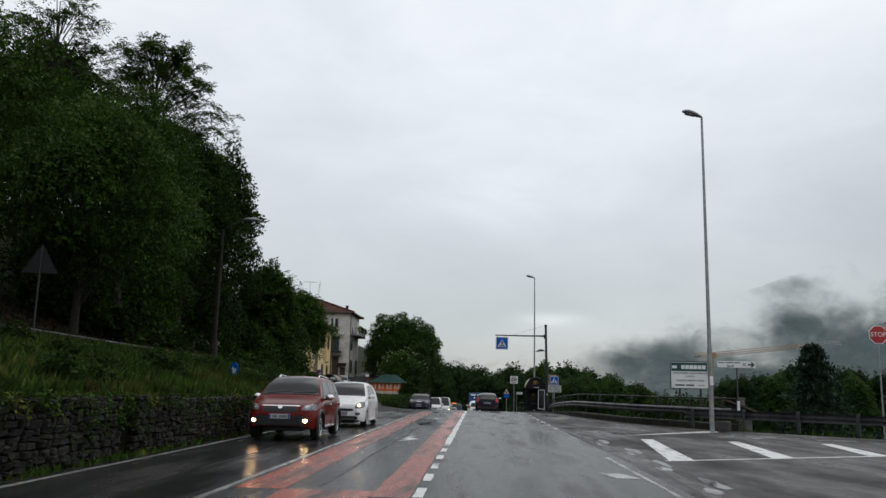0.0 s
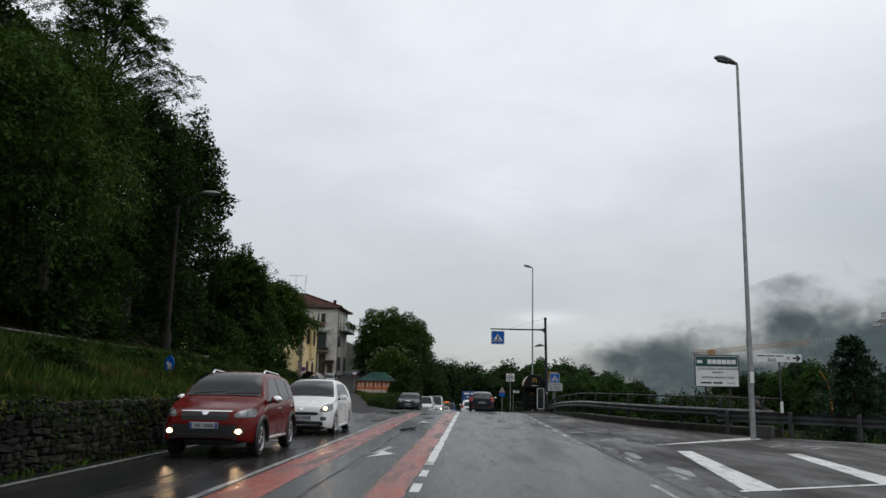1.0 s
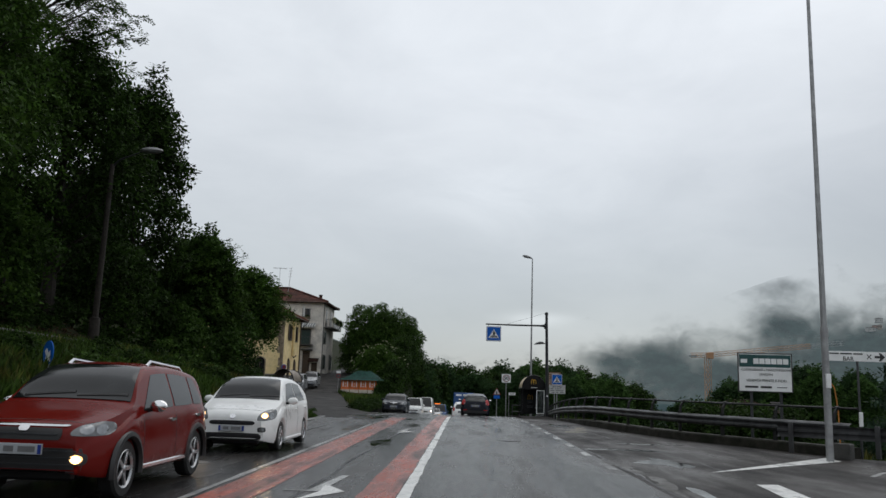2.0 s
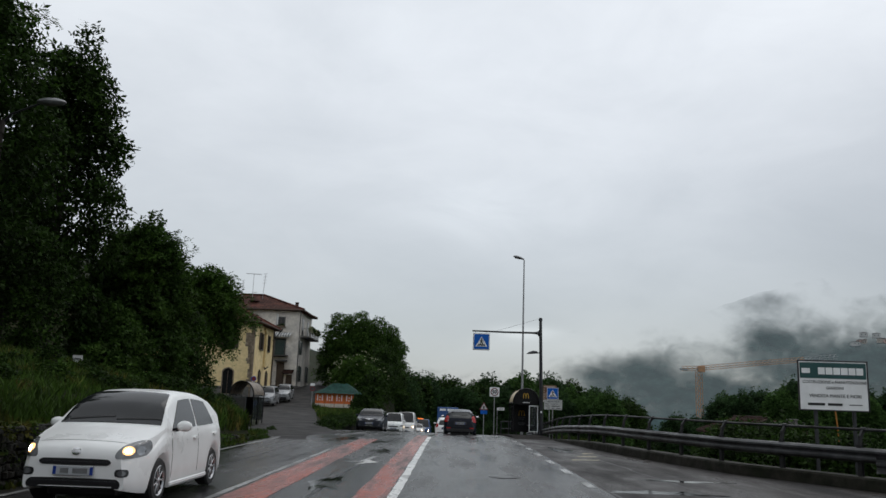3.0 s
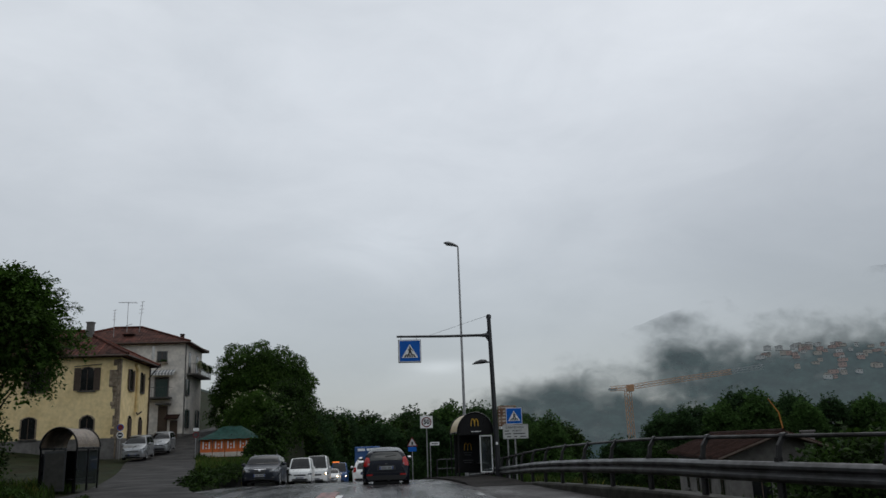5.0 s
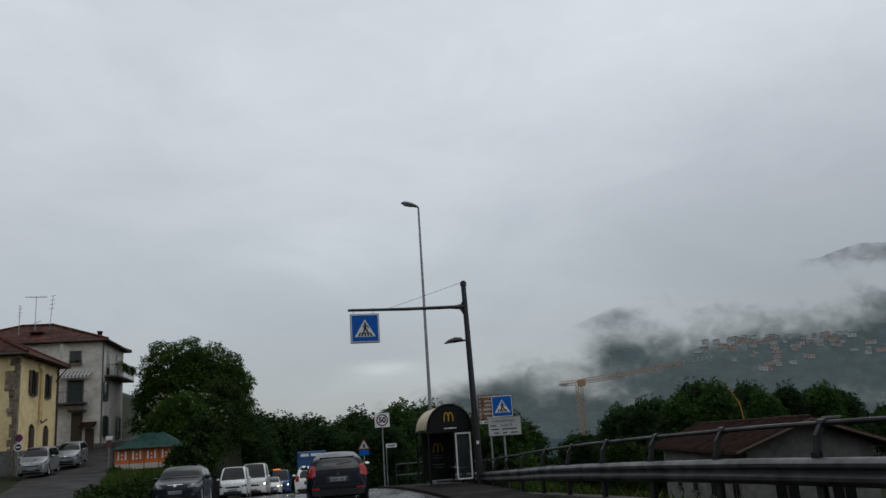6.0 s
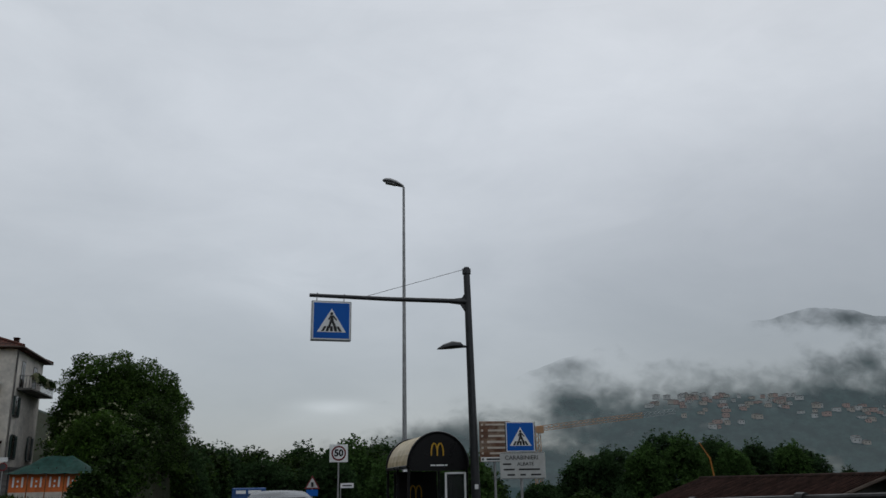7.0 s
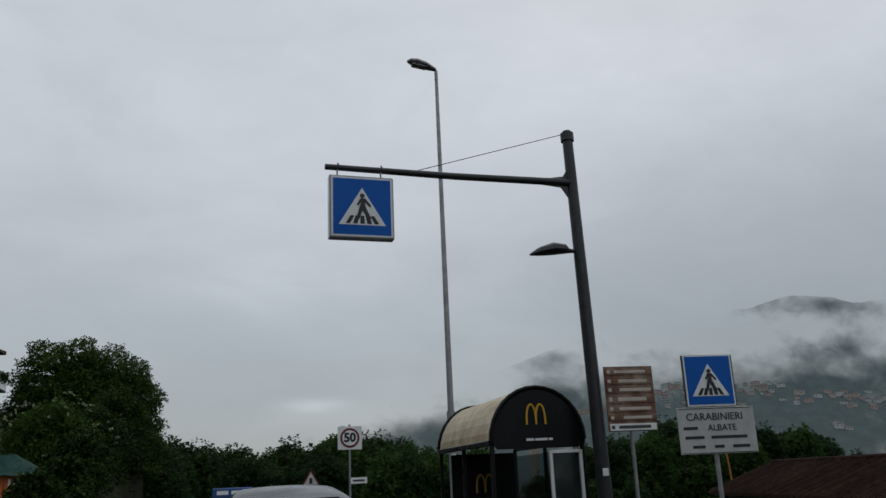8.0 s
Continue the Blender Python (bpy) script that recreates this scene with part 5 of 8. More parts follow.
def limit_sign():
    t = thing("speed_limit_sign", pose(3.68, 77.0, -0.35), "white square speed limit sign with a red ring", "road sign")
    bm = bmesh.new()
    add_tube(bm, [(0, 0.04, -0.4), (0, 0.04, 3.4)], 0.03, 8)
    part("pole", bm, GALVANISED, t, "", True)
    bm = bmesh.new()
    add_box(bm, (0, 0, 3.0), (0.72, 0.02, 0.68), 0.004)
    plate = part("plate", bm, SIGN_WHITE, t)
    for name, r, mat, off in (("ring", 0.29, SIGN_RED_SHADED, -0.014), ("disc", 0.225, SIGN_WHITE, -0.018)):
        bm = bmesh.new()
        bmesh.ops.create_cone(bm, cap_ends=True, segments=28, radius1=r, radius2=r, depth=0.006, matrix=Matrix.Translation((0, off, 3.0)) @ pose(0, 0, 0, 90))
        part(name, bm, mat, plate)
    writing("50", 0.36, SIGN_BLACK, plate, pose(0, -0.022, 3.0), bold=0.016)
    return t


limit_sign()


def warning_sign(x, y, z, top, size, label, facing=1, lower=True):
    t = thing("warning_sign", pose(x, y, z, 0, 0, 0 if facing > 0 else 12), label, "road sign")
    bm = bmesh.new()
    add_tube(bm, [(0, 0.03 * facing, -0.5), (0, 0.03 * facing, top)], 0.03, 8)
    part("pole", bm, GALVANISED if facing > 0 else DARK_STEEL, t, "", True)
    c = top - size * 0.45
    for name, s, mat, off in (("rim", 1.0, SIGN_RED_SHADED, 0.0), ("face", 0.74, SIGN_DULL, -0.006)) if facing > 0 else (("plate", 1.0, DARK_STEEL, 0.0),):
        bm = bmesh.new()
        add_prism(bm, [Vector((size * s * a, off - 0.01, c + size * s * b)) for a, b in ((-0.5, -0.3), (0.5, -0.3), (0.0, 0.56))], (0, 0.008, 0))
        part(name, bm, mat, t)
    if facing > 0:
        bm = bmesh.new()
        add_box(bm, (0, -0.022, c - 0.02), (size * 0.16, 0.006, size * 0.3))
        part("symbol_bar", bm, SIGN_BLACK, t)
    if lower and facing > 0:
        bm = bmesh.new()
        add_box(bm, (0, -0.006, c - size * 0.55), (size * 0.75, 0.02, size * 0.4), 0.004)
        part("plate", bm, SIGN_BLUE, t, "blue plate")
    return t


warning_sign(3.28, 86.0, -1.2, 3.05, 0.75, "red-rimmed triangular warning sign over a blue plate")
warning_sign(-11.7, 20.0, land_z(-11.7, 20.0), 4.98 - land_z(-11.7, 20.0), 0.95, "grey back of a triangular warning sign on the bank", -1)

t = thing("street_name_sign", pose(4.35, 80.0, -0.75), "small white name sign on a thin pole", "road sign")
bm = bmesh.new()
add_tube(bm, [(-0.27, 0.02, -0.3), (-0.27, 0.02, 2.25)], 0.02, 6)
part("pole", bm, GALVANISED, t)
bm = bmesh.new()
add_box(bm, (0, 0, 2.17), (0.56, 0.02, 0.2), 0.004)
p = part("plate", bm, SIGN_WHITE, t)
bm = bmesh.new()
add_box(bm, (0, -0.013, 2.17), (0.4, 0.004, 0.06))
part("text_bar", bm, SIGN_BACK, p)

# blue arrow disc and small plate on the bank
t = thing("direction_disc", pose(-7.7, 25.2, 1.28, 0, 0, -41), "blue round sign with a white arrow on the bank", "road sign")
bm = bmesh.new()
add_tube(bm, [(0, 0.03, -0.4), (0, 0.03, 0.75)], 0.025, 8)
part("pole", bm, GALVANISED, t)
bm = bmesh.new()
bmesh.ops.create_cone(bm, cap_ends=True, segments=28, radius1=0.23, radius2=0.23, depth=0.015, matrix=Matrix.Translation((0, 0, 0.62)) @ pose(0, 0, 0, 90))
p = part("disc", bm, SIGN_BLUE, t)
bm = bmesh.new()
add_prism(bm, [Vector((x, -0.014, 0.55 + z)) for x, z in ((-0.14, 0.1), (-0.05, 0.0), (-0.1, -0.04), (0.14, -0.1), (0.1, 0.12), (0.05, 0.06), (-0.06, 0.16))], (0, 0.004, 0))
part("arrow", bm, SIGN_WHITE, p)
t = thing("name_plate", pose(-13.9, 46.9, 1.85), "small white plate on a thin stake", "sign")
bm = bmesh.new()
add_tube(bm, [(0, 0.02, -0.4), (0, 0.02, 1.0)], 0.015, 6)
part("stake", bm, DARK_STEEL, t)
bm = bmesh.new()
add_box(bm, (0, 0, 0.95), (0.38, 0.02, 0.28), 0.004)
p = part("plate", bm, SIGN_WHITE, t)
bm = bmesh.new()
add_box(bm, (0, -0.013, 0.95), (0.26, 0.004, 0.05))
part("text_bar", bm, SIGN_BACK, p)


def path_lamp():
    t = thing("street_lamp", pose(-12.3, 37.0, 2.1), "dark older street lamp with an outreach arm among trees", "street lamp")
    bm = bmesh.new()
    add_tube(bm, [(0, 0, -0.5), (0, 0, 1.4), (0, 0, 1.42), (0.05, 0, 6.8)], [0.2, 0.18, 0.11, 0.08], 10)
    part("pole", bm, BARK, t, "", True)
    bm = bmesh.new()
    add_tube(bm, [(0.05, 0, 6.7), (0.3, -0.05, 6.95), (1.2, -0.2, 7.25)], [0.04, 0.035, 0.03], 8)
    part("arm", bm, DARK_STEEL, t, "", True)
    bm = bmesh.new()
    add_ball(bm, (1.5, -0.28, 7.25), (0.42, 0.17, 0.11), 12)
    part("lamp_head", bm, LAMP_GREY, t, "grey oval lamp head", True)


path_lamp()
# low pale rail of the footpath on the bank
t = thing("footpath_rail", pose(0, 0, 0), "low pale tubular rail along the footpath on the bank", "railing")
rp = [Vector((-11.7, y, land_z(-11.7, y) + 0.32 - 0.008 * (y - 18))) for y in np.arange(10, 37, 2.0)]
bm = bmesh.new()
add_tube(bm, rp, 0.045, 8)
part("rail", bm, CONCRETE, t, "", True)
for p in rp:
    bm = bmesh.new()
    add_tube(bm, [p - Vector((0, 0, 0.7)), p], 0.04, 6)
    part("post", bm, DARK_STEEL, t)
t = thing("marker_pole", pose(-13.2, 53.7, 1.1), "thin pale marker pole in the long grass", "pole")
bm = bmesh.new()
add_tube(bm, [(0, 0, -0.5), (0.03, 0, 2.0)], 0.022, 6)
part("pole", bm, GALVANISED, t)


t = thing("pedestrian_railing", pose(4.15, 76.0, road_z(76.0) + 0.08), "dark tubular pedestrian railing beyond the bus shelter", "railing")
for z in (0.45, 0.95):
    bm = bmesh.new()
    add_tube(bm, [(0, 0, z), (1.7, 0.5, z)], 0.028, 8)
    part("rail", bm, DARK_STEEL, t, "", True)
for k in range(4):
    bm = bmesh.new()
    add_tube(bm, [(0.566 * k, 0.166 * k, -0.3), (0.566 * k, 0.166 * k, 0.98)], 0.03, 8)
    part("post", bm, DARK_STEEL, t, "", True)


# ---- houses by the lane ----
def window_unit(house, x, y, z, w, h, axis, shutters, arched=False, mat=SHUTTER_GREEN, sill=True):
    """Window in a wall; axis 'y' faces -y, axis 'x' faces +x. Recess, pane, frame, sill and open shutters."""
    def put(bm_pts, dep, depth, name, m, lab=""):
        bm = bmesh.new()
        pts = [Vector((x + a, y - dep, z + b)) if axis == "y" else Vector((x + dep, y + a, z + b)) for a, b in bm_pts]
        add_prism(bm, pts, (0, depth, 0) if axis == "y" else (-depth, 0, 0))
        return part(name, bm, m, win if name != "window" else house, lab)
    rect = [(-w / 2, 0), (w / 2, 0), (w / 2, h), (-w / 2, h)]
    if arched:
        rect = [(-w / 2, 0), (w / 2, 0), (w / 2, h * 0.86), (w * 0.3, h * 0.96), (0, h), (-w * 0.3, h * 0.96), (-w / 2, h * 0.86)]
    grow = [(a * 1.22 if abs(a) > 0.01 else a, b * 1.05 - 0.03) for a, b in rect]
    win = None
    win = put(grow, 0.03, 0.05, "window", BRICK_EXPOSED if arched else PLASTER_BASE, "stone-framed window")
    put(rect, 0.036, 0.02, "pane", WINDOW_DARK)
    put([(-0.03, 0.02), (0.03, 0.02), (0.03, h * 0.9), (-0.03, h * 0.9)], 0.05, 0.02, "mullion", WOOD_DARK)
    if sill:
        put([(-w * 0.7, -0.12), (w * 0.7, -0.12), (w * 0.7, -0.03), (-w * 0.7, -0.03)], 0.14, 0.12, "sill", CONCRETE)
    if shutters:
        for s in (-1, 1):
            sw = w * 0.5
            a0 = s * (w * 0.5 + 0.02)
            a1 = a0 + s * sw
            put([(min(a0, a1), 0), (max(a0, a1), 0), (max(a0, a1), h * 0.97), (min(a0, a1), h * 0.97)], 0.085, 0.04, "shutter", mat, "open louvred shutter")
            for k in range(6):
                zz = h * (0.1 + 0.14 * k)
                put([(min(a0, a1) + 0.06, zz), (max(a0, a1) - 0.06, zz), (max(a0, a1) - 0.06, zz + h * 0.06), (min(a0, a1) + 0.06, zz + h * 0.06)], 0.1, 0.02, "louvre", mat)
    return win


def hip_roof(house, x0, x1, y0, y1, z, rise, over, mat, name="roof", hip=None):
    """Hipped roof with tile courses as real ridges, and a dark soffit."""
    X0, X1, Y0, Y1 = x0 - over, x1 + over, y0 - over, y1 + over
    w, d = X1 - X0, Y1 - Y0
    r = hip or min(w, d) / 2
    if w >= d:
        ra, rb = Vector((X0 + r, (Y0 + Y1) / 2, z + rise)), Vector((X1 - r, (Y0 + Y1) / 2, z + rise))
    else:
        ra, rb = Vector(((X0 + X1) / 2, Y0 + r, z + rise)), Vector(((X0 + X1) / 2, Y1 - r, z + rise))
    c = [Vector((X0, Y0, z)), Vector((X1, Y0, z)), Vector((X1, Y1, z)), Vector((X0, Y1, z))]
    bm = bmesh.new()
    v = [bm.verts.new(p) for p in c] + [bm.verts.new(p - Vector((0, 0, 0.14))) for p in c] + [bm.verts.new(ra), bm.verts.new(rb)]
    faces = ((0, 1, 9, 8), (1, 2, 9), (2, 3, 8, 9), (3, 0, 8)) if w >= d else ((0, 1, 8), (1, 2, 9, 8), (2, 3, 9), (3, 0, 8, 9))
    for f in faces:
        bm.faces.new([v[i] for i in f])
    for i in range(4):
        bm.faces.new((v[i], v[4 + i], v[4 + (i + 1) % 4], v[(i + 1) % 4]))
    bm.faces.new([v[i] for i in (7, 6, 5, 4)])
    roof = part(name, bm, mat, house, "hipped roof of worn clay tiles")
    # rounded tile rows running down each slope
    bm = bmesh.new()
    for a, b, e, f in ((c[0], c[1], ra, rb) if w >= d else (c[0], c[1], ra, ra), (c[1], c[2], rb, rb) if w >= d else (c[1], c[2], ra, rb), (c[3], c[0], ra, ra) if w >= d else (c[3], c[0], rb, ra)):
        n = int((b - a).length / 0.30)
        for k in range(n + 1):
            p = a.lerp(b, k / n)
            along_dir = (b - a).normalized()
            s = (p - a).dot(along_dir)
            e0, f0 = (e - a).dot(along_dir), (f - a).dot(along_dir)
            height = 1.0
            if s < e0:
                height = s / e0
            elif s > f0:
                height = ((b - a).length - s) / max((b - a).length - f0, 1e-6)
            up = (e - a) - along_dir * e0
            q = p + up * height
            if (q - p).length > 0.3:
                add_tube(bm, [p + Vector((0, 0, 0.0)), q + Vector((0, 0, 0.0))], 0.036, 5, False)
    tagged(part("tiling", bm, mat, roof, "rows of rounded clay tiles"), kind="stuff")
    bm = bmesh.new()
    add_tube(bm, [ra + Vector((0, 0, 0.05)), rb + Vector((0, 0, 0.05))] if (ra - rb).length > 0.1 else [ra, ra + Vector((0.1, 0, 0.05))], 0.13, 8)
    for p, q in zip(c, (ra, rb, rb, ra) if w >= d else (ra, ra, rb, rb)):
        add_tube(bm, [p + Vector((0, 0, 0.05)), q + Vector((0, 0, 0.05))], 0.11, 8)
    part("ridge_tiles", bm, mat, roof)
    bm = bmesh.new()
    add_tube(bm, [p + Vector((0, 0, -0.06)) for p in (c[3], c[0], c[1], c[2])], 0.07, 6)
    part("gutter", bm, WOOD_DARK, roof, "dark metal gutter", True)
    return roof


def chimney(house, x, y, z, h, w=0.5, mat=PLASTER_BASE):
    bm = bmesh.new()
    add_box(bm, (x, y, z + h / 2 - 0.6), (w, w, h + 1.2), 0.02)
    add_box(bm, (x, y, z + h + 0.05), (w * 1.25, w * 1.25, 0.1), 0.02)
    part("chimney", bm, mat, house, "dark stubby chimney")


yellow = thing("house", pose(0, 0, 0), "yellow plastered two-storey house with red tile roof", "house")
bm = bmesh.new()
add_box(bm, (-25.5, 98.0, 5.4), (14.0, 8.6, 6.9), 0.03)
part("wall", bm, PLASTER_YELLOW, yellow, "weathered yellow plaster wall")
bm = bmesh.new()
add_box(bm, (-25.5, 98.0, 1.3), (14.04, 8.64, 2.7), 0.02)
part("plinth", bm, PLASTER_BASE, yellow, "damp blue-grey plinth")
hip_roof(yellow, -32.5, -18.5, 93.7, 102.3, 8.85, 2.5, 0.65, TILE)
bm = bmesh.new()
add_box(bm, (-18.66, 93.86, 4.9), (0.34, 0.34, 7.4), 0.04)
rg = random.Random(4)
for k in range(9):
    add_box(bm, (-18.8 - rg.uniform(0, 0.12), 93.71, 1.6 + k * 0.82 + rg.uniform(-0.2, 0.2)), (rg.uniform(0.2, 0.42), 0.05, rg.uniform(0.3, 0.9)), 0.1)
part("corner_pier", bm, BRICK_EXPOSED, yellow, "corner where plaster has fallen from rubble")
bm = bmesh.new()
add_box(bm, (-18.98, 93.68, 7.1), (0.7, 0.05, 1.3), 0.04)
add_box(bm, (-18.95, 93.67, 5.2), (0.42, 0.05, 0.3), 0.04)
part("bare_patch", bm, BRICK_EXPOSED, yellow, "bare rubble patch")
window_unit(yellow, -20.95, 93.7, 6.25, 0.95, 1.75, "y", True, True, WOOD_DARK)
window_unit(yellow, -24.6, 93.7, 6.25, 0.95, 1.75, "y", True, True, WOOD_DARK)
window_unit(yellow, -20.77, 93.7, 1.95, 0.95, 2.4, "y", False, True, WOOD_DARK, False)
window_unit(yellow, -25.0, 93.7, 2.75, 1.0, 1.6, "y", False, True, WOOD_DARK)
for yy in (96.5, 99.55):
    window_unit(yellow, -18.5, yy, 6.4, 0.86, 1.62, "x", True, True, WOOD_DARK)
    window_unit(yellow, -18.5, yy + 0.1, 2.62, 0.85, 1.75, "x", False, True, WOOD_DARK)
    bm = bmesh.new()
    add_box(bm, (-18.42, yy + 0.1, 3.42), (0.05, 0.78, 1.45), 0.01)
    part("shutter", bm, WOOD_DARK, yellow, "closed brown shutter")
# walled-in flue that ends in a short bent pipe
bm = bmesh.new()
add_tube(bm, [(-18.40, 97.5, 8.5), (-18.36, 98.05, 8.0), (-18.36, 98.05, 4.7)], 0.16, 8)
part("flue", bm, PLASTER_YELLOW, yellow, "plastered flue down the wall")
bm = bmesh.new()
add_tube(bm, [(-18.36, 98.05, 4.72), (-18.30, 98.05, 4.5), (-18.1, 98.5, 4.75)], 0.06, 8)
part("flue_pipe", bm, WOOD_DARK, yellow, "bent brown pipe")
chimney(yellow, -22.05, 97.0, 10.9, 0.98, 0.50)
bm = bmesh.new()
add_tube(bm, [(-18.42, 101.9, 8.7), (-18.42, 101.9, 2.0)], 0.07, 8)
part("downpipe", bm, WOOD_DARK, yellow, "brown downpipe")
bm = bmesh.new()
add_tube(bm, [(-18.4, 101.3, 7.6), (-17.6, 101.0, 8.5), (-17.3, 100.9, 8.9)], 0.05, 6)
part("wall_bracket", bm, DARK_STEEL, yellow, "dark bent wall bracket")
bm = bmesh.new()
add_tube(bm, [(-18.1, 101.3, 9.3), (-18.1, 101.3, 10.4)], 0.12, 10)
part("vent_pipe", bm, AWNING, yellow, "pale vent pipe at the eave")
bm = bmesh.new()
add_tube(bm, [(-18.62, 93.62, 8.4), (-18.62, 93.62, 1.2)], 0.06, 8)
part("downpipe", bm, BRICK_EXPOSED, yellow, "rusty downpipe on the corner")
bm = bmesh.new()
add_tube(bm, [(-19.9, 93.6, 8.2), (-21.9, 93.5, 8.05)], 0.03, 6)
part("cable", bm, DARK_STEEL, yellow)

grey = thing("house", pose(0, 0, 0), "grey three-storey house with hipped tile roof and balcony", "house")
bm = bmesh.new()
add_box(bm, (-24.4, 115.9, 7.3), (13.4, 8.4, 9.6), 0.03)
part("wall", bm, PLASTER_GREY, grey, "stained grey plaster wall")
bm = bmesh.new()
add_box(bm, (-24.4, 115.9, 2.4), (13.44, 8.44, 1.6), 0.02)
part("plinth", bm, PLASTER_BASE, grey, "darker damp plinth")
hip_roof(grey, -31.1, -17.7, 111.7, 120.1, 12.05, 2.15, 0.6, TILE, hip=5.9)
chimney(grey, -18.85, 115.5, 12.2, 1.1, 0.36, TILE_BROWN)
bm = bmesh.new()
add_box(bm, (-23.6, 113.6, 12.75), (0.9, 1.2, 0.7), 0.02)
add_box(bm, (-23.6, 113.55, 13.13), (1.15, 1.5, 0.08), 0.02)
part("dormer", bm, TILE_BROWN, grey, "small dark roof dormer")
window_unit(grey, -19.87, 111.7, 10.05, 0.85, 1.12, "y", False)
bm = bmesh.new()
add_box(bm, (-19.87, 111.45, 10.02), (1.05, 0.24, 0.2), 0.03)
flowers = part("window_box", bm, BRICK_EXPOSED, grey, "clay window box with flowers")
c, d = crown_points([(-19.87, 111.42, 10.2, 0.5, 0.14, 0.12)], 70, 91, 0.2)
ob = new("flower", leaf_mesh("flower", c, d, 4, 0.06, 0.08, 0.7, 0.2, 92, LEAF_MID))
ob.parent = flowers
tagged(ob, "small leafy flowers", kind="stuff")
window_unit(grey, -23.5, 111.7, 9.9, 0.95, 1.25, "y", False)
window_unit(grey, -19.8, 111.7, 6.6, 1.15, 2.0, "y", False)
bm = bmesh.new()
add_box(bm, (-19.8, 111.62, 7.55), (1.1, 0.06, 1.9), 0.01)
part("shutter", bm, SHUTTER_GREEN, grey, "closed dark green shutter")
for k in range(18):
    bm = bmesh.new()
    a, b = -21.2 + k * 0.15, -21.05 + k * 0.15
    add_prism(bm, [Vector(p) for p in ((a, 111.65, 9.32), (b, 111.65, 9.32), (b, 110.85, 8.98), (a, 110.85, 8.98), )], (0, 0, 0.03))
    add_box(bm, ((a + b) / 2, 110.85, 8.88), (0.145, 0.02, 0.24 if k % 2 else 0.2), 0.004)
    part("awning_strip", bm, AWNING if k % 2 else AWNING_DARK, grey)
# small front balcony, doors and canopies under it
bm = bmesh.new()
add_box(bm, (-20.1, 111.2, 6.62), (2.7, 1.02, 0.16), 0.02)
front = part("front_balcony", bm, CONCRETE, grey, "small concrete balcony with a thin rail")
for k in range(15):
    bm = bmesh.new()
    add_tube(bm, [(-21.4 + k * 0.186, 110.74, 6.68), (-21.4 + k * 0.186, 110.74, 7.6)], 0.012, 4)
    part("baluster", bm, DARK_STEEL, front)
bm = bmesh.new()
add_tube(bm, [(-21.42, 111.68, 7.62), (-21.42, 110.74, 7.62), (-18.78, 110.74, 7.62), (-18.78, 111.68, 7.62)], 0.022, 6)
part("handrail", bm, DARK_STEEL, front)
bm = bmesh.new()
add_box(bm, (-19.45, 111.2, 6.02), (1.3, 1.0, 0.2), 0.03)
part("canopy", bm, CONCRETE, grey, "concrete door hood")
for x, w, z0, z1 in ((-19.57, 0.9, 2.2, 5.85), (-18.5, 0.72, 2.2, 4.45)):
    bm = bmesh.new()
    add_box(bm, (x, 111.66, (z0 + z1) / 2), (w, 0.12, z1 - z0), 0.02)
    door = part("door", bm, WOOD_DARK, grey, "dark wooden door")
    for k in range(3):
        bm = bmesh.new()
        add_box(bm, (x, 111.59, z0 + (z1 - z0) * (k + 0.5) / 3), (w * 0.7, 0.03, (z1 - z0) * 0.26), 0.01)
        part("door_panel", bm, WOOD_DARK, door)
bm = bmesh.new()
add_prism(bm, [Vector(p) for p in ((-19.2, 111.68, 5.05), (-19.2, 110.7, 4.62), (-19.2, 110.7, 4.54), (-19.2, 111.68, 4.9))], (1.25, 0, 0))
part("canopy", bm, TILE_BROWN, grey, "dark tiled door canopy")
for yy, z, h in ((113.15, 7.0, 1.45), (113.5, 3.85, 1.7), (118.4, 3.85, 1.8)):
    window_unit(grey, -17.7, yy, z, 0.95, h, "x", True)
window_unit(grey, -17.7, 114.0, 9.2, 0.9, 2.0, "x", False)
window_unit(grey, -17.7, 117.6, 9.2, 0.95, 2.0, "x", False)
bm = bmesh.new()
add_box(bm, (-17.15, 116.3, 9.0), (1.1, 7.0, 0.16), 0.02)
balcony = part("balcony", bm, PLASTER_BASE, grey, "long concrete balcony")
for k in range(24):
    bm = bmesh.new()
    add_tube(bm, [(-16.64, 112.85 + k * 0.3, 9.05), (-16.64, 112.85 + k * 0.3, 9.98)], 0.02, 5)
    part("baluster", bm, DARK_STEEL, balcony)
for k in range(4):
    bm = bmesh.new()
    add_tube(bm, [(-17.55 + k * 0.24, 112.82, 9.05), (-17.55 + k * 0.24, 112.82, 9.98)], 0.02, 5)
    part("baluster", bm, DARK_STEEL, balcony)
bm = bmesh.new()
add_tube(bm, [(-17.6, 112.82, 10.0), (-16.64, 112.82, 10.0), (-16.64, 119.78, 10.0), (-17.6, 119.78, 10.0)], 0.03, 6)
part("handrail", bm, DARK_STEEL, balcony)
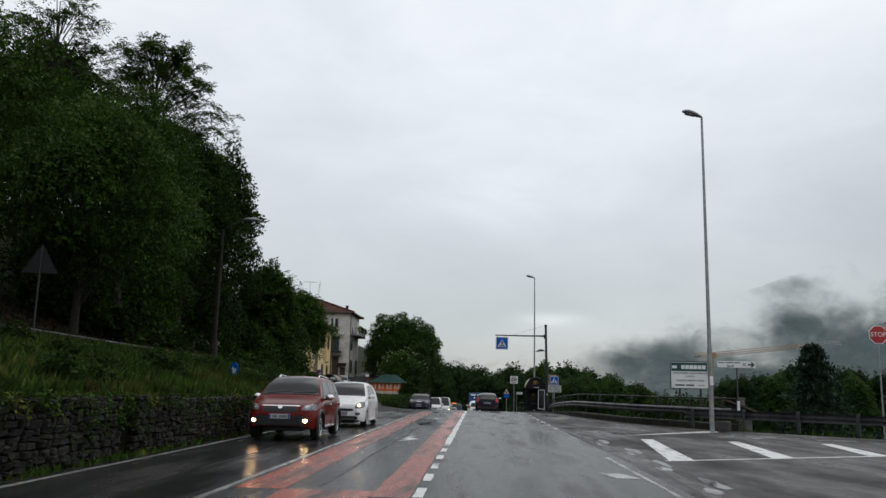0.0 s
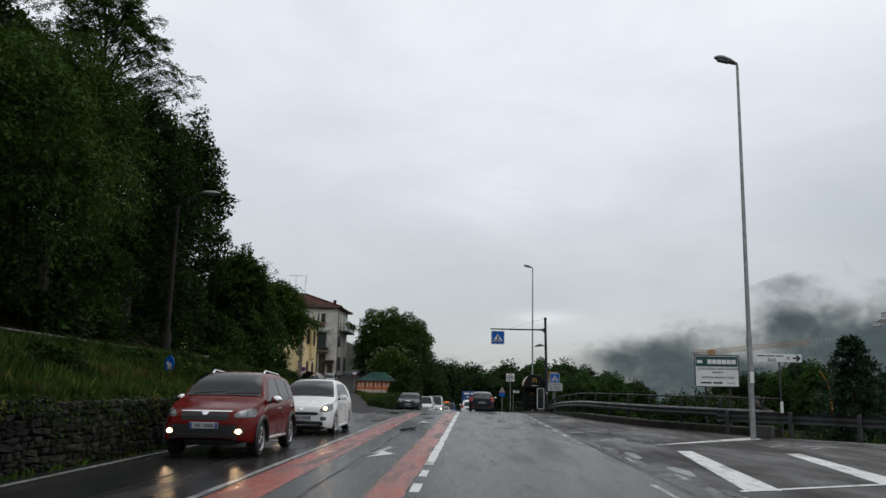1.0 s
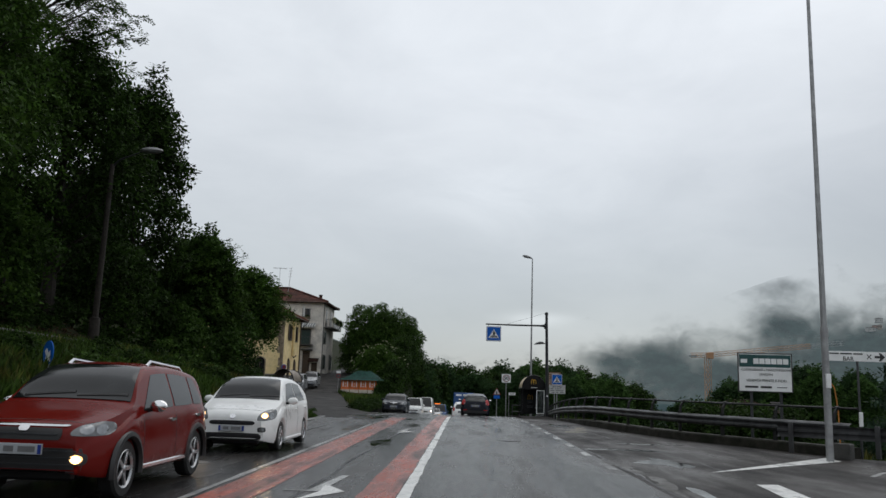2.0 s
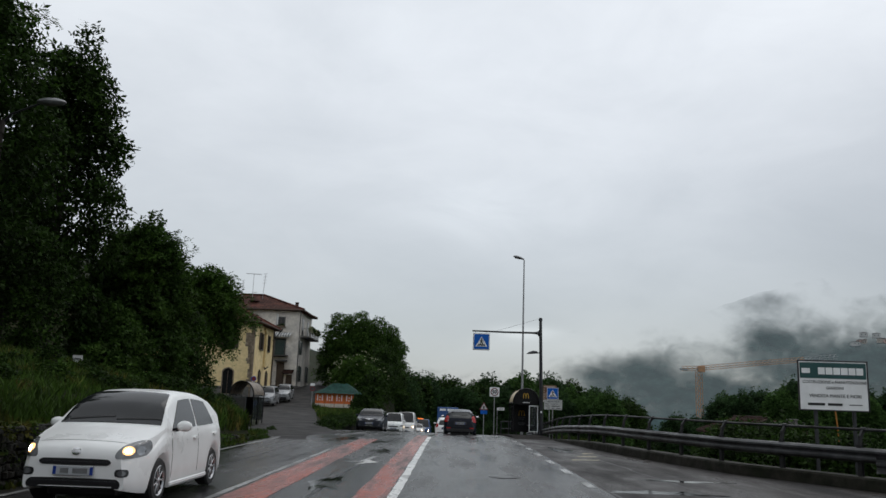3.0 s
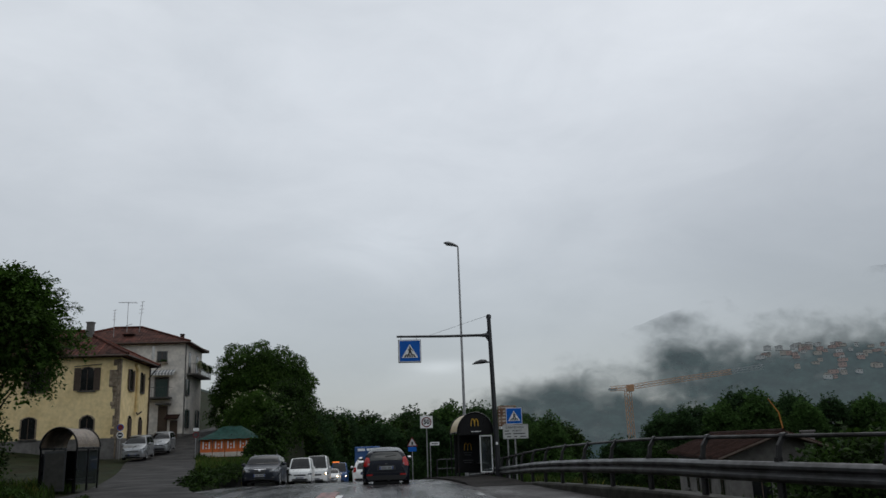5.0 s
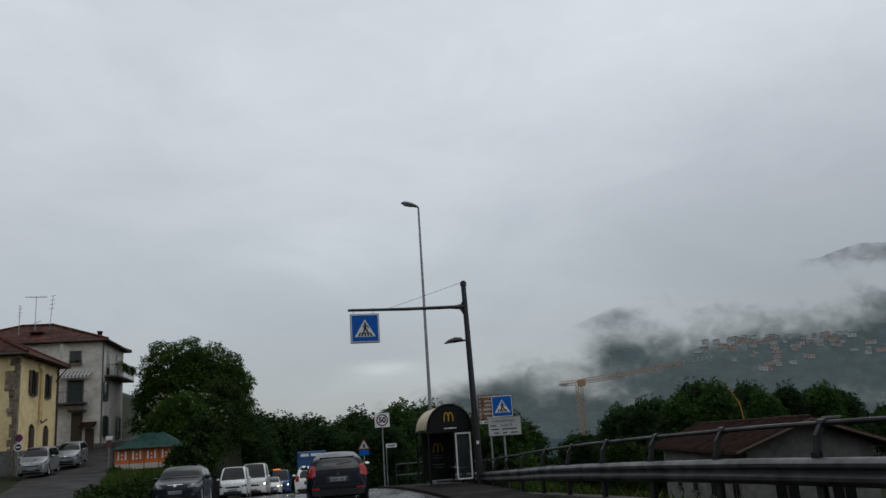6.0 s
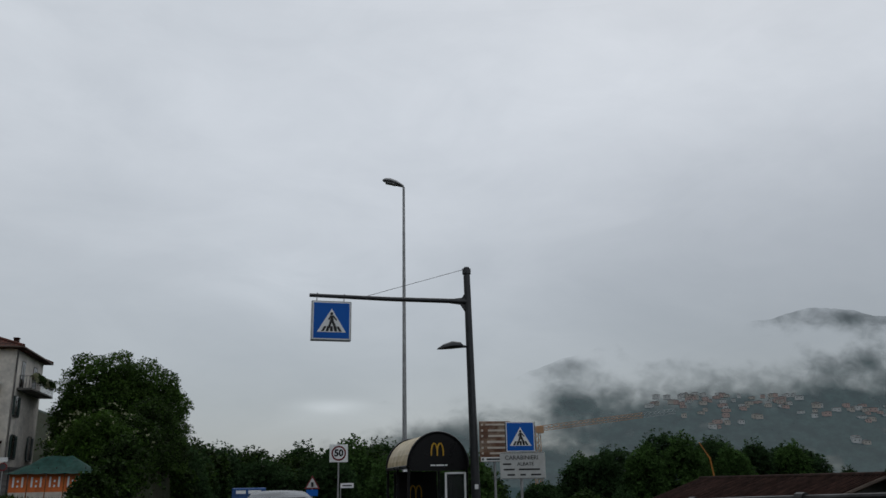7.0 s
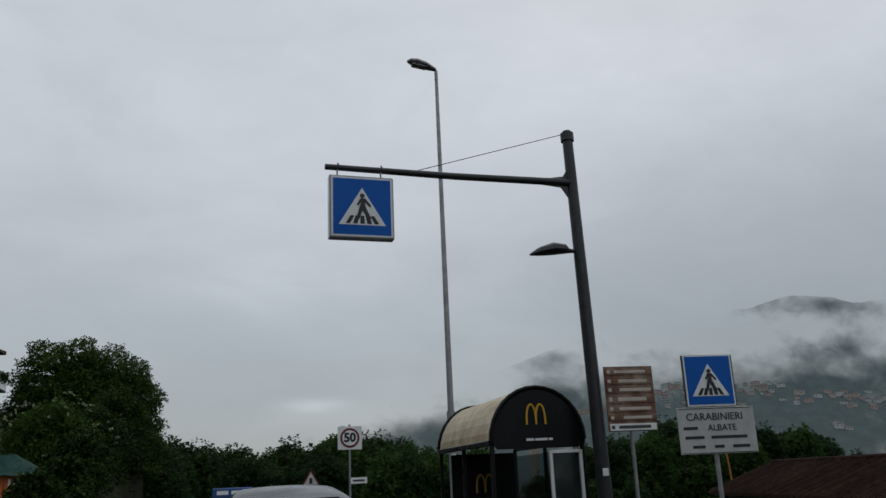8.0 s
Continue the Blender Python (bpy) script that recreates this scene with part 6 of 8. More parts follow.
for k in range(8):
    bm = bmesh.new()
    add_box(bm, (-16.62, 113.2 + k * 0.88, 9.86), (0.24, 0.7, 0.2), 0.03)
    box = part("flower_box", bm, (BRICK_EXPOSED, POSTER_FOOT, TILE_BROWN)[k % 3], balcony, "planted flower box on the rail")
    c, d = crown_points([(-16.62, 113.2 + k * 0.88, 10.0, 0.2, 0.42, 0.2 + 0.1 * (k % 2)), (-16.52, 113.2 + k * 0.88, 9.7, 0.14, 0.36, 0.25)], 110, 70 + k, 0.2)
    ob = new("flower", leaf_mesh("flower", c, d, 4, 0.09, 0.12, 0.7, 0.3, 80 + k, LEAF_DARK if k % 4 else BLOSSOM))
    ob.parent = box
    tagged(ob, "trailing balcony flowers", kind="stuff")
bm = bmesh.new()
add_tube(bm, [(-17.62, 111.85, 12.0), (-17.62, 111.85, 3.0)], 0.06, 8)
part("downpipe", bm, PLASTER_BASE, grey)
for x, y, z, h, spread, lean in ((-25.05, 113.0, 13.2, 2.4, 0.16, 0.0), (-24.2, 114.5, 13.7, 3.0, 0.95, 0.0), (-23.0, 114.5, 13.7, 3.0, 0.22, 0.24)):
    t = thing("roof_aerial", pose(x, y, z), "thin television aerial on the house roof", "aerial", "roof aerials")
    bm = bmesh.new()
    add_tube(bm, [(0, 0, -0.8), (lean, 0, h)], 0.028, 6)
    part("mast", bm, GALVANISED, t)
    if spread > 0.5:
        # long boom with short cross rods
        bm = bmesh.new()
        add_tube(bm, [(-spread, 0, h - 0.05), (spread, 0, h - 0.12)], 0.024, 5)
        boom = part("boom", bm, GALVANISED, t)
        for k in range(6):
            bm = bmesh.new()
            a = -0.85 + k * 0.32
            add_tube(bm, [(a - 0.05, -0.3, h - 0.08), (a + 0.08, 0.3, h + 0.02)], 0.016, 4)
            part("element", bm, GALVANISED, boom)
        bm = bmesh.new()
        add_tube(bm, [(-0.1, 0, 0.55), (0.5, 0, 0.7)], 0.03, 5)
        part("element", bm, GALVANISED, t)
    else:
        for k in range(4):
            bm = bmesh.new()
            f = 1 - 0.13 * k
            add_tube(bm, [(lean * f - spread, 0, h * f - 0.04), (lean * f + spread, 0, h * f + 0.04)], 0.02, 5)
            part("element", bm, GALVANISED, t)
# further roof behind the lane
back = thing("house", pose(-12.8, 150, 5.0), "distant low house with a red tile roof", "house")
bm = bmesh.new()
add_box(bm, (0, 0, 1.5), (8, 8, 3.6), 0.03)
part("wall", bm, PLASTER_GREY, back)
bm = bmesh.new()
add_prism(bm, [Vector(p) for p in ((-4.6, -4.6, 3.1), (4.6, -4.6, 3.1), (0, -4.6, 5.0))], (0, 9.2, 0))
part("roof", bm, TILE, back, "red gabled tile roof")

# poster fence under a green net
fence = thing("poster_hoarding", pose(-10.3, 92.3, 0.62), "row of orange posters on a hoarding under green netting", "hoarding")
for k in range(4):
    x = -1.36 + k * 0.9
    bm = bmesh.new()
    add_box(bm, (x, 0, 1.02), (0.86, 0.04, 1.28), 0.004)
    board = part("poster", bm, POSTER, fence, "orange poster with white numerals")
    bm = bmesh.new()
    add_box(bm, (x, -0.024, 0.56), (0.84, 0.01, 0.34))
    part("paper_foot", bm, POSTER_FOOT, board, "pale torn lower strip")
    writing("1:1", 0.72, SIGN_WHITE, board, pose(x, -0.026, 1.22), squeeze=0.85, bold=0.02)
for x in (-1.9, -0.45, 0.45, 1.9):
    bm = bmesh.new()
    add_tube(bm, [(x, 0.08, -0.4), (x, 0.08, 2.0)], 0.035, 6)
    part("post", bm, DARK_STEEL, fence)
bm = bmesh.new()
rows = []
for j in range(9):
    f = j / 8
    row = []
    for i in range(15):
        g = i / 14
        edge = min(f, 1 - f, g * 1.5, (1 - g) * 1.5) * 2
        row.append(bm.verts.new((-2.0 + 4.7 * g, -0.45 + 2.7 * f, 1.66 + 0.95 * min(edge, 1.0) - 0.10 * math.sin(math.pi * min(edge, 1)) + 0.025 * math.sin(i * 2.3 + j * 1.4))))
    rows.append(row)
for a, b in zip(rows, rows[1:]):
    for i in range(14):
        bm.faces.new((a[i], a[i + 1], b[i + 1], b[i]))
bmesh.ops.solidify(bm, geom=bm.faces[:], thickness=0.02)
part("net_roof", bm, NET_GREEN, fence, "sagging green shade net", True)
bm = bmesh.new()
add_box(bm, (2.45, 0.6, 0.5), (1.0, 0.03, 1.6), 0.01)
add_box(bm, (1.95, 1.0, 0.7), (0.03, 1.2, 1.9), 0.01)
part("net_side", bm, SHUTTER_GREEN, fence, "green shade net side")
# dark retaining wall below the posters
bm = bmesh.new()
prev = None
for y in np.arange(60, 104, 2.0):
    zt = min(lane_z(y), 0.5) - 0.06
    cur = [bm.verts.new(p) for p in ((-6.35, y, road_z(y) - 0.5), (-6.45, y, zt), (-6.9, y, zt), (-6.9, y, road_z(y) - 0.5))]
    if prev:
        for i in range(4):
            bm.faces.new((prev[i], prev[(i + 1) % 4], cur[(i + 1) % 4], cur[i]))
    else:
        bm.faces.new(cur)
    prev = cur
bm.faces.new(prev[::-1])
solid("wall_lane", bm, WALL_CORE, "dark mossy retaining wall under the poster mound", "wall", "structure")
for x, y, z, n in ((-12.3, 91.6, 0.9, 2.1), (-18.2, 93.35, 0.9, 2.35)):
    t = thing("lane_sign", pose(x, y, z), "small round prohibition sign on a pole", "road sign", "lane signs")
    bm = bmesh.new()
    add_tube(bm, [(0, 0.02, -0.3), (0, 0.02, n)], 0.025, 6)
    part("pole", bm, GALVANISED, t)
    for z, r, mat, off in ((n + 0.15, 0.25, SIGN_BLUE, 0), (n + 0.15, 0.2, SIGN_RED_SHADED, -0.008), (n - 0.42, 0.26, SIGN_WHITE, 0), (n - 0.42, 0.2, SIGN_BLACK, -0.008)) if x < -15 else ((n - 0.35, 0.22, SIGN_RED_SHADED, 0), (n - 0.35, 0.15, SIGN_BACK, -0.008)):
        bm = bmesh.new()
        bmesh.ops.create_cone(bm, cap_ends=True, segments=20, radius1=r, radius2=r, depth=0.012, matrix=Matrix.Translation((0, off, z)) @ pose(0, 0, 0, 90))
        part("disc", bm, mat, t)
    bm = bmesh.new()
    add_box(bm, (0, -0.016, n - 0.42) if x < -15 else (0, 0, n + 0.02), (0.26, 0.006, 0.08) if x < -15 else (0.4, 0.012, 0.22))
    part("plate", bm, SIGN_WHITE, t)


# ---- valley: roofs, crane, trees ----
low_house = thing("house", pose(22.25, 76.7, -6.1, 0, 0, -103.2), "long pale house below the bridge with a brown gabled roof", "house")
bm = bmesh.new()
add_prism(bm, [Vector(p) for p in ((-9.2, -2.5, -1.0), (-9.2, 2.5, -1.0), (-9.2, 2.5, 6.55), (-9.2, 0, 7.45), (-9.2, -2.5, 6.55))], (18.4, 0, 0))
# pale wall in the dark base plaster, its shade put into the colour
part("wall", bm, PLASTER_BASE, low_house, "pale plaster wall with its dimness put into the colour")
bm = bmesh.new()
add_prism(bm, [Vector(p) for p in ((-10, -3.1, 6.26), (-10, -3.1, 6.40), (-10, 0, 7.56), (-10, 3.1, 6.40), (-10, 3.1, 6.26), (-10, 0, 7.42))], (20, 0, 0))
roof = part("roof", bm, TILE_BROWN, low_house, "low gabled roof of brown tiles")
bm = bmesh.new()
for k in range(70):
    x = -9.95 + 19.9 * k / 69
    for s in (-1, 1):
        add_tube(bm, [(x, s * 3.1, 6.41), (x, 0, 7.57)], 0.035, 5, False)
tagged(part("tiling", bm, TILE_BROWN, roof, "rows of rounded clay tiles"), kind="stuff")
bm = bmesh.new()
add_tube(bm, [(-10, 0, 7.58), (10, 0, 7.58)], 0.09, 8)
part("ridge_tile", bm, TILE_BROWN, roof)
for x in (-10, 10):
    bm = bmesh.new()
    add_tube(bm, [(x, -3.1, 6.32), (x, 0, 7.48), (x, 3.1, 6.32)], 0.07, 6)
    part("verge_board", bm, WOOD_DARK, roof, "dark verge board")
chimney(low_house, 7.0, 1.9, 6.6, 0.85, 0.5)
for x in (-5.0, -1.0, 3.0, 7.0):
    window_unit(low_house, x, -2.5, 4.2, 1.0, 1.3, "y", False)
for y in (-1.1, 1.1):
    window_unit(low_house, 9.2, y, 4.2, 0.9, 1.3, "x", False)

crane = thing("tower_crane", pose(64, 228, -22), "orange-yellow tower crane on a distant building site", "crane")


def lattice(bm, p, q, w, bays, r):
    p, q = Vector(p), Vector(q)
    d = (q - p).normalized()
    a = d.orthogonal().normalized()
    b = d.cross(a)
    corner = [a * w + b * w, a * w - b * w, -a * w - b * w, -a * w + b * w]
    for c in corner:
        add_tube(bm, [p + c, q + c], r, 4)
    for k in range(bays):
        s, e = p.lerp(q, k / bays), p.lerp(q, (k + 1) / bays)
        for i in range(4):
            add_tube(bm, [s + corner[i], e + corner[(i + 1) % 4]], r * 0.7, 3)


bm = bmesh.new()
lattice(bm, (0, 0, 0), (0, 0, 34.5), 0.62, 26, 0.085)
part("mast", bm, CRANE_YELLOW, crane, "lattice mast")
bm = bmesh.new()
lattice(bm, (0, 0, 35.2), (27.0, 0, 38.4), 0.42, 22, 0.07)
part("jib", bm, CRANE_YELLOW, crane, "long lattice jib")
bm = bmesh.new()
lattice(bm, (27.0, 0, 38.4), (35.5, 0, 39.4), 0.42, 7, 0.065)
part("jib_end", bm, GALVANISED, crane, "pale outer length of the jib")
bm = bmesh.new()
lattice(bm, (0, 0, 35.2), (-4.4, 0, 35.0), 0.42, 4, 0.07)
part("counter_jib", bm, CRANE_YELLOW, crane)
bm = bmesh.new()
add_box(bm, (-3.9, 0, 34.9), (1.9, 1.0, 0.5), 0.05)
part("counterweight", bm, GALVANISED, crane)
bm = bmesh.new()
add_box(bm, (0.4, -0.8, 35.0), (1.6, 1.4, 1.6), 0.05)
part("cab", bm, CRANE_YELLOW, crane)
t = thing("bent_pole", pose(62.2, 150.0, -9.0), "dull ochre bent lamp pole in the valley", "street lamp")
bm = bmesh.new()
add_tube(bm, [(0.6, 0, -2), (0.5, 0, 8.5), (0.3, 0, 11.2), (0.0, 0, 13.2), (-1.4, 0, 15.3)], [0.13, 0.12, 0.11, 0.10, 0.07], 8)
part("pole", bm, CRANE_YELLOW, t, "dull ochre bent tube", True)


def far_tree_meshes(seed, h, rx, n, mat, leaf):
    rng = random.Random(seed)
    lobes = lobes_for(h, h * 0.10, rx, rng, 17, 0.45 + 0.1 * (seed % 3), 0.72)
    c, d = crown_points(lobes, n, seed, 0.62)
    bm = trunk_bm(h * 0.9, 0.25, rng, lobes[:4])
    return mesh_of("trunk", bm, BARK), leaf_mesh("crown", c, d, 4, 0.5, leaf, 0.75, 0.3, seed, mat, 3)


FAR = [far_tree_meshes(200 + i, 13, 3.7 + 0.5 * (i % 3), 3000, (LEAF_FAR, LEAF_DARK, LEAF_FAR, LEAF_GLADE)[i], 0.36) for i in range(4)]


def far_tree(x, y, top, base, kind, turn, wide=1.0):
    s = (top - base) / 13.0
    t = thing("broadleaf_tree", pose(x, y, base, 0, 0, turn) @ Matrix.Diagonal((s * wide, s * wide, s, 1)), "distant green broadleaf tree in the valley wood", "tree", "distant trees")
    for name, me in zip(("trunk", "crown"), FAR[kind]):
        ob = new(name, me)
        ob.parent = t


rng = random.Random(77)
for k in range(34):
    # wood beyond the crest
    x = -8 + k * 1.75 + rng.uniform(-1, 1)
    y = 150 + rng.uniform(-8, 30)
    px = (x - 0.3) / (y - 32.6)
    top = lerp_table([(-0.06, 7.4), (0.0, 6.3), (0.1, 6.7), (0.16, 6.2), (0.20, 4.4), (0.26, 2.4), (0.36, -0.5)], px) * (y - 32) / 130 + rng.uniform(-1.2, 1.0)
    far_tree(x, y, top, -10, k % 4, rng.uniform(0, 360), 1.15)
for k in range(16):
    # darker belt nearer, along the road past the crest
    x = -7.5 - 0.2 * k + rng.uniform(-1.2, 1.2) if k < 7 else 8.5 + (k - 7) * 1.6 + rng.uniform(-1, 1)
    y = 120 + rng.uniform(0, 24)
    far_tree(x, y, rng.uniform(4.5, 7.0) if k < 7 else rng.uniform(2.5, 4.5), -8, k % 3 if k < 7 else (3, 0, 3)[k % 3], rng.uniform(0, 360))
for k in range(30):
    # valley trees on the far side of the rail
    f = 34 + k * 2.3 + rng.uniform(-2, 2)
    y = 158 + rng.uniform(0, 26)
    far = (y - 43) / 95
    top = lerp_table([(32, 1.4), (38, 4.2), (42, 5.6), (46, 5.5), (49.5, 7.4), (52, 7.6), (57, 6.5), (65, 5.7), (69, 4.6), (75, 2.6), (105, 2.4)], f)
    far_tree(f * far, y, 1.4 + (top - 1.4 + rng.uniform(-1.2, 0.4)) * far, -9, (0, 2, 3)[k % 3], rng.uniform(0, 360), 1.1)
for k in range(9):
    x = 15 + k * 3.2 + rng.uniform(-1.5, 1.5)
    y = 52 + rng.uniform(-7, 8) + k * 0.8
    far_tree(x, y, rng.uniform(-2.5, -0.6), -8, k % 3, rng.uniform(0, 360), 1.2)
for k in range(8):
    far_tree(21 + k * 2.8 + rng.uniform(-1, 1), 38 + rng.uniform(-5, 12), rng.uniform(0.2, 2.2), -7.5, k % 4, rng.uniform(0, 360), 1.1)


for x, y, top in ((15.5, 57, -1.2), (30.5, 70, 0.4), (34, 66, -0.4), (38, 71, 0.2)):
    far_tree(x, y, top, -8.5, int(x) % 4, x * 40, 1.1)
for k, (x, y, top) in enumerate(((11.0, 47.6, 1.2), (10.4, 45.4, 1.3), (11.0, 43.2, 1.45), (11.2, 41.0, 1.3), (11.4, 38.6, 1.2))):
    make_tree("shrub", x, y, top - land_z(x, y), 0.1, 1.5, 9000, LEAF_DARK, "rounded dark green shrub behind the guard rail", 60 + k, leaf=0.15, width=0.75, corners=3, k=5, r=0.07, group="shrubs behind the rail", count=8, taper=0.3)


def spruce(x, y, base, top, r, seed):
    t = thing("spruce_tree", pose(x, y, base), "dark conical spruce beyond the guard rail", "tree")
    h = top - base
    bm = bmesh.new()
    add_tube(bm, [(0, 0, -0.3), (0, 0, h * 0.985)], [0.16, 0.012], 8)
    part("trunk", bm, BARK, t)
    rg = np.random.default_rng(seed)
    C, D = [], []
    for k in range(46):
        f = k / 46
        z = h * (0.08 + 0.9 * f)
        rr = r * (1 - f) ** 0.85 * (1 + 0.12 * math.sin(k * 2.1))
        for j in range(int(12 - 5 * f)):
            a = rg.uniform(0, 6.28)
            for s in np.linspace(0.15, 1, 6):
                C.append((math.cos(a) * rr * s, math.sin(a) * rr * s, z - 0.25 * rr * s * s + 0.1 * s))
                D.append((math.cos(a), math.sin(a), -0.2))
    ob = new("crown", leaf_mesh("crown", np.array(C), np.array(D), 7, 0.34, 0.24, 0.42, 0.35, seed, NEEDLE))
    ob.parent = t


spruce(17.7, 42.0, -5.5, 4.5, 3.9, 5)
spruce(24.5, 47.0, -6.0, 3.0, 2.4, 6)

# ---- hills, village, painted-in cloud and haze ----
RIDGE = [(-0.40, 0.035), (-0.13, 0.04), (0.0, 0.05), (0.10, 0.080), (0.16, 0.100), (0.21, 0.105), (0.27, 0.108), (0.325, 0.131), (0.365, 0.147), (0.405, 0.158), (0.45, 0.175), (0.51, 0.188), (0.60, 0.196), (0.68, 0.210), (0.735, 0.227), (0.80, 0.226), (0.86, 0.218), (1.1, 0.25), (1.8, 0.26)]
# height over distance below which no cloud is painted into the slope
CLEAR = (0.062, 0.118)


def hill_material():
    """Bluish dark forest with drifting cloud painted in as transparency: clear at the foot, lost higher up, with two
    tops that show again.
    """
    m = material("forest_hill_painted_cloud", (0.020, 0.034, 0.022), 0.95, spread=0.75, scale=0.06, second=(0.045, 0.062, 0.036), second_scale=0.014, spec=0.03)
    nt = m.node_tree
    link = nt.links.new

    def calc(op, a, b=None, c=None):
        n = nt.nodes.new("ShaderNodeMath")
        n.operation = op
        for k, v in enumerate((a, b, c)):
            if v is None:
                continue
            if isinstance(v, (int, float)):
                n.inputs[k].default_value = v
            else:
                link(v, n.inputs[k])
        return n.outputs[0]

    def smooth(value, lo, hi, to_lo, to_hi):
        n = nt.nodes.new("ShaderNodeMapRange")
        n.interpolation_type = "SMOOTHSTEP"
        for k, v in zip(("From Min", "From Max", "To Min", "To Max"), (lo, hi, to_lo, to_hi)):
            n.inputs[k].default_value = v
        link(value, n.inputs["Value"])
        return n.outputs[0]

    def noise_at(su, sv, seed, detail=8, rough=0.55, warp=0.6):
        co = nt.nodes.new("ShaderNodeCombineXYZ")
        link(calc("MULTIPLY", u, su), co.inputs["X"])
        link(calc("MULTIPLY", v, sv), co.inputs["Y"])
        co.inputs["Z"].default_value = seed
        n = nt.nodes.new("ShaderNodeTexNoise")
        n.inputs["Scale"].default_value, n.inputs["Detail"].default_value, n.inputs["Roughness"].default_value, n.inputs["Distortion"].default_value = 1.0, detail, rough, warp
        link(co.outputs[0], n.inputs["Vector"])
        return n.outputs["Fac"]

    tc = nt.nodes.new("ShaderNodeTexCoord")
    sp = nt.nodes.new("ShaderNodeSeparateXYZ")
    link(tc.outputs["Object"], sp.inputs[0])
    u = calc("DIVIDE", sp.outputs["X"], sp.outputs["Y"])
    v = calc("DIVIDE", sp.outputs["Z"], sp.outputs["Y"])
    wisps = noise_at(14.0, 25.0, 2.3, 9, 0.52, 0.0)

    def top(cu, cv, su, sv, size):
        a = calc("DIVIDE", calc("SUBTRACT", u, cu), su)
        b = calc("DIVIDE", calc("SUBTRACT", v, cv), sv)
        r = calc("ADD", calc("MULTIPLY", a, a), calc("MULTIPLY", b, b))
        return calc("MULTIPLY", calc("POWER", 2.718, calc("MULTIPLY", r, -1.0)), size)

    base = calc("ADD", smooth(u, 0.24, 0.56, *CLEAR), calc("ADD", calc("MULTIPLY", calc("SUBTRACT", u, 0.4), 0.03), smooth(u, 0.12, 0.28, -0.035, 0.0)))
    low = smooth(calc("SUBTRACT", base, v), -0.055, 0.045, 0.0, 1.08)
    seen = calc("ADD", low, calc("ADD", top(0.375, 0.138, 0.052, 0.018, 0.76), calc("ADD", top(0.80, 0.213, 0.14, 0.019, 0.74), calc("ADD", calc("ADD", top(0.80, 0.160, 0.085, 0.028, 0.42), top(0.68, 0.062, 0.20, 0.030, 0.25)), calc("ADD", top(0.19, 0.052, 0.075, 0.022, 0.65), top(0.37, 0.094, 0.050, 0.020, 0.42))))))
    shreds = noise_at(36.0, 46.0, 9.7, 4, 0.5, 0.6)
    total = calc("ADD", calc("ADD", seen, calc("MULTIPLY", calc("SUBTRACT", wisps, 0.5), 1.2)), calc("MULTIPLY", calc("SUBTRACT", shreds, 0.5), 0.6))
    # hill opacity: see-through where cloud and haze are painted in
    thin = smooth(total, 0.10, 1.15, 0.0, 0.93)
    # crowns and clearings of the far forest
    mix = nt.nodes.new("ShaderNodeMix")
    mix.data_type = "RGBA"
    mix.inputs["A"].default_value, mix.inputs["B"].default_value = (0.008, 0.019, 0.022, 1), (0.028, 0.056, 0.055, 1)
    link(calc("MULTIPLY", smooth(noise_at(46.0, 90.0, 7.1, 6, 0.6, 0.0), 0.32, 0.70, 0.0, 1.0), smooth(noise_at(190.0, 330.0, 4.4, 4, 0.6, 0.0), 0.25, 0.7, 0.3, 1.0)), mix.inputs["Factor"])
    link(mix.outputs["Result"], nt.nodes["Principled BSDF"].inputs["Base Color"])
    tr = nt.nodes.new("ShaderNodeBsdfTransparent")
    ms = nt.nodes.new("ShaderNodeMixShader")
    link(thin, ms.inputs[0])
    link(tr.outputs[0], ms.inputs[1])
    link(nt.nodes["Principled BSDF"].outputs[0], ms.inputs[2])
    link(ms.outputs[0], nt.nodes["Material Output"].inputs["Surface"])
    return m


HILL = hill_material()


def hill_z(x, y):
    """Slope that rises steadily from the valley floor to the ridge."""
    u = x / y
    f = max(0.0, min(1.0, (y - 320) / 1180))
    f = 0.45 * f + 0.55 * f * f
    top = lerp_table(RIDGE, u) + 0.0035 * noise.fractal(Vector((u * 34, 0.7, 0.3)), 1.0, 2.0, 4)
    return y * (-0.07 + (top + 0.07) * f)


verts, quads = [], []
hu = np.arange(-0.45, 1.75, 0.006)
hy = np.arange(320, 1501, 29.5)
for u in hu:
    for y in hy:
        verts.append((u * y, y, hill_z(u * y, y)))
for i in range(len(hu) - 1):
    for j in range(len(hy) - 1):
        a = i * len(hy) + j
        quads.append((a, a + len(hy), a + len(hy) + 1, a + 1))
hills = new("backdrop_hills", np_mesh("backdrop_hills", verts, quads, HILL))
hills.visible_shadow = False
tagged(hills, "dark forested hills with cloud and haze painted in as transparency", "hills", "", "structure")
VILLA = [material("villa_wall_" + n, c, 0.85, spread=0.1, scale=0.5) for n, c in (("white", (0.46, 0.45, 0.44)), ("cream", (0.40, 0.34, 0.29)), ("rose", (0.40, 0.26, 0.22)))]
VILLA_ROOF = material("villa_roof", (0.13, 0.095, 0.085), 0.9, spread=0.2, scale=0.6)
rng = random.Random(5)
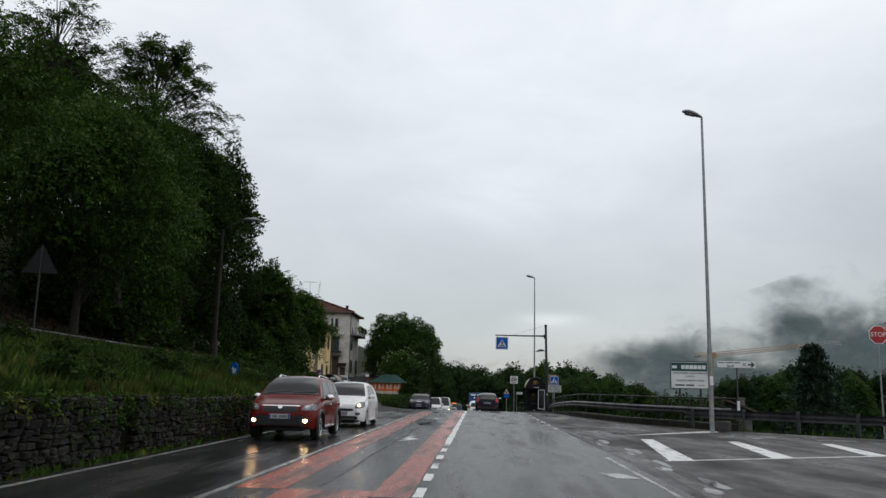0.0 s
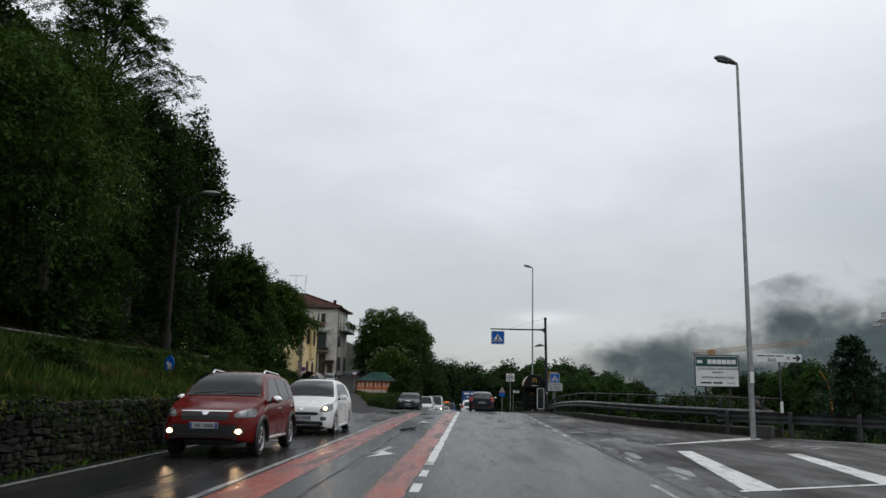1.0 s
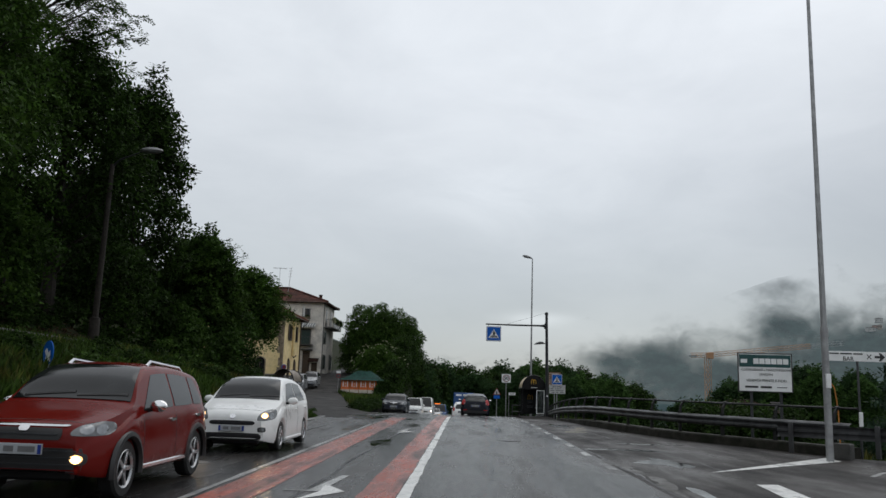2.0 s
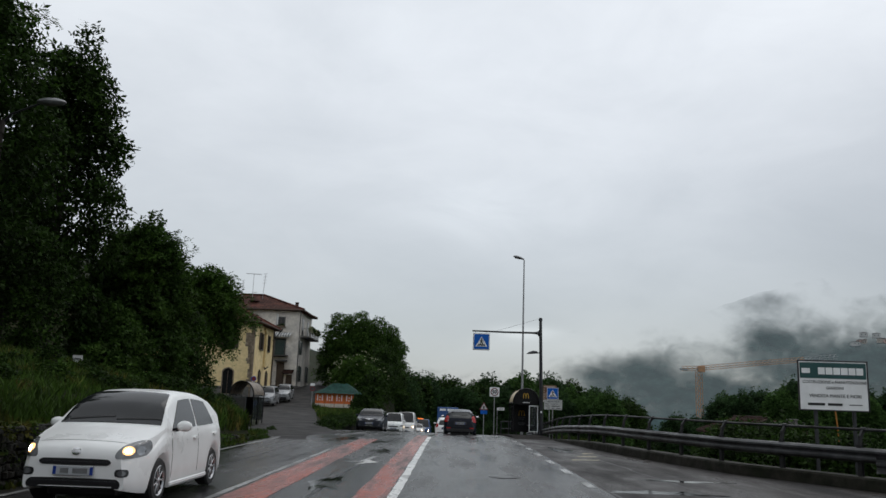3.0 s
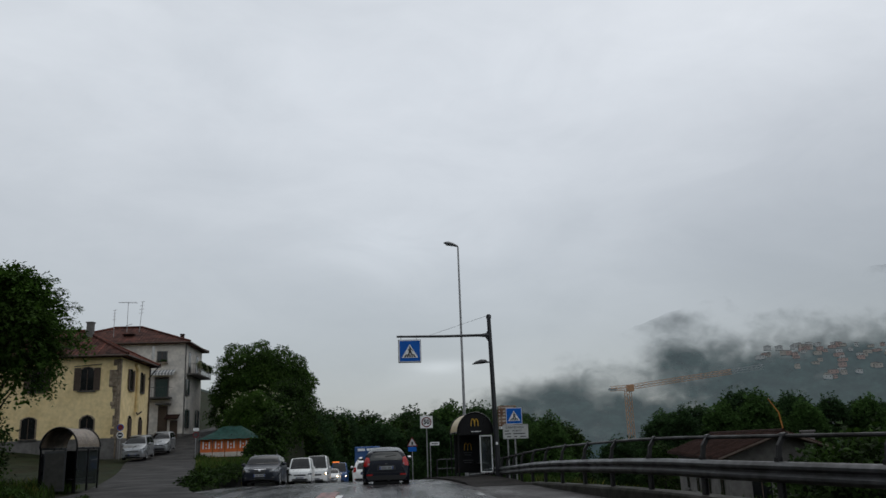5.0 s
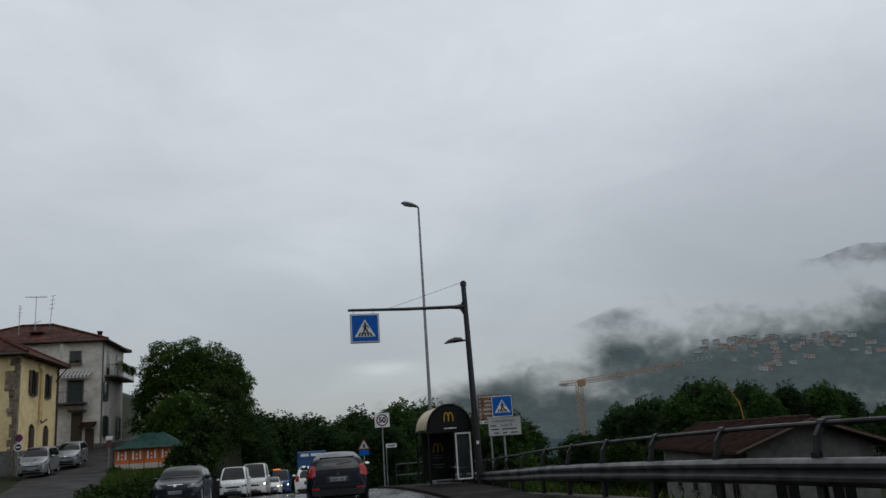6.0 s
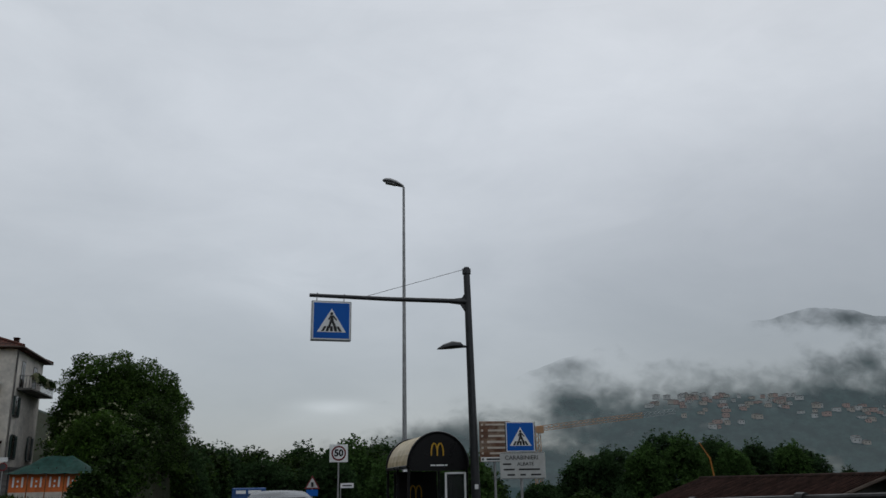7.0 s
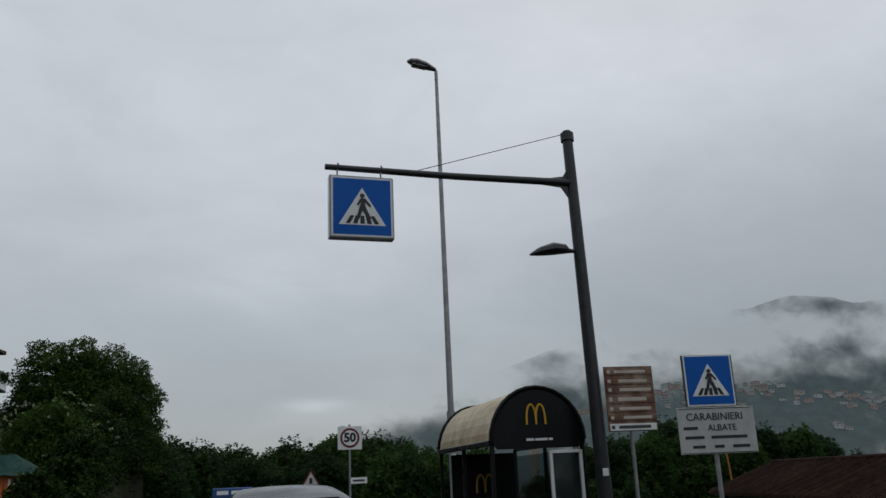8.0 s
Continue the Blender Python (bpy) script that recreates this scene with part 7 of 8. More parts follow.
for cu, cv, n, su, sv in ((0.50, 0.098, 6, 0.02, 0.004), (0.56, 0.102, 18, 0.035, 0.008), (0.60, 0.085, 6, 0.02, 0.01), (0.575, 0.072, 4, 0.015, 0.004), (0.66, 0.104, 12, 0.035, 0.008), (0.72, 0.092, 9, 0.03, 0.008), (0.80, 0.088, 12, 0.03, 0.010), (0.86, 0.085, 8, 0.03, 0.008), (0.79, 0.052, 3, 0.02, 0.004)):
    for k in range(n + n // 2):
        u, v = rng.gauss(cu, su * 0.7), min(rng.gauss(cv - 0.006, sv * 0.8), 0.102)
        y = 400.0
        while hill_z(u * y, y) / y < v and y < 1480:
            y += 6
        w, d, h = rng.uniform(5.0, 12.5), rng.uniform(5, 8), rng.uniform(3.6, 7.0)
        t = thing("villa", pose(u * y, y, hill_z(u * y, y) - 1.2, 0, 0, rng.uniform(-35, 10)), "distant hillside villa with tile roof", "house", "hillside village")
        bm = bmesh.new()
        add_box(bm, (0, 0, h / 2), (w, d, h), 0.1)
        part("wall", bm, VILLA[k % 3], t)
        bm = bmesh.new()
        add_prism(bm, [Vector(p) for p in ((-w * 0.56, -d * 0.56, h), (w * 0.56, -d * 0.56, h), (0, -d * 0.56, h + 1.0))], (0, d * 1.12, 0))
        part("roof", bm, VILLA_ROOF, t)
        for j in range(2):
            bm = bmesh.new()
            add_box(bm, (-w * 0.25 + w * 0.5 * j, -d / 2 - 0.05, h * 0.6), (1.1, 0.2, 1.5))
            part("window", bm, WINDOW_DARK, t)


def glowing_haze_material(name, seed, lo, hi, soft, base_z, top_z, thick):
    """Haze painted as glow: see-through where the noise is thin; soft sets how it thickens with height."""
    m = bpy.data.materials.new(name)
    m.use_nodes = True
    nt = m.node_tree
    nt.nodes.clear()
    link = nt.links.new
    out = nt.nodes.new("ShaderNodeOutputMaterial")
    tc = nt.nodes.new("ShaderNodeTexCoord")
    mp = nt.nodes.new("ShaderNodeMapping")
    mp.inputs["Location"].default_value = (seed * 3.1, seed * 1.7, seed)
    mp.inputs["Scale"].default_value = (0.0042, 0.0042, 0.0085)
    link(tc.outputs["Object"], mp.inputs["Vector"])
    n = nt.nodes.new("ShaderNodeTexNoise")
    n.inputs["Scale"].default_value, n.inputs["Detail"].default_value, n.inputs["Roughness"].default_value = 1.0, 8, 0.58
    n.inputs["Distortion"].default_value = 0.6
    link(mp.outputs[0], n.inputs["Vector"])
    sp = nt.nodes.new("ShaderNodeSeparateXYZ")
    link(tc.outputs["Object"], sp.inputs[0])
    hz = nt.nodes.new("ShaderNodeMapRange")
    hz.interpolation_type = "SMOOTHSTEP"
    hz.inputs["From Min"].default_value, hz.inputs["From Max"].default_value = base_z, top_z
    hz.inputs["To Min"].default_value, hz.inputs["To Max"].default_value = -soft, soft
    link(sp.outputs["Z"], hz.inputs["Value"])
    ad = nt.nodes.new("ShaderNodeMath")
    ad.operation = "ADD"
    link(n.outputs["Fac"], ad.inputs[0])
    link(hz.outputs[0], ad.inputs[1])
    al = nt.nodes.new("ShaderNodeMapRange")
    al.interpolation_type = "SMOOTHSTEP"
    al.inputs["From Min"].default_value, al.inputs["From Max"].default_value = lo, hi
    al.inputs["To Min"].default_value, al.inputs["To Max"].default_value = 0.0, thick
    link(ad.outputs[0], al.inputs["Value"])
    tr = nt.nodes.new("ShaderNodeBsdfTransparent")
    # blue-grey emission stands in for light scattered by haze
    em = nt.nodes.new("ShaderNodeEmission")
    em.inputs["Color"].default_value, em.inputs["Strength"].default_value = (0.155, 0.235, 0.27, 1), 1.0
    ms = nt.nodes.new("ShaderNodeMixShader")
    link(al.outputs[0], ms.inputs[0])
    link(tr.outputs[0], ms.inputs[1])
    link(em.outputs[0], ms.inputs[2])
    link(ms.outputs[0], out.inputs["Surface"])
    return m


def glowing_haze_sheet(name, dist, z0, z1, mat, label):
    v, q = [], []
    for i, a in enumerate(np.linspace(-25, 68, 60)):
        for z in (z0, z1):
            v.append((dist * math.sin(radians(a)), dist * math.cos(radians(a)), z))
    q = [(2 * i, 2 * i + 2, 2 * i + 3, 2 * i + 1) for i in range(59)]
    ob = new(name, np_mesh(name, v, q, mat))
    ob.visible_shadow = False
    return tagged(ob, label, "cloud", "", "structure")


glowing_haze_sheet("backdrop_haze_glow", 215, -25, 110, glowing_haze_material("valley_haze_glow", 7, -0.6, 1.5, -0.75, -5, 80, 0.15), "glowing see-through sheet painted as thin valley haze")


# ---- grass ----
def grass(name, spots, height, seed, mat, label):
    """Blades as bent strips, three to a tuft."""
    rg = np.random.default_rng(seed)
    P = np.repeat(np.array(spots), 3, axis=0)
    n = len(P)
    P = P + np.column_stack([rg.normal(scale=0.06, size=(n, 2)), np.full(n, -0.04)])
    a = rg.uniform(0, 2 * math.pi, n)
    h = height * rg.uniform(0.45, 1.3, n)
    w = 0.022 * rg.uniform(0.7, 1.6, n)
    side = np.column_stack([np.cos(a), np.sin(a), np.zeros(n)]) * w[:, None]
    b = rg.uniform(0, 2 * math.pi, n)
    bend = np.column_stack([np.cos(b), np.sin(b), np.zeros(n)]) * (h * rg.uniform(0.1, 0.6, n))[:, None]
    up = np.column_stack([np.zeros((n, 2)), h])
    q = np.stack([P - side, P + side, P + up * 0.6 + bend * 0.35 + side * 0.8, P + up * 0.6 + bend * 0.35 - side * 0.8, P + up + bend], axis=1)
    V = q.reshape(-1, 3)
    base = (np.arange(n) * 5)[:, None]
    F1 = base + np.array([[0, 1, 2, 3]])
    F2 = base + np.array([[3, 2, 4, 4]])
    me = bpy.data.meshes.new(name)
    me.from_pydata([tuple(p) for p in V], [], [tuple(f) for f in F1] + [tuple(f[:3]) for f in F2])
    me.materials.append(mat)
    return tagged(new(name, me), label, "grass", "", "stuff")


rng = random.Random(3)
spots = []
for k in range(15000):
    y = rng.uniform(6, 50)
    x = -6.45 - 6.2 * rng.random() ** 1.7
    if y > 44:
        x -= 0.6
    spots.append((x, y, land_z(x, y) if x < -6.9 else max(land_z(x, y), wall_top(y) - 0.05)))
grass("grass_bank", spots, 0.33, 1, GRASS, "long wet grass on the bank above the stone wall")
spots = []
for k in range(1500):
    y = rng.uniform(7, 46)
    spots.append((-6.28 + 0.18 * rng.random() ** 2, y, road_z(y) - 0.02))
rg = np.random.default_rng(8)
n = 2600
yy = rg.uniform(6, 46, n)
clump = 0.5 + 0.5 * np.sin(yy * 1.7) * np.sin(yy * 0.63 + 1.0)
zz = np.array([wall_top(v) for v in yy]) + 0.10 - rg.random(n) ** 2 * (0.15 + 0.75 * clump)
C = np.column_stack([-6.27 + rg.uniform(-0.1, 0.08, n), yy, np.maximum(zz, 0.0)])
D = np.column_stack([np.full(n, 0.5), rg.normal(scale=0.5, size=n), np.full(n, -0.6)])
ob = new("creeper", leaf_mesh("creeper", C, D / np.linalg.norm(D, axis=1, keepdims=True), 6, 0.16, 0.085, 0.6, 0.6, 9, GRASS))
tagged(ob, "creepers and weeds hanging over the stone wall", "creeper", "", "stuff")
C = []
for k in range(5200):
    # dead leaves on the bare slope under the trees
    y = rng.uniform(8, 40)
    x = -11.95 - 4.2 * rng.random()
    C.append((x, y, land_z(x, y) + 0.02))
D = np.column_stack([np.cos(np.arange(len(C)) * 2.4), np.sin(np.arange(len(C)) * 2.4), np.full(len(C), 0.15)])
ob = new("leaf_litter", leaf_mesh("leaf_litter", np.array(C), D, 5, 0.10, 0.11, 0.7, 0.1, 31, LITTER, 3))
tagged(ob, "brown dead leaves on the bare slope under the trees", "leaf litter", "", "stuff")
grass("grass_verge", spots, 0.16, 2, GRASS, "tufts of grass at the foot of the stone wall")
spots = []
for k in range(6500):
    y = rng.uniform(58, 100)
    x = rng.uniform(-13.5, -6.5)
    if x < lane_x(y) + 2.3:
        continue
    spots.append((x, y, land_z(x, y)))
for k in range(3500):
    y = rng.uniform(44, 66)
    x = rng.uniform(-16, -7)
    if abs(x - lane_x(y)) > 2.6 and x < lane_x(y):
        spots.append((x, y, land_z(x, y)))
grass("grass_mound", spots, 0.45, 3, GRASS, "rough grass round the lane and the poster mound")
spots = []
for k in range(4000):
    y = rng.uniform(14, 62)
    e = kerb_x(y) if y > 31 else 9.75 + (31 - y) * 1.05
    x = e + 0.6 + 2.6 * rng.random()
    spots.append((x, y, land_z(x, y)))
grass("grass_valley_edge", spots, 0.4, 4, GRASS, "rough grass beyond the guard rail")


# ---- vehicles ----
def curve_at(pts, v):
    """Smooth curve through (position, value) points."""
    if v <= pts[0][0]:
        return pts[0][1]
    if v >= pts[-1][0]:
        return pts[-1][1]
    i = max(k for k in range(len(pts) - 1) if pts[k][0] <= v)
    (x0, a), (x1, b) = pts[i], pts[i + 1]

    def slope(k):
        if k <= 0 or k >= len(pts) - 1:
            return 0.0 if k else (pts[1][1] - pts[0][1]) / (pts[1][0] - pts[0][0])
        l, r = (pts[k][1] - pts[k - 1][1]) / (pts[k][0] - pts[k - 1][0]), (pts[k + 1][1] - pts[k][1]) / (pts[k + 1][0] - pts[k][0])
        return 0.0 if l * r <= 0 else 2 * l * r / (l + r)
    h = x1 - x0
    t = (v - x0) / h
    return a * (2 * t ** 3 - 3 * t * t + 1) + slope(i) * h * (t ** 3 - 2 * t * t + t) + b * (3 * t * t - 2 * t ** 3) + slope(i + 1) * h * (t ** 3 - t * t)


def car_shell(sp):
    """Closed painted shell lofted along y with real wheel arches; nose at y = 0."""
    Lc, W, R = sp["length"], sp["width"] / 2, sp["wheel"]
    ys = sorted(set([0, 0.012, 0.03, 0.06, 0.10, 0.14] + [round(0.2 + 0.065 * k, 3) for k in range(int((Lc - 0.4) / 0.065) + 1)] + [Lc - 0.14, Lc - 0.10, Lc - 0.06, Lc - 0.03, Lc - 0.012, Lc]))
    bm = bmesh.new()
    rings = []
    for y in ys:
        zt, zb = curve_at(sp["top"], y), curve_at(sp["belt"], y)
        zb = min(zb, zt - 0.05)
        front, rear = max(0.0, 1 - y / 0.75), max(0.0, 1 - (Lc - y) / 0.7)
        w = W * (1 - sp.get("round", 0.24) * front ** 2.4 - 0.17 * rear ** 2.6)
        zf = sp["clear"] + 0.07 * front ** 3 + 0.10 * rear ** 2
        za = zf
        for a in sp["axles"]:
            d = abs(y - a)
            if d < R * 1.14:
                za = max(za, R + math.sqrt((R * 1.14) ** 2 - d * d))
        za = min(za, zb - 0.08)
        wr = max(w * 0.92 - sp.get("lean", 0.42) * max(zt - zb - 0.08, 0), w * 0.60)
        crown = 0.035
        half = [(0.0, zf + 0.03), (w * 0.62, zf + 0.03), (w * 0.96, za), (w * 0.995, za + (zb - za) * 0.12), (w * 1.0, za + (zb - za) * 0.35), (w * 0.995, za + (zb - za) * 0.62), (w * 0.972, za + (zb - za) * 0.80), (w * 0.965, za + (zb - za) * 0.9), (w * 0.935, zb)]
        for t in (0.2, 0.4, 0.6, 0.8, 0.92):
            half.append((w * 0.935 + (wr - w * 0.935) * t ** 1.15, zb + (zt - zb) * t))
        half += [(wr * 0.955, zt - 0.006), (wr * 0.86, zt + crown * 0.3), (wr * 0.6, zt + crown * 0.7), (wr * 0.3, zt + crown * 0.95), (0.0, zt + crown)]
        loop = [Vector((x, y, z)) for x, z in half] + [Vector((-x, y, z)) for x, z in half[-2:0:-1]]
        rings.append([bm.verts.new(p) for p in loop])
    n = len(rings[0])
    for a, b in zip(rings, rings[1:]):
        for i in range(n):
            bm.faces.new((a[i], a[(i + 1) % n], b[(i + 1) % n], b[i]))
    bm.faces.new(rings[0][::-1])
    bm.faces.new(rings[-1])
    bmesh.ops.recalc_face_normals(bm, faces=bm.faces[:])
    return bm


def patch(tree, quad, way, off, n=(8, 6), rounded=0.0, thick=0.02):
    """Panel laid on the shell: the quad is cast along way onto it and stands off a little, with a rim going in."""
    bm = bmesh.new()
    way = Vector(way).normalized()
    a, b, c, d = (Vector(p) for p in quad)
    grid = []
    for j in range(n[1] + 1):
        row = []
        for i in range(n[0] + 1):
            s, t = 2 * i / n[0] - 1, 2 * j / n[1] - 1
            s2, t2 = s * math.sqrt(1 - t * t / 2), t * math.sqrt(1 - s * s / 2)
            s, t = (s + (s2 - s) * rounded + 1) / 2, (t + (t2 - t) * rounded + 1) / 2
            p = a.lerp(b, s).lerp(d.lerp(c, s), t)
            hit, normal, _, _ = tree.ray_cast(p - way * 1.2, way)
            if hit is None:
                hit = p
            row.append(hit - way * off)
        grid.append(row)
    vs = [[bm.verts.new(p) for p in row] for row in grid]
    for j in range(n[1]):
        for i in range(n[0]):
            bm.faces.new((vs[j][i], vs[j][i + 1], vs[j + 1][i + 1], vs[j + 1][i]))
    rim = vs[0][:] + [r[-1] for r in vs[1:]] + vs[-1][-2::-1] + [r[0] for r in vs[-2:0:-1]]
    low = [bm.verts.new(v.co + way * thick) for v in rim]
    for i in range(len(rim)):
        k = (i + 1) % len(rim)
        bm.faces.new((rim[i], rim[k], low[k], low[i]))
    bmesh.ops.recalc_face_normals(bm, faces=bm.faces[:])
    return bm


def car(name, m, sp, label, category="car", group=""):
    """Car along y, nose towards -y, built from its proportions."""
    t = thing(name, m, label, category, group)
    Lc, W, R = sp["length"], sp["width"] / 2, sp["wheel"]
    shell = car_shell(sp)
    tree = BVHTree.FromBMesh(shell)
    body = part("body", shell, sp["paint"], t, sp.get("body_label", ""), True)
    cowl, roof_f, roof_b, back = sp["marks"]  # windscreen foot, roof front, roof back, rear window foot
    belt = sp["belt"]

    def top(y):
        return curve_at(sp["top"], y)

    def waist(y):
        return curve_at(belt, y)

    def put(name, quad, way, mat, parent=t, off=0.006, label="", n=(8, 6), rounded=0.0, smooth=True, thick=0.03):
        return part(name, patch(tree, quad, way, off, n, rounded, thick), mat, parent, label, smooth)

    # glass
    y0, y1 = cowl, roof_f
    down = Vector((0, top(y1) - top(y0), -(y1 - y0)))
    put("windscreen", [(-W * 0.85, y0 + 0.06, top(y0)), (W * 0.85, y0 + 0.06, top(y0)), (W * 0.655, y1 - 0.02, top(y1)), (-W * 0.655, y1 - 0.02, top(y1))], down, CAR_GLASS, off=0.012, label="dark windscreen", n=(20, 14), rounded=0.06)
    y2, y3 = roof_b, back
    pt, pb = sp.get("pane", (0.56, 0.70))
    down = Vector((0, -(top(y2) - top(y3)), -(y3 - y2)))
    put("rear_window", [(-W * pt, y2 + 0.05, top(y2)), (W * pt, y2 + 0.05, top(y2)), (W * pb, y3 - 0.02, top(y3)), (-W * pb, y3 - 0.02, top(y3))], down, REAR_GLASS if sp.get("show") == "rear" else CAR_GLASS, off=0.012, label="dark rear window", n=(20, 12), rounded=0.3)
    for s in (-1, 1):
        for ya, yb, yc, yd in sp["side_glass"]:
            # foot front, foot back, head back, head front
            quad = []
            for y, f in ((ya, 0.05), (yb, 0.05), (yc, 0.90), (yd, 0.90)):
                quad.append((s * W, y, waist(y) + (top(y) - waist(y)) * f))
            put("side_window", quad, (-s, 0, -0.15), CAR_GLASS, label="dark side window", n=(8, 5), rounded=0.10)
        for y in sp.get("seams", ()):
            put("door_seam", [(s * W, y - 0.006, sp["clear"] + 0.14), (s * W, y + 0.006, sp["clear"] + 0.14), (s * W, y + 0.046, waist(y) - 0.02), (s * W, y + 0.034, waist(y) - 0.02)], (-s, 0, 0), TRIM_BLACK, body, 0.002, n=(1, 8), thick=0.01)
        for y in sp.get("handles", ()):
            put("door_handle", [(s * W, y, waist(y) - 0.16), (s * W, y + 0.2, waist(y) - 0.15), (s * W, y + 0.2, waist(y) - 0.115), (s * W, y, waist(y) - 0.12)], (-s, 0, 0), sp.get("handle", sp["paint"]), t, 0.03, n=(6, 3), rounded=0.5)
        a0, a1 = sp["axles"]
        bm = bmesh.new()
        add_box(bm, (s * (W - 0.035), (a0 + a1) / 2, sp["clear"] + 0.05), (0.08, a1 - a0 - 2.5 * R, 0.075), 0.02)
        part("sill", bm, sp.get("sill", TRIM_BLACK), t)
        if sp.get("arches"):
            for a in sp["axles"]:
                bm = bmesh.new()
                pts = [(s * (W - 0.015), a + R * 1.2 * math.cos(q), R + R * 1.2 * math.sin(q)) for q in np.linspace(-0.2, math.pi + 0.2, 15)]
                add_tube(bm, pts, 0.05, 6)
                part("arch_trim", bm, TRIM_BLACK, body, "black wheel arch trim", True)
        if sp.get("rails"):
            bm = bmesh.new()
            x = W * 0.60
            add_tube(bm, [(s * x, roof_f + 0.25, top(roof_f + 0.25) + 0.0), (s * x, roof_f + 0.38, top(roof_f + 0.4) + 0.055), (s * x, roof_b - 0.3, top(roof_b - 0.3) + 0.055), (s * x, roof_b - 0.12, top(roof_b - 0.12))], 0.022, 6)
            part("roof_rail", bm, CHROME if sp["rails"] == 2 else TRIM_BLACK, t, "", True)
        mirror = new("mirror")
        mirror.parent = t
        ym, zm = cowl + 0.42, waist(cowl + 0.42) + 0.07
        bm = bmesh.new()
        add_ball(bm, (s * (W + 0.075), ym, zm), (0.115, 0.07, 0.08), 12)
        part("mirror_shell", bm, sp.get("mirror", sp["paint"]), mirror, "", True)
        bm = bmesh.new()
        add_ball(bm, (s * (W + 0.08), ym + 0.035, zm), (0.095, 0.045, 0.064), 10)
        part("mirror_glass", bm, CHROME, mirror, "", True)
        bm = bmesh.new()
        add_tube(bm, [(s * (W - 0.09), ym + 0.02, zm - 0.06), (s * (W + 0.04), ym + 0.01, zm - 0.03)], 0.03, 6)
        part("mirror_arm", bm, TRIM_BLACK, mirror)
    # wheels
    for y in sp["axles"]:
        for s in (-1, 1):
            wheel = new("wheel")
            wheel.parent = t
            wheel.matrix_local = pose(s * (W - 0.125), y, R)
            bm = bmesh.new()
            prof = [(-0.10, R * 0.60), (-0.10, R * 0.92), (-0.07, R), (0.07, R), (0.10, R * 0.92), (0.10, R * 0.68)]
            rg = []
            for k in range(28):
                a = 2 * math.pi * k / 28
                rg.append([bm.verts.new((s * x, r * math.cos(a), r * math.sin(a))) for x, r in prof])
            skin(bm, rg + [rg[0]], caps=False)
            part("tyre", bm, RUBBER, wheel, "", True)
            bm = bmesh.new()
            bmesh.ops.create_cone(bm, cap_ends=True, segments=20, radius1=R * 0.64, radius2=R * 0.64, depth=0.10, matrix=pose(0, 0, 0, 0, 90))
            part("wheel_well", bm, TRIM_BLACK, wheel)
            bm = bmesh.new()
            rg = []
            for k in range(24):
                a = 2 * math.pi * k / 24
                rg.append([bm.verts.new((s * x, r * math.cos(a), r * math.sin(a))) for x, r in ((0.095, R * 0.70), (0.105, R * 0.66), (0.085, R * 0.58))])
            skin(bm, rg + [rg[0]], caps=False, closed=False)
            spokes = sp.get("spokes", 5)
            for k in range(spokes):
                a = 2 * math.pi * k / spokes
                add_box(bm, Vector((s * 0.08, math.cos(a) * R * 0.34, math.sin(a) * R * 0.34)), (0.03, R * 0.56, R * 0.8 / spokes), 0.006, Matrix.Rotation(a, 4, "X"))
            add_ball(bm, (s * 0.08, 0, 0), (0.03, R * 0.16, R * 0.16), 10)
            part("rim", bm, sp.get("rim", RIM), wheel, "alloy wheel rim", True)
    bm = bmesh.new()
    add_box(bm, (0, Lc / 2, sp["clear"] + 0.02), (W * 1.1, Lc * 0.86, 0.12), 0.03)
    part("underbody", bm, TRIM_BLACK, t)

    def plate(y, z, facing):
        bm = bmesh.new()
        add_box(bm, (0, y, z), (0.52, 0.03, 0.115), 0.004)
        p = part("number_plate", bm, PLATE_WHITE, t, "white number plate")
        for x, w, mat in ((-0.235, 0.04, PLATE_BLUE), (0.235, 0.04, PLATE_BLUE), (-0.11, 0.11, LAMP_GREY), (0.09, 0.19, LAMP_GREY)):
            bm = bmesh.new()
            add_box(bm, (x, y + facing * 0.017, z), (w, 0.004, 0.10 if mat is PLATE_BLUE else 0.062))
            part("plate_bar", bm, mat, p)

    if sp.get("show", "front") == "front":
        x0, x1, za, zb, zc = sp["lamp"]  # inner and outer edge, inner foot, outer foot, outer head
        for s in (-1, 1):
            lamp = put("headlamp", [(s * x0, 0.1, za), (s * x1, 0.4, zb), (s * (x1 - 0.02), 0.55, zc), (s * (x0 + 0.10), 0.2, za + (zc - za) * 0.72)], (-s * 0.30, 1, -0.12), LAMP_CLEAR, t, 0.008, "clear headlamp", n=(10, 8), rounded=0.75)
            xm, zm = x0 + (x1 - x0) * 0.45, za + (zc - za) * 0.42
            put("bulb", [(s * (xm - 0.07), 0.2, zm - 0.06), (s * (xm + 0.07), 0.25, zm - 0.05), (s * (xm + 0.07), 0.25, zm + 0.07), (s * (xm - 0.07), 0.2, zm + 0.06)], (-s * 0.30, 1, -0.12), LAMP_WARM if sp.get("lit") else LAMP_BOWL, lamp, 0.016, n=(6, 6), rounded=1.0)
            if sp.get("lit"):
                put("bulb_core", [(s * (xm - 0.035), 0.2, zm - 0.025), (s * (xm + 0.035), 0.25, zm - 0.025), (s * (xm + 0.035), 0.25, zm + 0.035), (s * (xm - 0.035), 0.2, zm + 0.035)], (-s * 0.30, 1, -0.12), LAMP_LIT, lamp, 0.024, n=(5, 5), rounded=1.0)
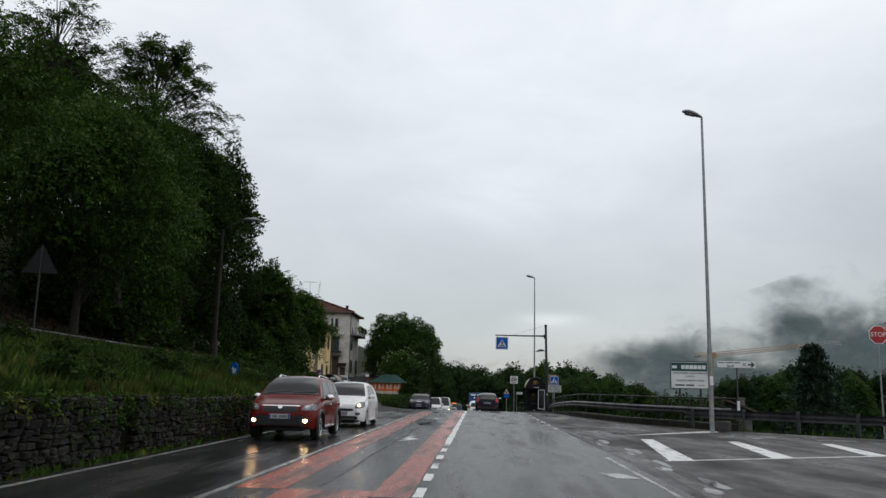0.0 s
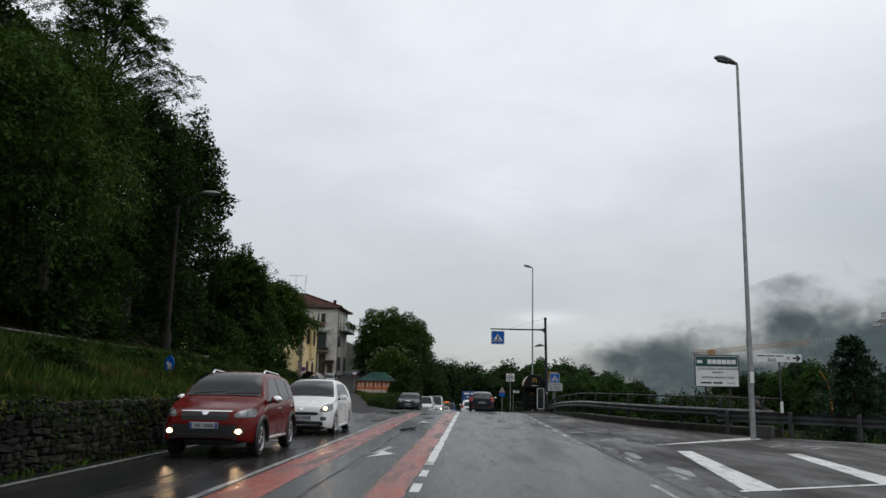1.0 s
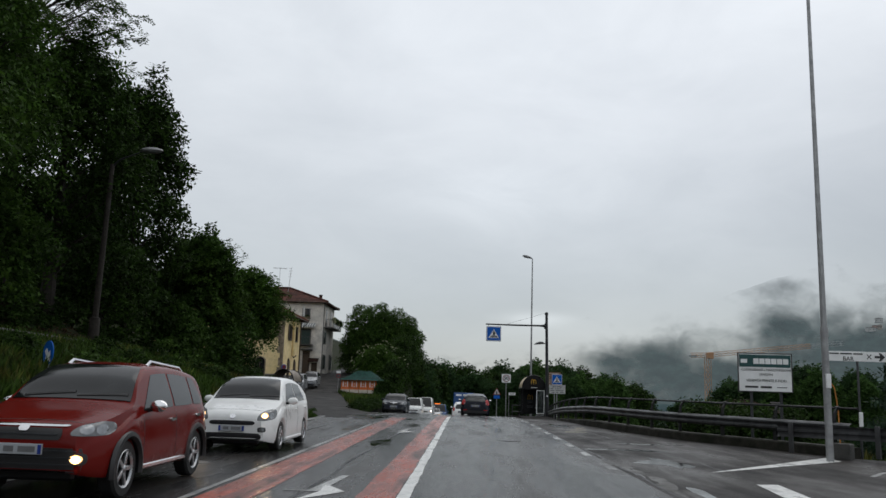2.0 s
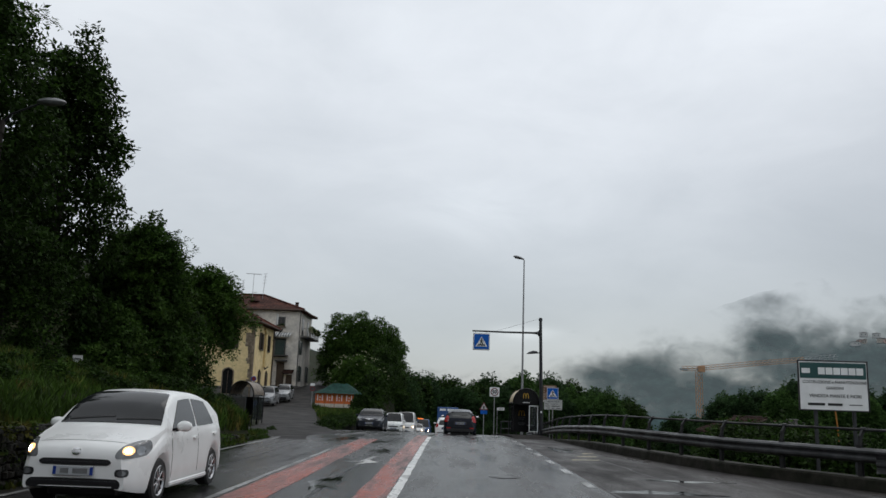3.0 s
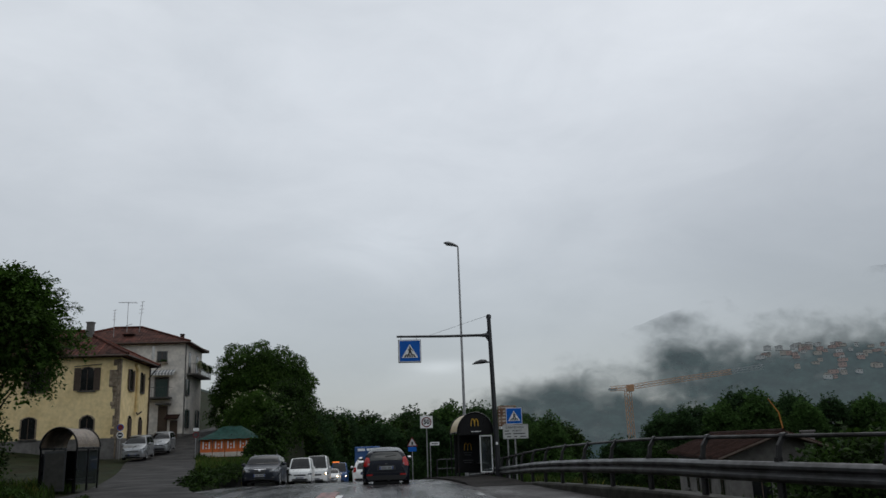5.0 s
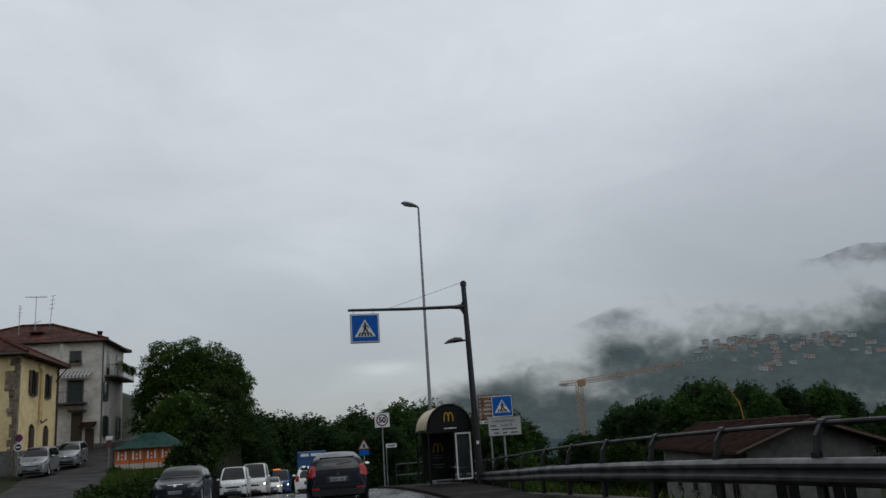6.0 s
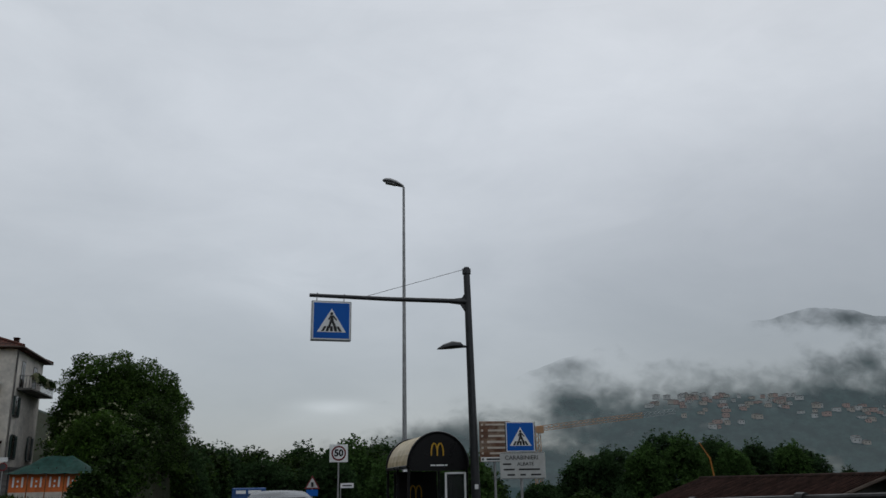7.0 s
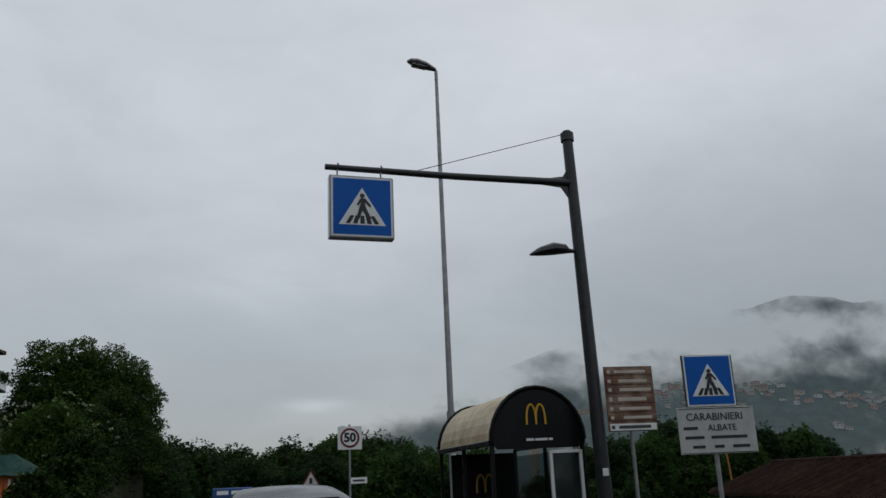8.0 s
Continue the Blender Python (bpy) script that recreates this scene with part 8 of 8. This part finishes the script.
            put("lamp_housing", [(s * (xm + 0.10), 0.2, zm - 0.05), (s * (xm + 0.20), 0.25, zm - 0.03), (s * (xm + 0.20), 0.25, zm + 0.09), (s * (xm + 0.10), 0.2, zm + 0.08)], (-s * 0.30, 1, -0.12), LAMP_BOWL, lamp, 0.014, n=(6, 6), rounded=1.0)
            if sp.get("fog_z"):
                zf, xf, r = sp["fog_z"], W * 0.70, sp.get("fog_r", 0.06)
                ring = put("fog_lamp", [(s * (xf - r * 1.7), 0, zf - r * 1.1), (s * (xf + r * 1.7), 0.1, zf - r * 1.1), (s * (xf + r * 1.7), 0.1, zf + r * 1.1), (s * (xf - r * 1.7), 0, zf + r * 1.1)], (-s * 0.2, 1, 0), TRIM_BLACK, t, 0.006, "fog lamp in a dark recess", n=(8, 8), rounded=0.6)
                put("fog_lens", [(s * (xf - r), 0, zf - r * 0.8), (s * (xf + r), 0.1, zf - r * 0.8), (s * (xf + r), 0.1, zf + r * 0.8), (s * (xf - r), 0, zf + r * 0.8)], (-s * 0.2, 1, 0), LAMP_WARM if sp.get("fog_lit") else LAMP_CLEAR, ring, 0.014, n=(6, 6), rounded=1.0)
                if sp.get("fog_lit"):
                    put("fog_core", [(s * (xf - r * 0.6), 0, zf - r * 0.5), (s * (xf + r * 0.6), 0.1, zf - r * 0.5), (s * (xf + r * 0.6), 0.1, zf + r * 0.5), (s * (xf - r * 0.6), 0, zf + r * 0.5)], (-s * 0.2, 1, 0), LAMP_LIT, ring, 0.022, n=(5, 5), rounded=1.0)
        for gx, gz0, gz1, rnd in sp["grille"]:
            g = put("grille", [(-gx, 0, gz0), (gx, 0, gz0), (gx, 0, gz1), (-gx, 0, gz1)], (0, 1, 0), TRIM_BLACK, t, 0.008, "dark grille", n=(14, 5), rounded=rnd)
            rows = max(int((gz1 - gz0) / 0.07), 1)
            for k in range(rows):
                z = gz0 + (gz1 - gz0) * (k + 0.5) / rows
                put("grille_bar", [(-gx * 0.9, 0, z - 0.008), (gx * 0.9, 0, z - 0.008), (gx * 0.9, 0, z + 0.008), (-gx * 0.9, 0, z + 0.008)], (0, 1, 0), sp.get("grille_bar", DARK_STEEL), g, 0.02, n=(14, 1), thick=0.015)
        for gx, gz, gh in sp.get("chrome", ()):
            put("chrome_strip", [(-gx, 0, gz - gh), (gx, 0, gz - gh), (gx, 0, gz + gh), (-gx, 0, gz + gh)], (0, 1, 0), CHROME, t, 0.02, "chrome strip", n=(14, 2), rounded=0.3)
        zb = sp["badge_z"]
        put("badge", [(-0.06, 0, zb - 0.05), (0.06, 0, zb - 0.05), (0.06, 0, zb + 0.05), (-0.06, 0, zb + 0.05)], (0, 1, -0.3), CHROME, t, 0.016, "plain round badge", n=(6, 6), rounded=1.0)
        hit = tree.ray_cast(Vector((0.2, -1, sp["plate_z"])), Vector((0, 1, 0)))[0]
        plate((hit.y if hit else 0) - 0.025, sp["plate_z"], -1)
        # bonnet shut line
        yb, zb2 = 0.20, top(0.20)
        put("bonnet_seam", [(-W * 0.70, yb, zb2), (W * 0.70, yb, zb2), (W * 0.70, yb + 0.012, zb2), (-W * 0.70, yb + 0.012, zb2)], (0, 0, -1), TRIM_BLACK, body, 0.002, n=(12, 1), thick=0.008)
        for xa, xb in ((-0.60, 0.02), (0.06, 0.68)):
            put("wiper", [(xa, cowl + 0.05, 1.2), (xb, cowl + 0.10, 1.2), (xb, cowl + 0.13, 1.2), (xa, cowl + 0.08, 1.2)], (0, 0.2, -1), TRIM_BLACK, t, 0.025, n=(8, 1))
    else:
        tz = sp["tail_z"]
        for s in (-1, 1):
            lamp = put("tail_lamp", [(s * (W * 0.71), Lc, tz - 0.09), (s * (W * 0.97), Lc - 0.3, tz - 0.15), (s * (W * 0.87), Lc - 0.4, tz + 0.21), (s * (W * 0.80), Lc, tz + 0.19)], (-s * 0.35, -1, 0), TAIL_RED, t, 0.012, "red tail lamp", n=(8, 10), rounded=0.45)
            put("lamp_lens", [(s * (W * 0.72), Lc, tz - 0.06), (s * (W * 0.82), Lc, tz - 0.07), (s * (W * 0.82), Lc, tz - 0.01), (s * (W * 0.74), Lc, tz - 0.01)], (-s * 0.35, -1, 0), LAMP_CLEAR, lamp, 0.018, n=(4, 4), rounded=0.6)
            put("reflector", [(s * (W * 0.56), Lc, 0.50), (s * (W * 0.82), Lc, 0.50), (s * (W * 0.82), Lc, 0.555), (s * (W * 0.56), Lc, 0.555)], (-s * 0.3, -1, 0), TAIL_RED, t, 0.01, "", n=(6, 2), rounded=0.3)
        put("bumper", [(-W * 0.78, Lc, sp["clear"] + 0.13), (W * 0.78, Lc, sp["clear"] + 0.13), (W * 0.86, Lc, sp["clear"] + 0.30), (-W * 0.86, Lc, sp["clear"] + 0.30)], (0, -1, 0), TRIM_BLACK, t, 0.012, "black lower bumper", n=(14, 4), rounded=0.15)
        put("tailgate_seam", [(-W * 0.68, Lc, 0.60), (W * 0.68, Lc, 0.60), (W * 0.68, Lc, 0.61), (-W * 0.68, Lc, 0.61)], (0, -1, 0), TRIM_BLACK, body, 0.003, n=(12, 1), thick=0.01)
        put("plate_recess", [(-0.36, Lc, sp["plate_z"] - 0.09), (0.36, Lc, sp["plate_z"] - 0.09), (0.33, Lc, sp["plate_z"] + 0.10), (-0.33, Lc, sp["plate_z"] + 0.10)], (0, -1, 0), TRIM_BLACK, body, 0.004, n=(8, 3), rounded=0.15)
        hit = tree.ray_cast(Vector((0.2, Lc + 1, sp["plate_z"])), Vector((0, -1, 0)))[0]
        plate((hit.y if hit else Lc) + 0.025, sp["plate_z"], 1)
        yw = back - 0.08
        put("wiper", [(-0.40, yw - 0.10, 1.3), (0.03, yw, 1.3), (0.03, yw + 0.025, 1.3), (-0.40, yw - 0.075, 1.3)], (0, -0.5, -1), TRIM_BLACK, t, 0.025, n=(8, 1))
        put("badge", [(-0.05, Lc, sp["plate_z"] + 0.12), (0.05, Lc, sp["plate_z"] + 0.12), (0.05, Lc, sp["plate_z"] + 0.165), (-0.05, Lc, sp["plate_z"] + 0.165)], (0, -1, 0), DARK_STEEL, t, 0.012, "plain oval badge", n=(6, 5), rounded=1.0)
        bm = bmesh.new()
        add_box(bm, (0, roof_b - 0.04, top(roof_b - 0.04) + 0.035), (W * 1.10, 0.16, 0.03), 0.012, Matrix.Rotation(-0.12, 4, "X"))
        part("spoiler", bm, sp["paint"], t)
    return t


def hatch(L, W, H, hood, belt, colour, clear=0.18, wheel=0.31, cowl=0.25, roof_f=0.43, roof_b=0.87, back=0.955, doors=5, **kw):
    """Proportions of a hatchback or estate; marks are fractions of the length."""
    tail = belt + 0.04
    s = dict(length=L, width=W, wheel=wheel, clear=clear, paint=colour, axles=(0.185 * L + 0.04, 0.805 * L), marks=(cowl * L, roof_f * L, roof_b * L, back * L),
             top=[(0, hood * 0.66), (0.03, hood * 0.78), (0.12, hood * 0.86), (0.35, hood * 0.93), (0.14 * L, hood * 0.985), (cowl * L, hood * 1.10), ((cowl + roof_f) / 2 * L, hood * 1.10 + (H - hood * 1.10) * 0.62), (roof_f * L, H - 0.045), ((roof_f + 0.12) * L, H - 0.005),
                  (0.66 * L, H - 0.02), (roof_b * L, H - 0.11), ((roof_b + back) / 2 * L, (H - 0.11) * 0.55 + tail * 0.45), (back * L, tail + 0.02), (L - 0.035, tail - 0.10), (L, hood * 0.62)],
             belt=[(0, hood * 0.55), (0.12, hood * 0.72), (0.5, hood * 0.82), (cowl * L, belt - 0.03), (0.6 * L, belt + 0.01), (0.9 * L, belt + 0.04), (L, belt * 0.6)],
             badge_z=hood * 0.80, plate_z=0.5, lamp=(W * 0.24, W * 0.475, hood * 0.70, hood * 0.74, hood * 0.92), grille=[(0.40, 0.62, 0.69, 0.3), (0.5, 0.30, 0.44, 0.25)],
             seams=((cowl + 0.055) * L, 0.585 * L), handles=(0.53 * L, 0.77 * L))
    c, f, b = (cowl + 0.08) * L, (roof_f + 0.012) * L, roof_b * L
    mid = 0.585 * L
    s["side_glass"] = [(c - 0.06, mid - 0.03, mid - 0.02, f + 0.02), (mid + 0.03, b + 0.04, b - 0.22, mid + 0.04)]
    if doors == 6:
        s["side_glass"][1] = (mid + 0.03, b - 0.40, b - 0.42, mid + 0.04)
        s["side_glass"].append((b - 0.36, b + 0.06, b - 0.14, b - 0.36))
    s.update(kw)
    return s


def van(L, W, H, hood, belt, colour, clear=0.2, wheel=0.31, **kw):
    """Proportions of a flat-faced van."""
    s = dict(length=L, width=W, wheel=wheel, clear=clear, paint=colour, axles=(0.17 * L, 0.79 * L), marks=(0.09 * L, 0.24 * L, 0.965 * L, 0.985 * L), lean=0.16, round=0.14,
             top=[(0, hood * 0.70), (0.03, hood * 0.84), (0.12, hood * 0.93), (0.09 * L, hood * 1.05), (0.17 * L, hood * 1.05 + (H - hood * 1.05) * 0.62), (0.24 * L, H - 0.05), (0.4 * L, H), (0.9 * L, H - 0.01), (0.965 * L, H - 0.04), (0.985 * L, H - 0.3), (L, hood * 0.7)],
             belt=[(0, hood * 0.6), (0.12, hood * 0.8), (0.1 * L, belt), (0.96 * L, belt), (L, belt * 0.6)],
             badge_z=hood * 0.80, plate_z=0.48, lamp=(W * 0.27, W * 0.47, hood * 0.62, hood * 0.64, hood * 0.78), grille=[(0.42, hood * 0.60, hood * 0.70, 0.2), (0.55, 0.30, 0.42, 0.2)],
             seams=(0.14 * L, 0.40 * L), handles=(0.34 * L,), side_glass=[(0.17 * L, 0.37 * L, 0.37 * L, 0.27 * L)])
    s.update(kw)
    return s


LAMP_BOWL = material("lamp_reflector", (0.30, 0.31, 0.32), 0.12, metal=0.7, spread=0.2, scale=12)
DARK_BLUE = material("midnight_blue_paint", (0.0035, 0.0055, 0.013), 0.22, spread=0.06, scale=3, second=(0.003, 0.005, 0.011), second_scale=1.5, coat=0.04, spec=0.14)
RED_CAR = material("deep_red_paint", (0.130, 0.009, 0.007), 0.2, spread=0.06, scale=3, second=(0.115, 0.008, 0.006), second_scale=1.5, coat=0.05, spec=0.12)
SLATE = paint("slate_blue_paint", (0.014, 0.018, 0.028), 0.2, 0.2)
WHITE_CAR = paint("white_car_paint", (0.80, 0.81, 0.80))
SILVER = paint("silver_car_paint", (0.30, 0.31, 0.32), 0.5)
BLUE_TRUCK = paint("blue_van_paint", (0.02, 0.08, 0.24))


def on_road(x, y, facing):
    """Pose of a vehicle on the main road; facing 0 drives towards -y with its nose at y."""
    pitch = math.degrees(math.atan((road_z(y + 4) - road_z(y)) / 4))
    return pose(x, y, road_z(y) + 0.005, pitch, 0, facing)


AWAY, COMING = "traffic going away", "oncoming traffic"
small = hatch(3.95, 1.80, 1.42, 0.89, 0.94, DARK_BLUE, roof_b=0.86, back=0.965, show="rear", tail_z=0.95, plate_z=0.77, clear=0.20, lean=0.66, pane=(0.54, 0.76))
car("hatchback_car", pose(1.0, 60.5 + 3.95, road_z(62.2) + 0.0, -2.1, 0, 180), small, "dark blue hatchback seen from behind on the wet road", "car", AWAY)
tall = hatch(4.4, 1.82, 1.66, 1.02, 1.06, WHITE_CAR, roof_b=0.90, back=0.97, show="rear", tail_z=1.08, plate_z=0.88, wheel=0.35, rails=1, clear=0.26)
car("sport_utility_car", pose(0.1, 86.5 + 4.4, road_z(88.7), -2.4, 0, 180), tall, "white sport utility car with roof rails", "car", AWAY)
red = hatch(4.1, 1.78, 1.58, 0.98, 1.0, RED_CAR, wheel=0.335, clear=0.27, doors=6, rails=2, arches=True, fog_z=0.50, fog_lit=True, plate_z=0.60, badge_z=0.84, spokes=5, chrome=((0.50, 0.86, 0.012), (0.50, 0.36, 0.02)),
            grille=[(0.44, 0.70, 0.83, 0.2), (0.70, 0.33, 0.62, 0.15)], mirror=CHROME, handle=CHROME, sill=CHROME, lamp=(0.46, 0.86, 0.72, 0.74, 0.92))
car("compact_sport_utility_car", on_road(-4.55, 18.7, 0), red, "brick-red compact sport utility car with chrome trim and lit lamps", "car", COMING)
punto = hatch(4.05, 1.69, 1.49, 0.90, 0.95, WHITE_CAR, wheel=0.30, cowl=0.235, roof_f=0.43, roof_b=0.80, back=0.945, lit=True, lamp=(0.42, 0.81, 0.58, 0.64, 0.88), fog_z=0.45, fog_r=0.045, plate_z=0.47, badge_z=0.71, clear=0.17, spokes=9,
              grille=[(0.46, 0.535, 0.62, 0.35), (0.60, 0.225, 0.38, 0.3)], handle=WHITE_CAR, sill=WHITE_CAR)
car("hatchback_car", on_road(-4.32, 26.2, 0), punto, "white hatchback with lit headlamps on the wet road", "car", COMING)
estate = hatch(4.5, 1.77, 1.42, 0.86, 0.92, SLATE, wheel=0.32, cowl=0.275, roof_b=0.90, back=0.97, doors=6, rails=1, lamp=(0.36, 0.84, 0.58, 0.60, 0.76), plate_z=0.46, badge_z=0.70, clear=0.16, chrome=((0.29, 0.735, 0.012), (0.24, 0.30, 0.012)),
               grille=[(0.27, 0.32, 0.72, 0.2), (0.72, 0.22, 0.29, 0.1)], fog_z=0.36, fog_r=0.04)
car("estate_car", on_road(-4.7, 68.5, 0), estate, "dark slate-blue estate car with a tall grille", "car", COMING)
people = hatch(4.0, 1.69, 1.62, 0.98, 1.02, SILVER, wheel=0.29, cowl=0.20, roof_f=0.37, roof_b=0.90, back=0.965, plate_z=0.45, lamp=(0.44, 0.80, 0.68, 0.70, 0.86), chrome=((0.42, 0.70, 0.02),), badge_z=0.70)
car("parked_car", pose(-16.2, 89.6, lane_z(91.0), 4, 0, 4), people, "silver compact people carrier parked beside the yellow house", "car", "parked cars")
car("parked_car", pose(-15.9, 95.4, lane_z(96.8), 6, 0, 4), hatch(3.8, 1.62, 1.48, 0.92, 0.96, SILVER, wheel=0.28), "silver hatchback parked on the sloping lane", "car", "parked cars")
car("small_van", on_road(-4.5, 88.5, 0), van(4.0, 1.66, 1.85, 1.0, 1.08, WHITE_CAR, wheel=0.28), "small white van with a flat face", "van", COMING)
car("panel_van", on_road(-4.0, 99.0, 0), van(5.4, 1.95, 2.35, 1.2, 1.3, WHITE_CAR, wheel=0.33, lit=True), "tall white panel van", "van", COMING)
car("hatchback_car", on_road(-3.35, 110.5, 0), dict(punto), "white car with bright headlamps far down the road", "car", COMING)
beacon_van = car("panel_van", on_road(-2.95, 120.5, 0), van(5.2, 1.9, 2.3, 1.2, 1.25, BLUE_TRUCK, wheel=0.33, lit=True), "blue van far down the road with lit lamps", "van", COMING)
bm = bmesh.new()
add_box(bm, (-0.35, 1.15, 2.36), (0.75, 0.12, 0.10), 0.03)
part("beacon_bar", bm, AMBER_LIT, beacon_van, "lit amber light bar on the cab roof")
# blue lorry ahead with a lettered board on its roof
lorry = thing("lorry", pose(0.2, 99.0, road_z(101)), "blue box lorry with a name board, going away", "lorry", "traffic going away")
bm = bmesh.new()
add_box(bm, (0, 2.4, 1.85), (2.1, 4.8, 2.3), 0.04)
part("box_body", bm, BLUE_TRUCK, lorry, "blue box body")
bm = bmesh.new()
add_box(bm, (0, -0.02, 2.75), (1.9, 0.04, 0.4), 0.01)
b = part("name_board", bm, BLUE_TRUCK, lorry)
for k, (x, w) in enumerate(((-0.5, 0.6), (0.35, 0.8))):
    bm = bmesh.new()
    add_box(bm, (x, -0.045, 2.75), (w, 0.006, 0.2))
    part("name_bar", bm, SIGN_WHITE, b)
bm = bmesh.new()
add_box(bm, (0, 2.4, 0.62), (1.9, 4.6, 0.2), 0.03)
part("chassis", bm, TRIM_BLACK, lorry)
for x in (-0.85, 0.85):
    for y in (0.9, 3.9):
        bm = bmesh.new()
        bmesh.ops.create_cone(bm, cap_ends=True, segments=20, radius1=0.4, radius2=0.4, depth=0.28, matrix=Matrix.Translation((x, y, 0.4)) @ pose(0, 0, 0, 0, 90))
        part("wheel", bm, RUBBER, lorry)


# ---- stones of the retaining wall, last ----
def stone_mesh(seed):
    rg = random.Random(seed)
    bm = bmesh.new()
    bmesh.ops.create_cube(bm, size=1.0)
    bmesh.ops.bevel(bm, geom=bm.edges[:], offset=0.16, segments=1, affect="EDGES")
    for v in bm.verts:
        v.co += Vector((rg.uniform(-0.06, 0.06), rg.uniform(-0.10, 0.10), rg.uniform(-0.10, 0.10)))
    return mesh_of("stone", bm, STONE)


STONES = [stone_mesh(300 + i) for i in range(12)]
rng = random.Random(21)
placed = []
course = 0
z_off = 0.02
while z_off < 1.25:
    h = rng.uniform(0.075, 0.17)
    y = 6.0 + rng.uniform(0, 0.3)
    while y < 43:
        w = rng.choice((rng.uniform(0.10, 0.22), rng.uniform(0.16, 0.46)))
        zb = road_z(y) + z_off
        if zb + h * 0.7 < wall_top(y) and not 13.35 < y + w / 2 < 14.05:
            placed.append((y + w / 2, zb + h / 2 + rng.uniform(-0.02, 0.02), w * rng.uniform(0.86, 1.0), h * rng.uniform(0.80, 1.06), rng.uniform(-0.03, 0.03), rng.uniform(-9, 9), rng.randrange(12)))
        y += w
    z_off += h * 0.97
near = [p for p in placed if 9.0 < p[0] < 16.0][:300]
keep = set(map(id, near))
for p in near:
    y, z, w, h, out, tilt, k = p
    piece("stone", STONES[k], retaining_wall, pose(-6.31 + out, y, z, tilt, rng.uniform(-6, 6), rng.uniform(-5, 5)) @ Matrix.Diagonal((0.3, w, h, 1)))
V, F, n0 = [], [], 0
tmpl = []
for me in STONES:
    co = np.empty(len(me.vertices) * 3, np.float32)
    me.vertices.foreach_get("co", co)
    tmpl.append((co.reshape(-1, 3), [list(p.vertices) for p in me.polygons]))
for p in placed:
    if id(p) in keep:
        continue
    y, z, w, h, out, tilt, k = p
    co, fs = tmpl[k]
    m = np.array(pose(-6.31 + out, y, z, tilt, 0, rng.uniform(-5, 5)) @ Matrix.Diagonal((0.3, w, h, 1)))
    V.append(co @ m[:3, :3].T + m[:3, 3])
    F += [[i + n0 for i in f] for f in fs]
    n0 += len(co)
me = bpy.data.meshes.new("stones")
me.from_pydata([tuple(v) for v in np.concatenate(V)], [], F)
me.materials.append(STONE)
ob = new("stones", me)
ob.parent = retaining_wall
tagged(ob, "remaining dark wall stones", "", "", "stuff")
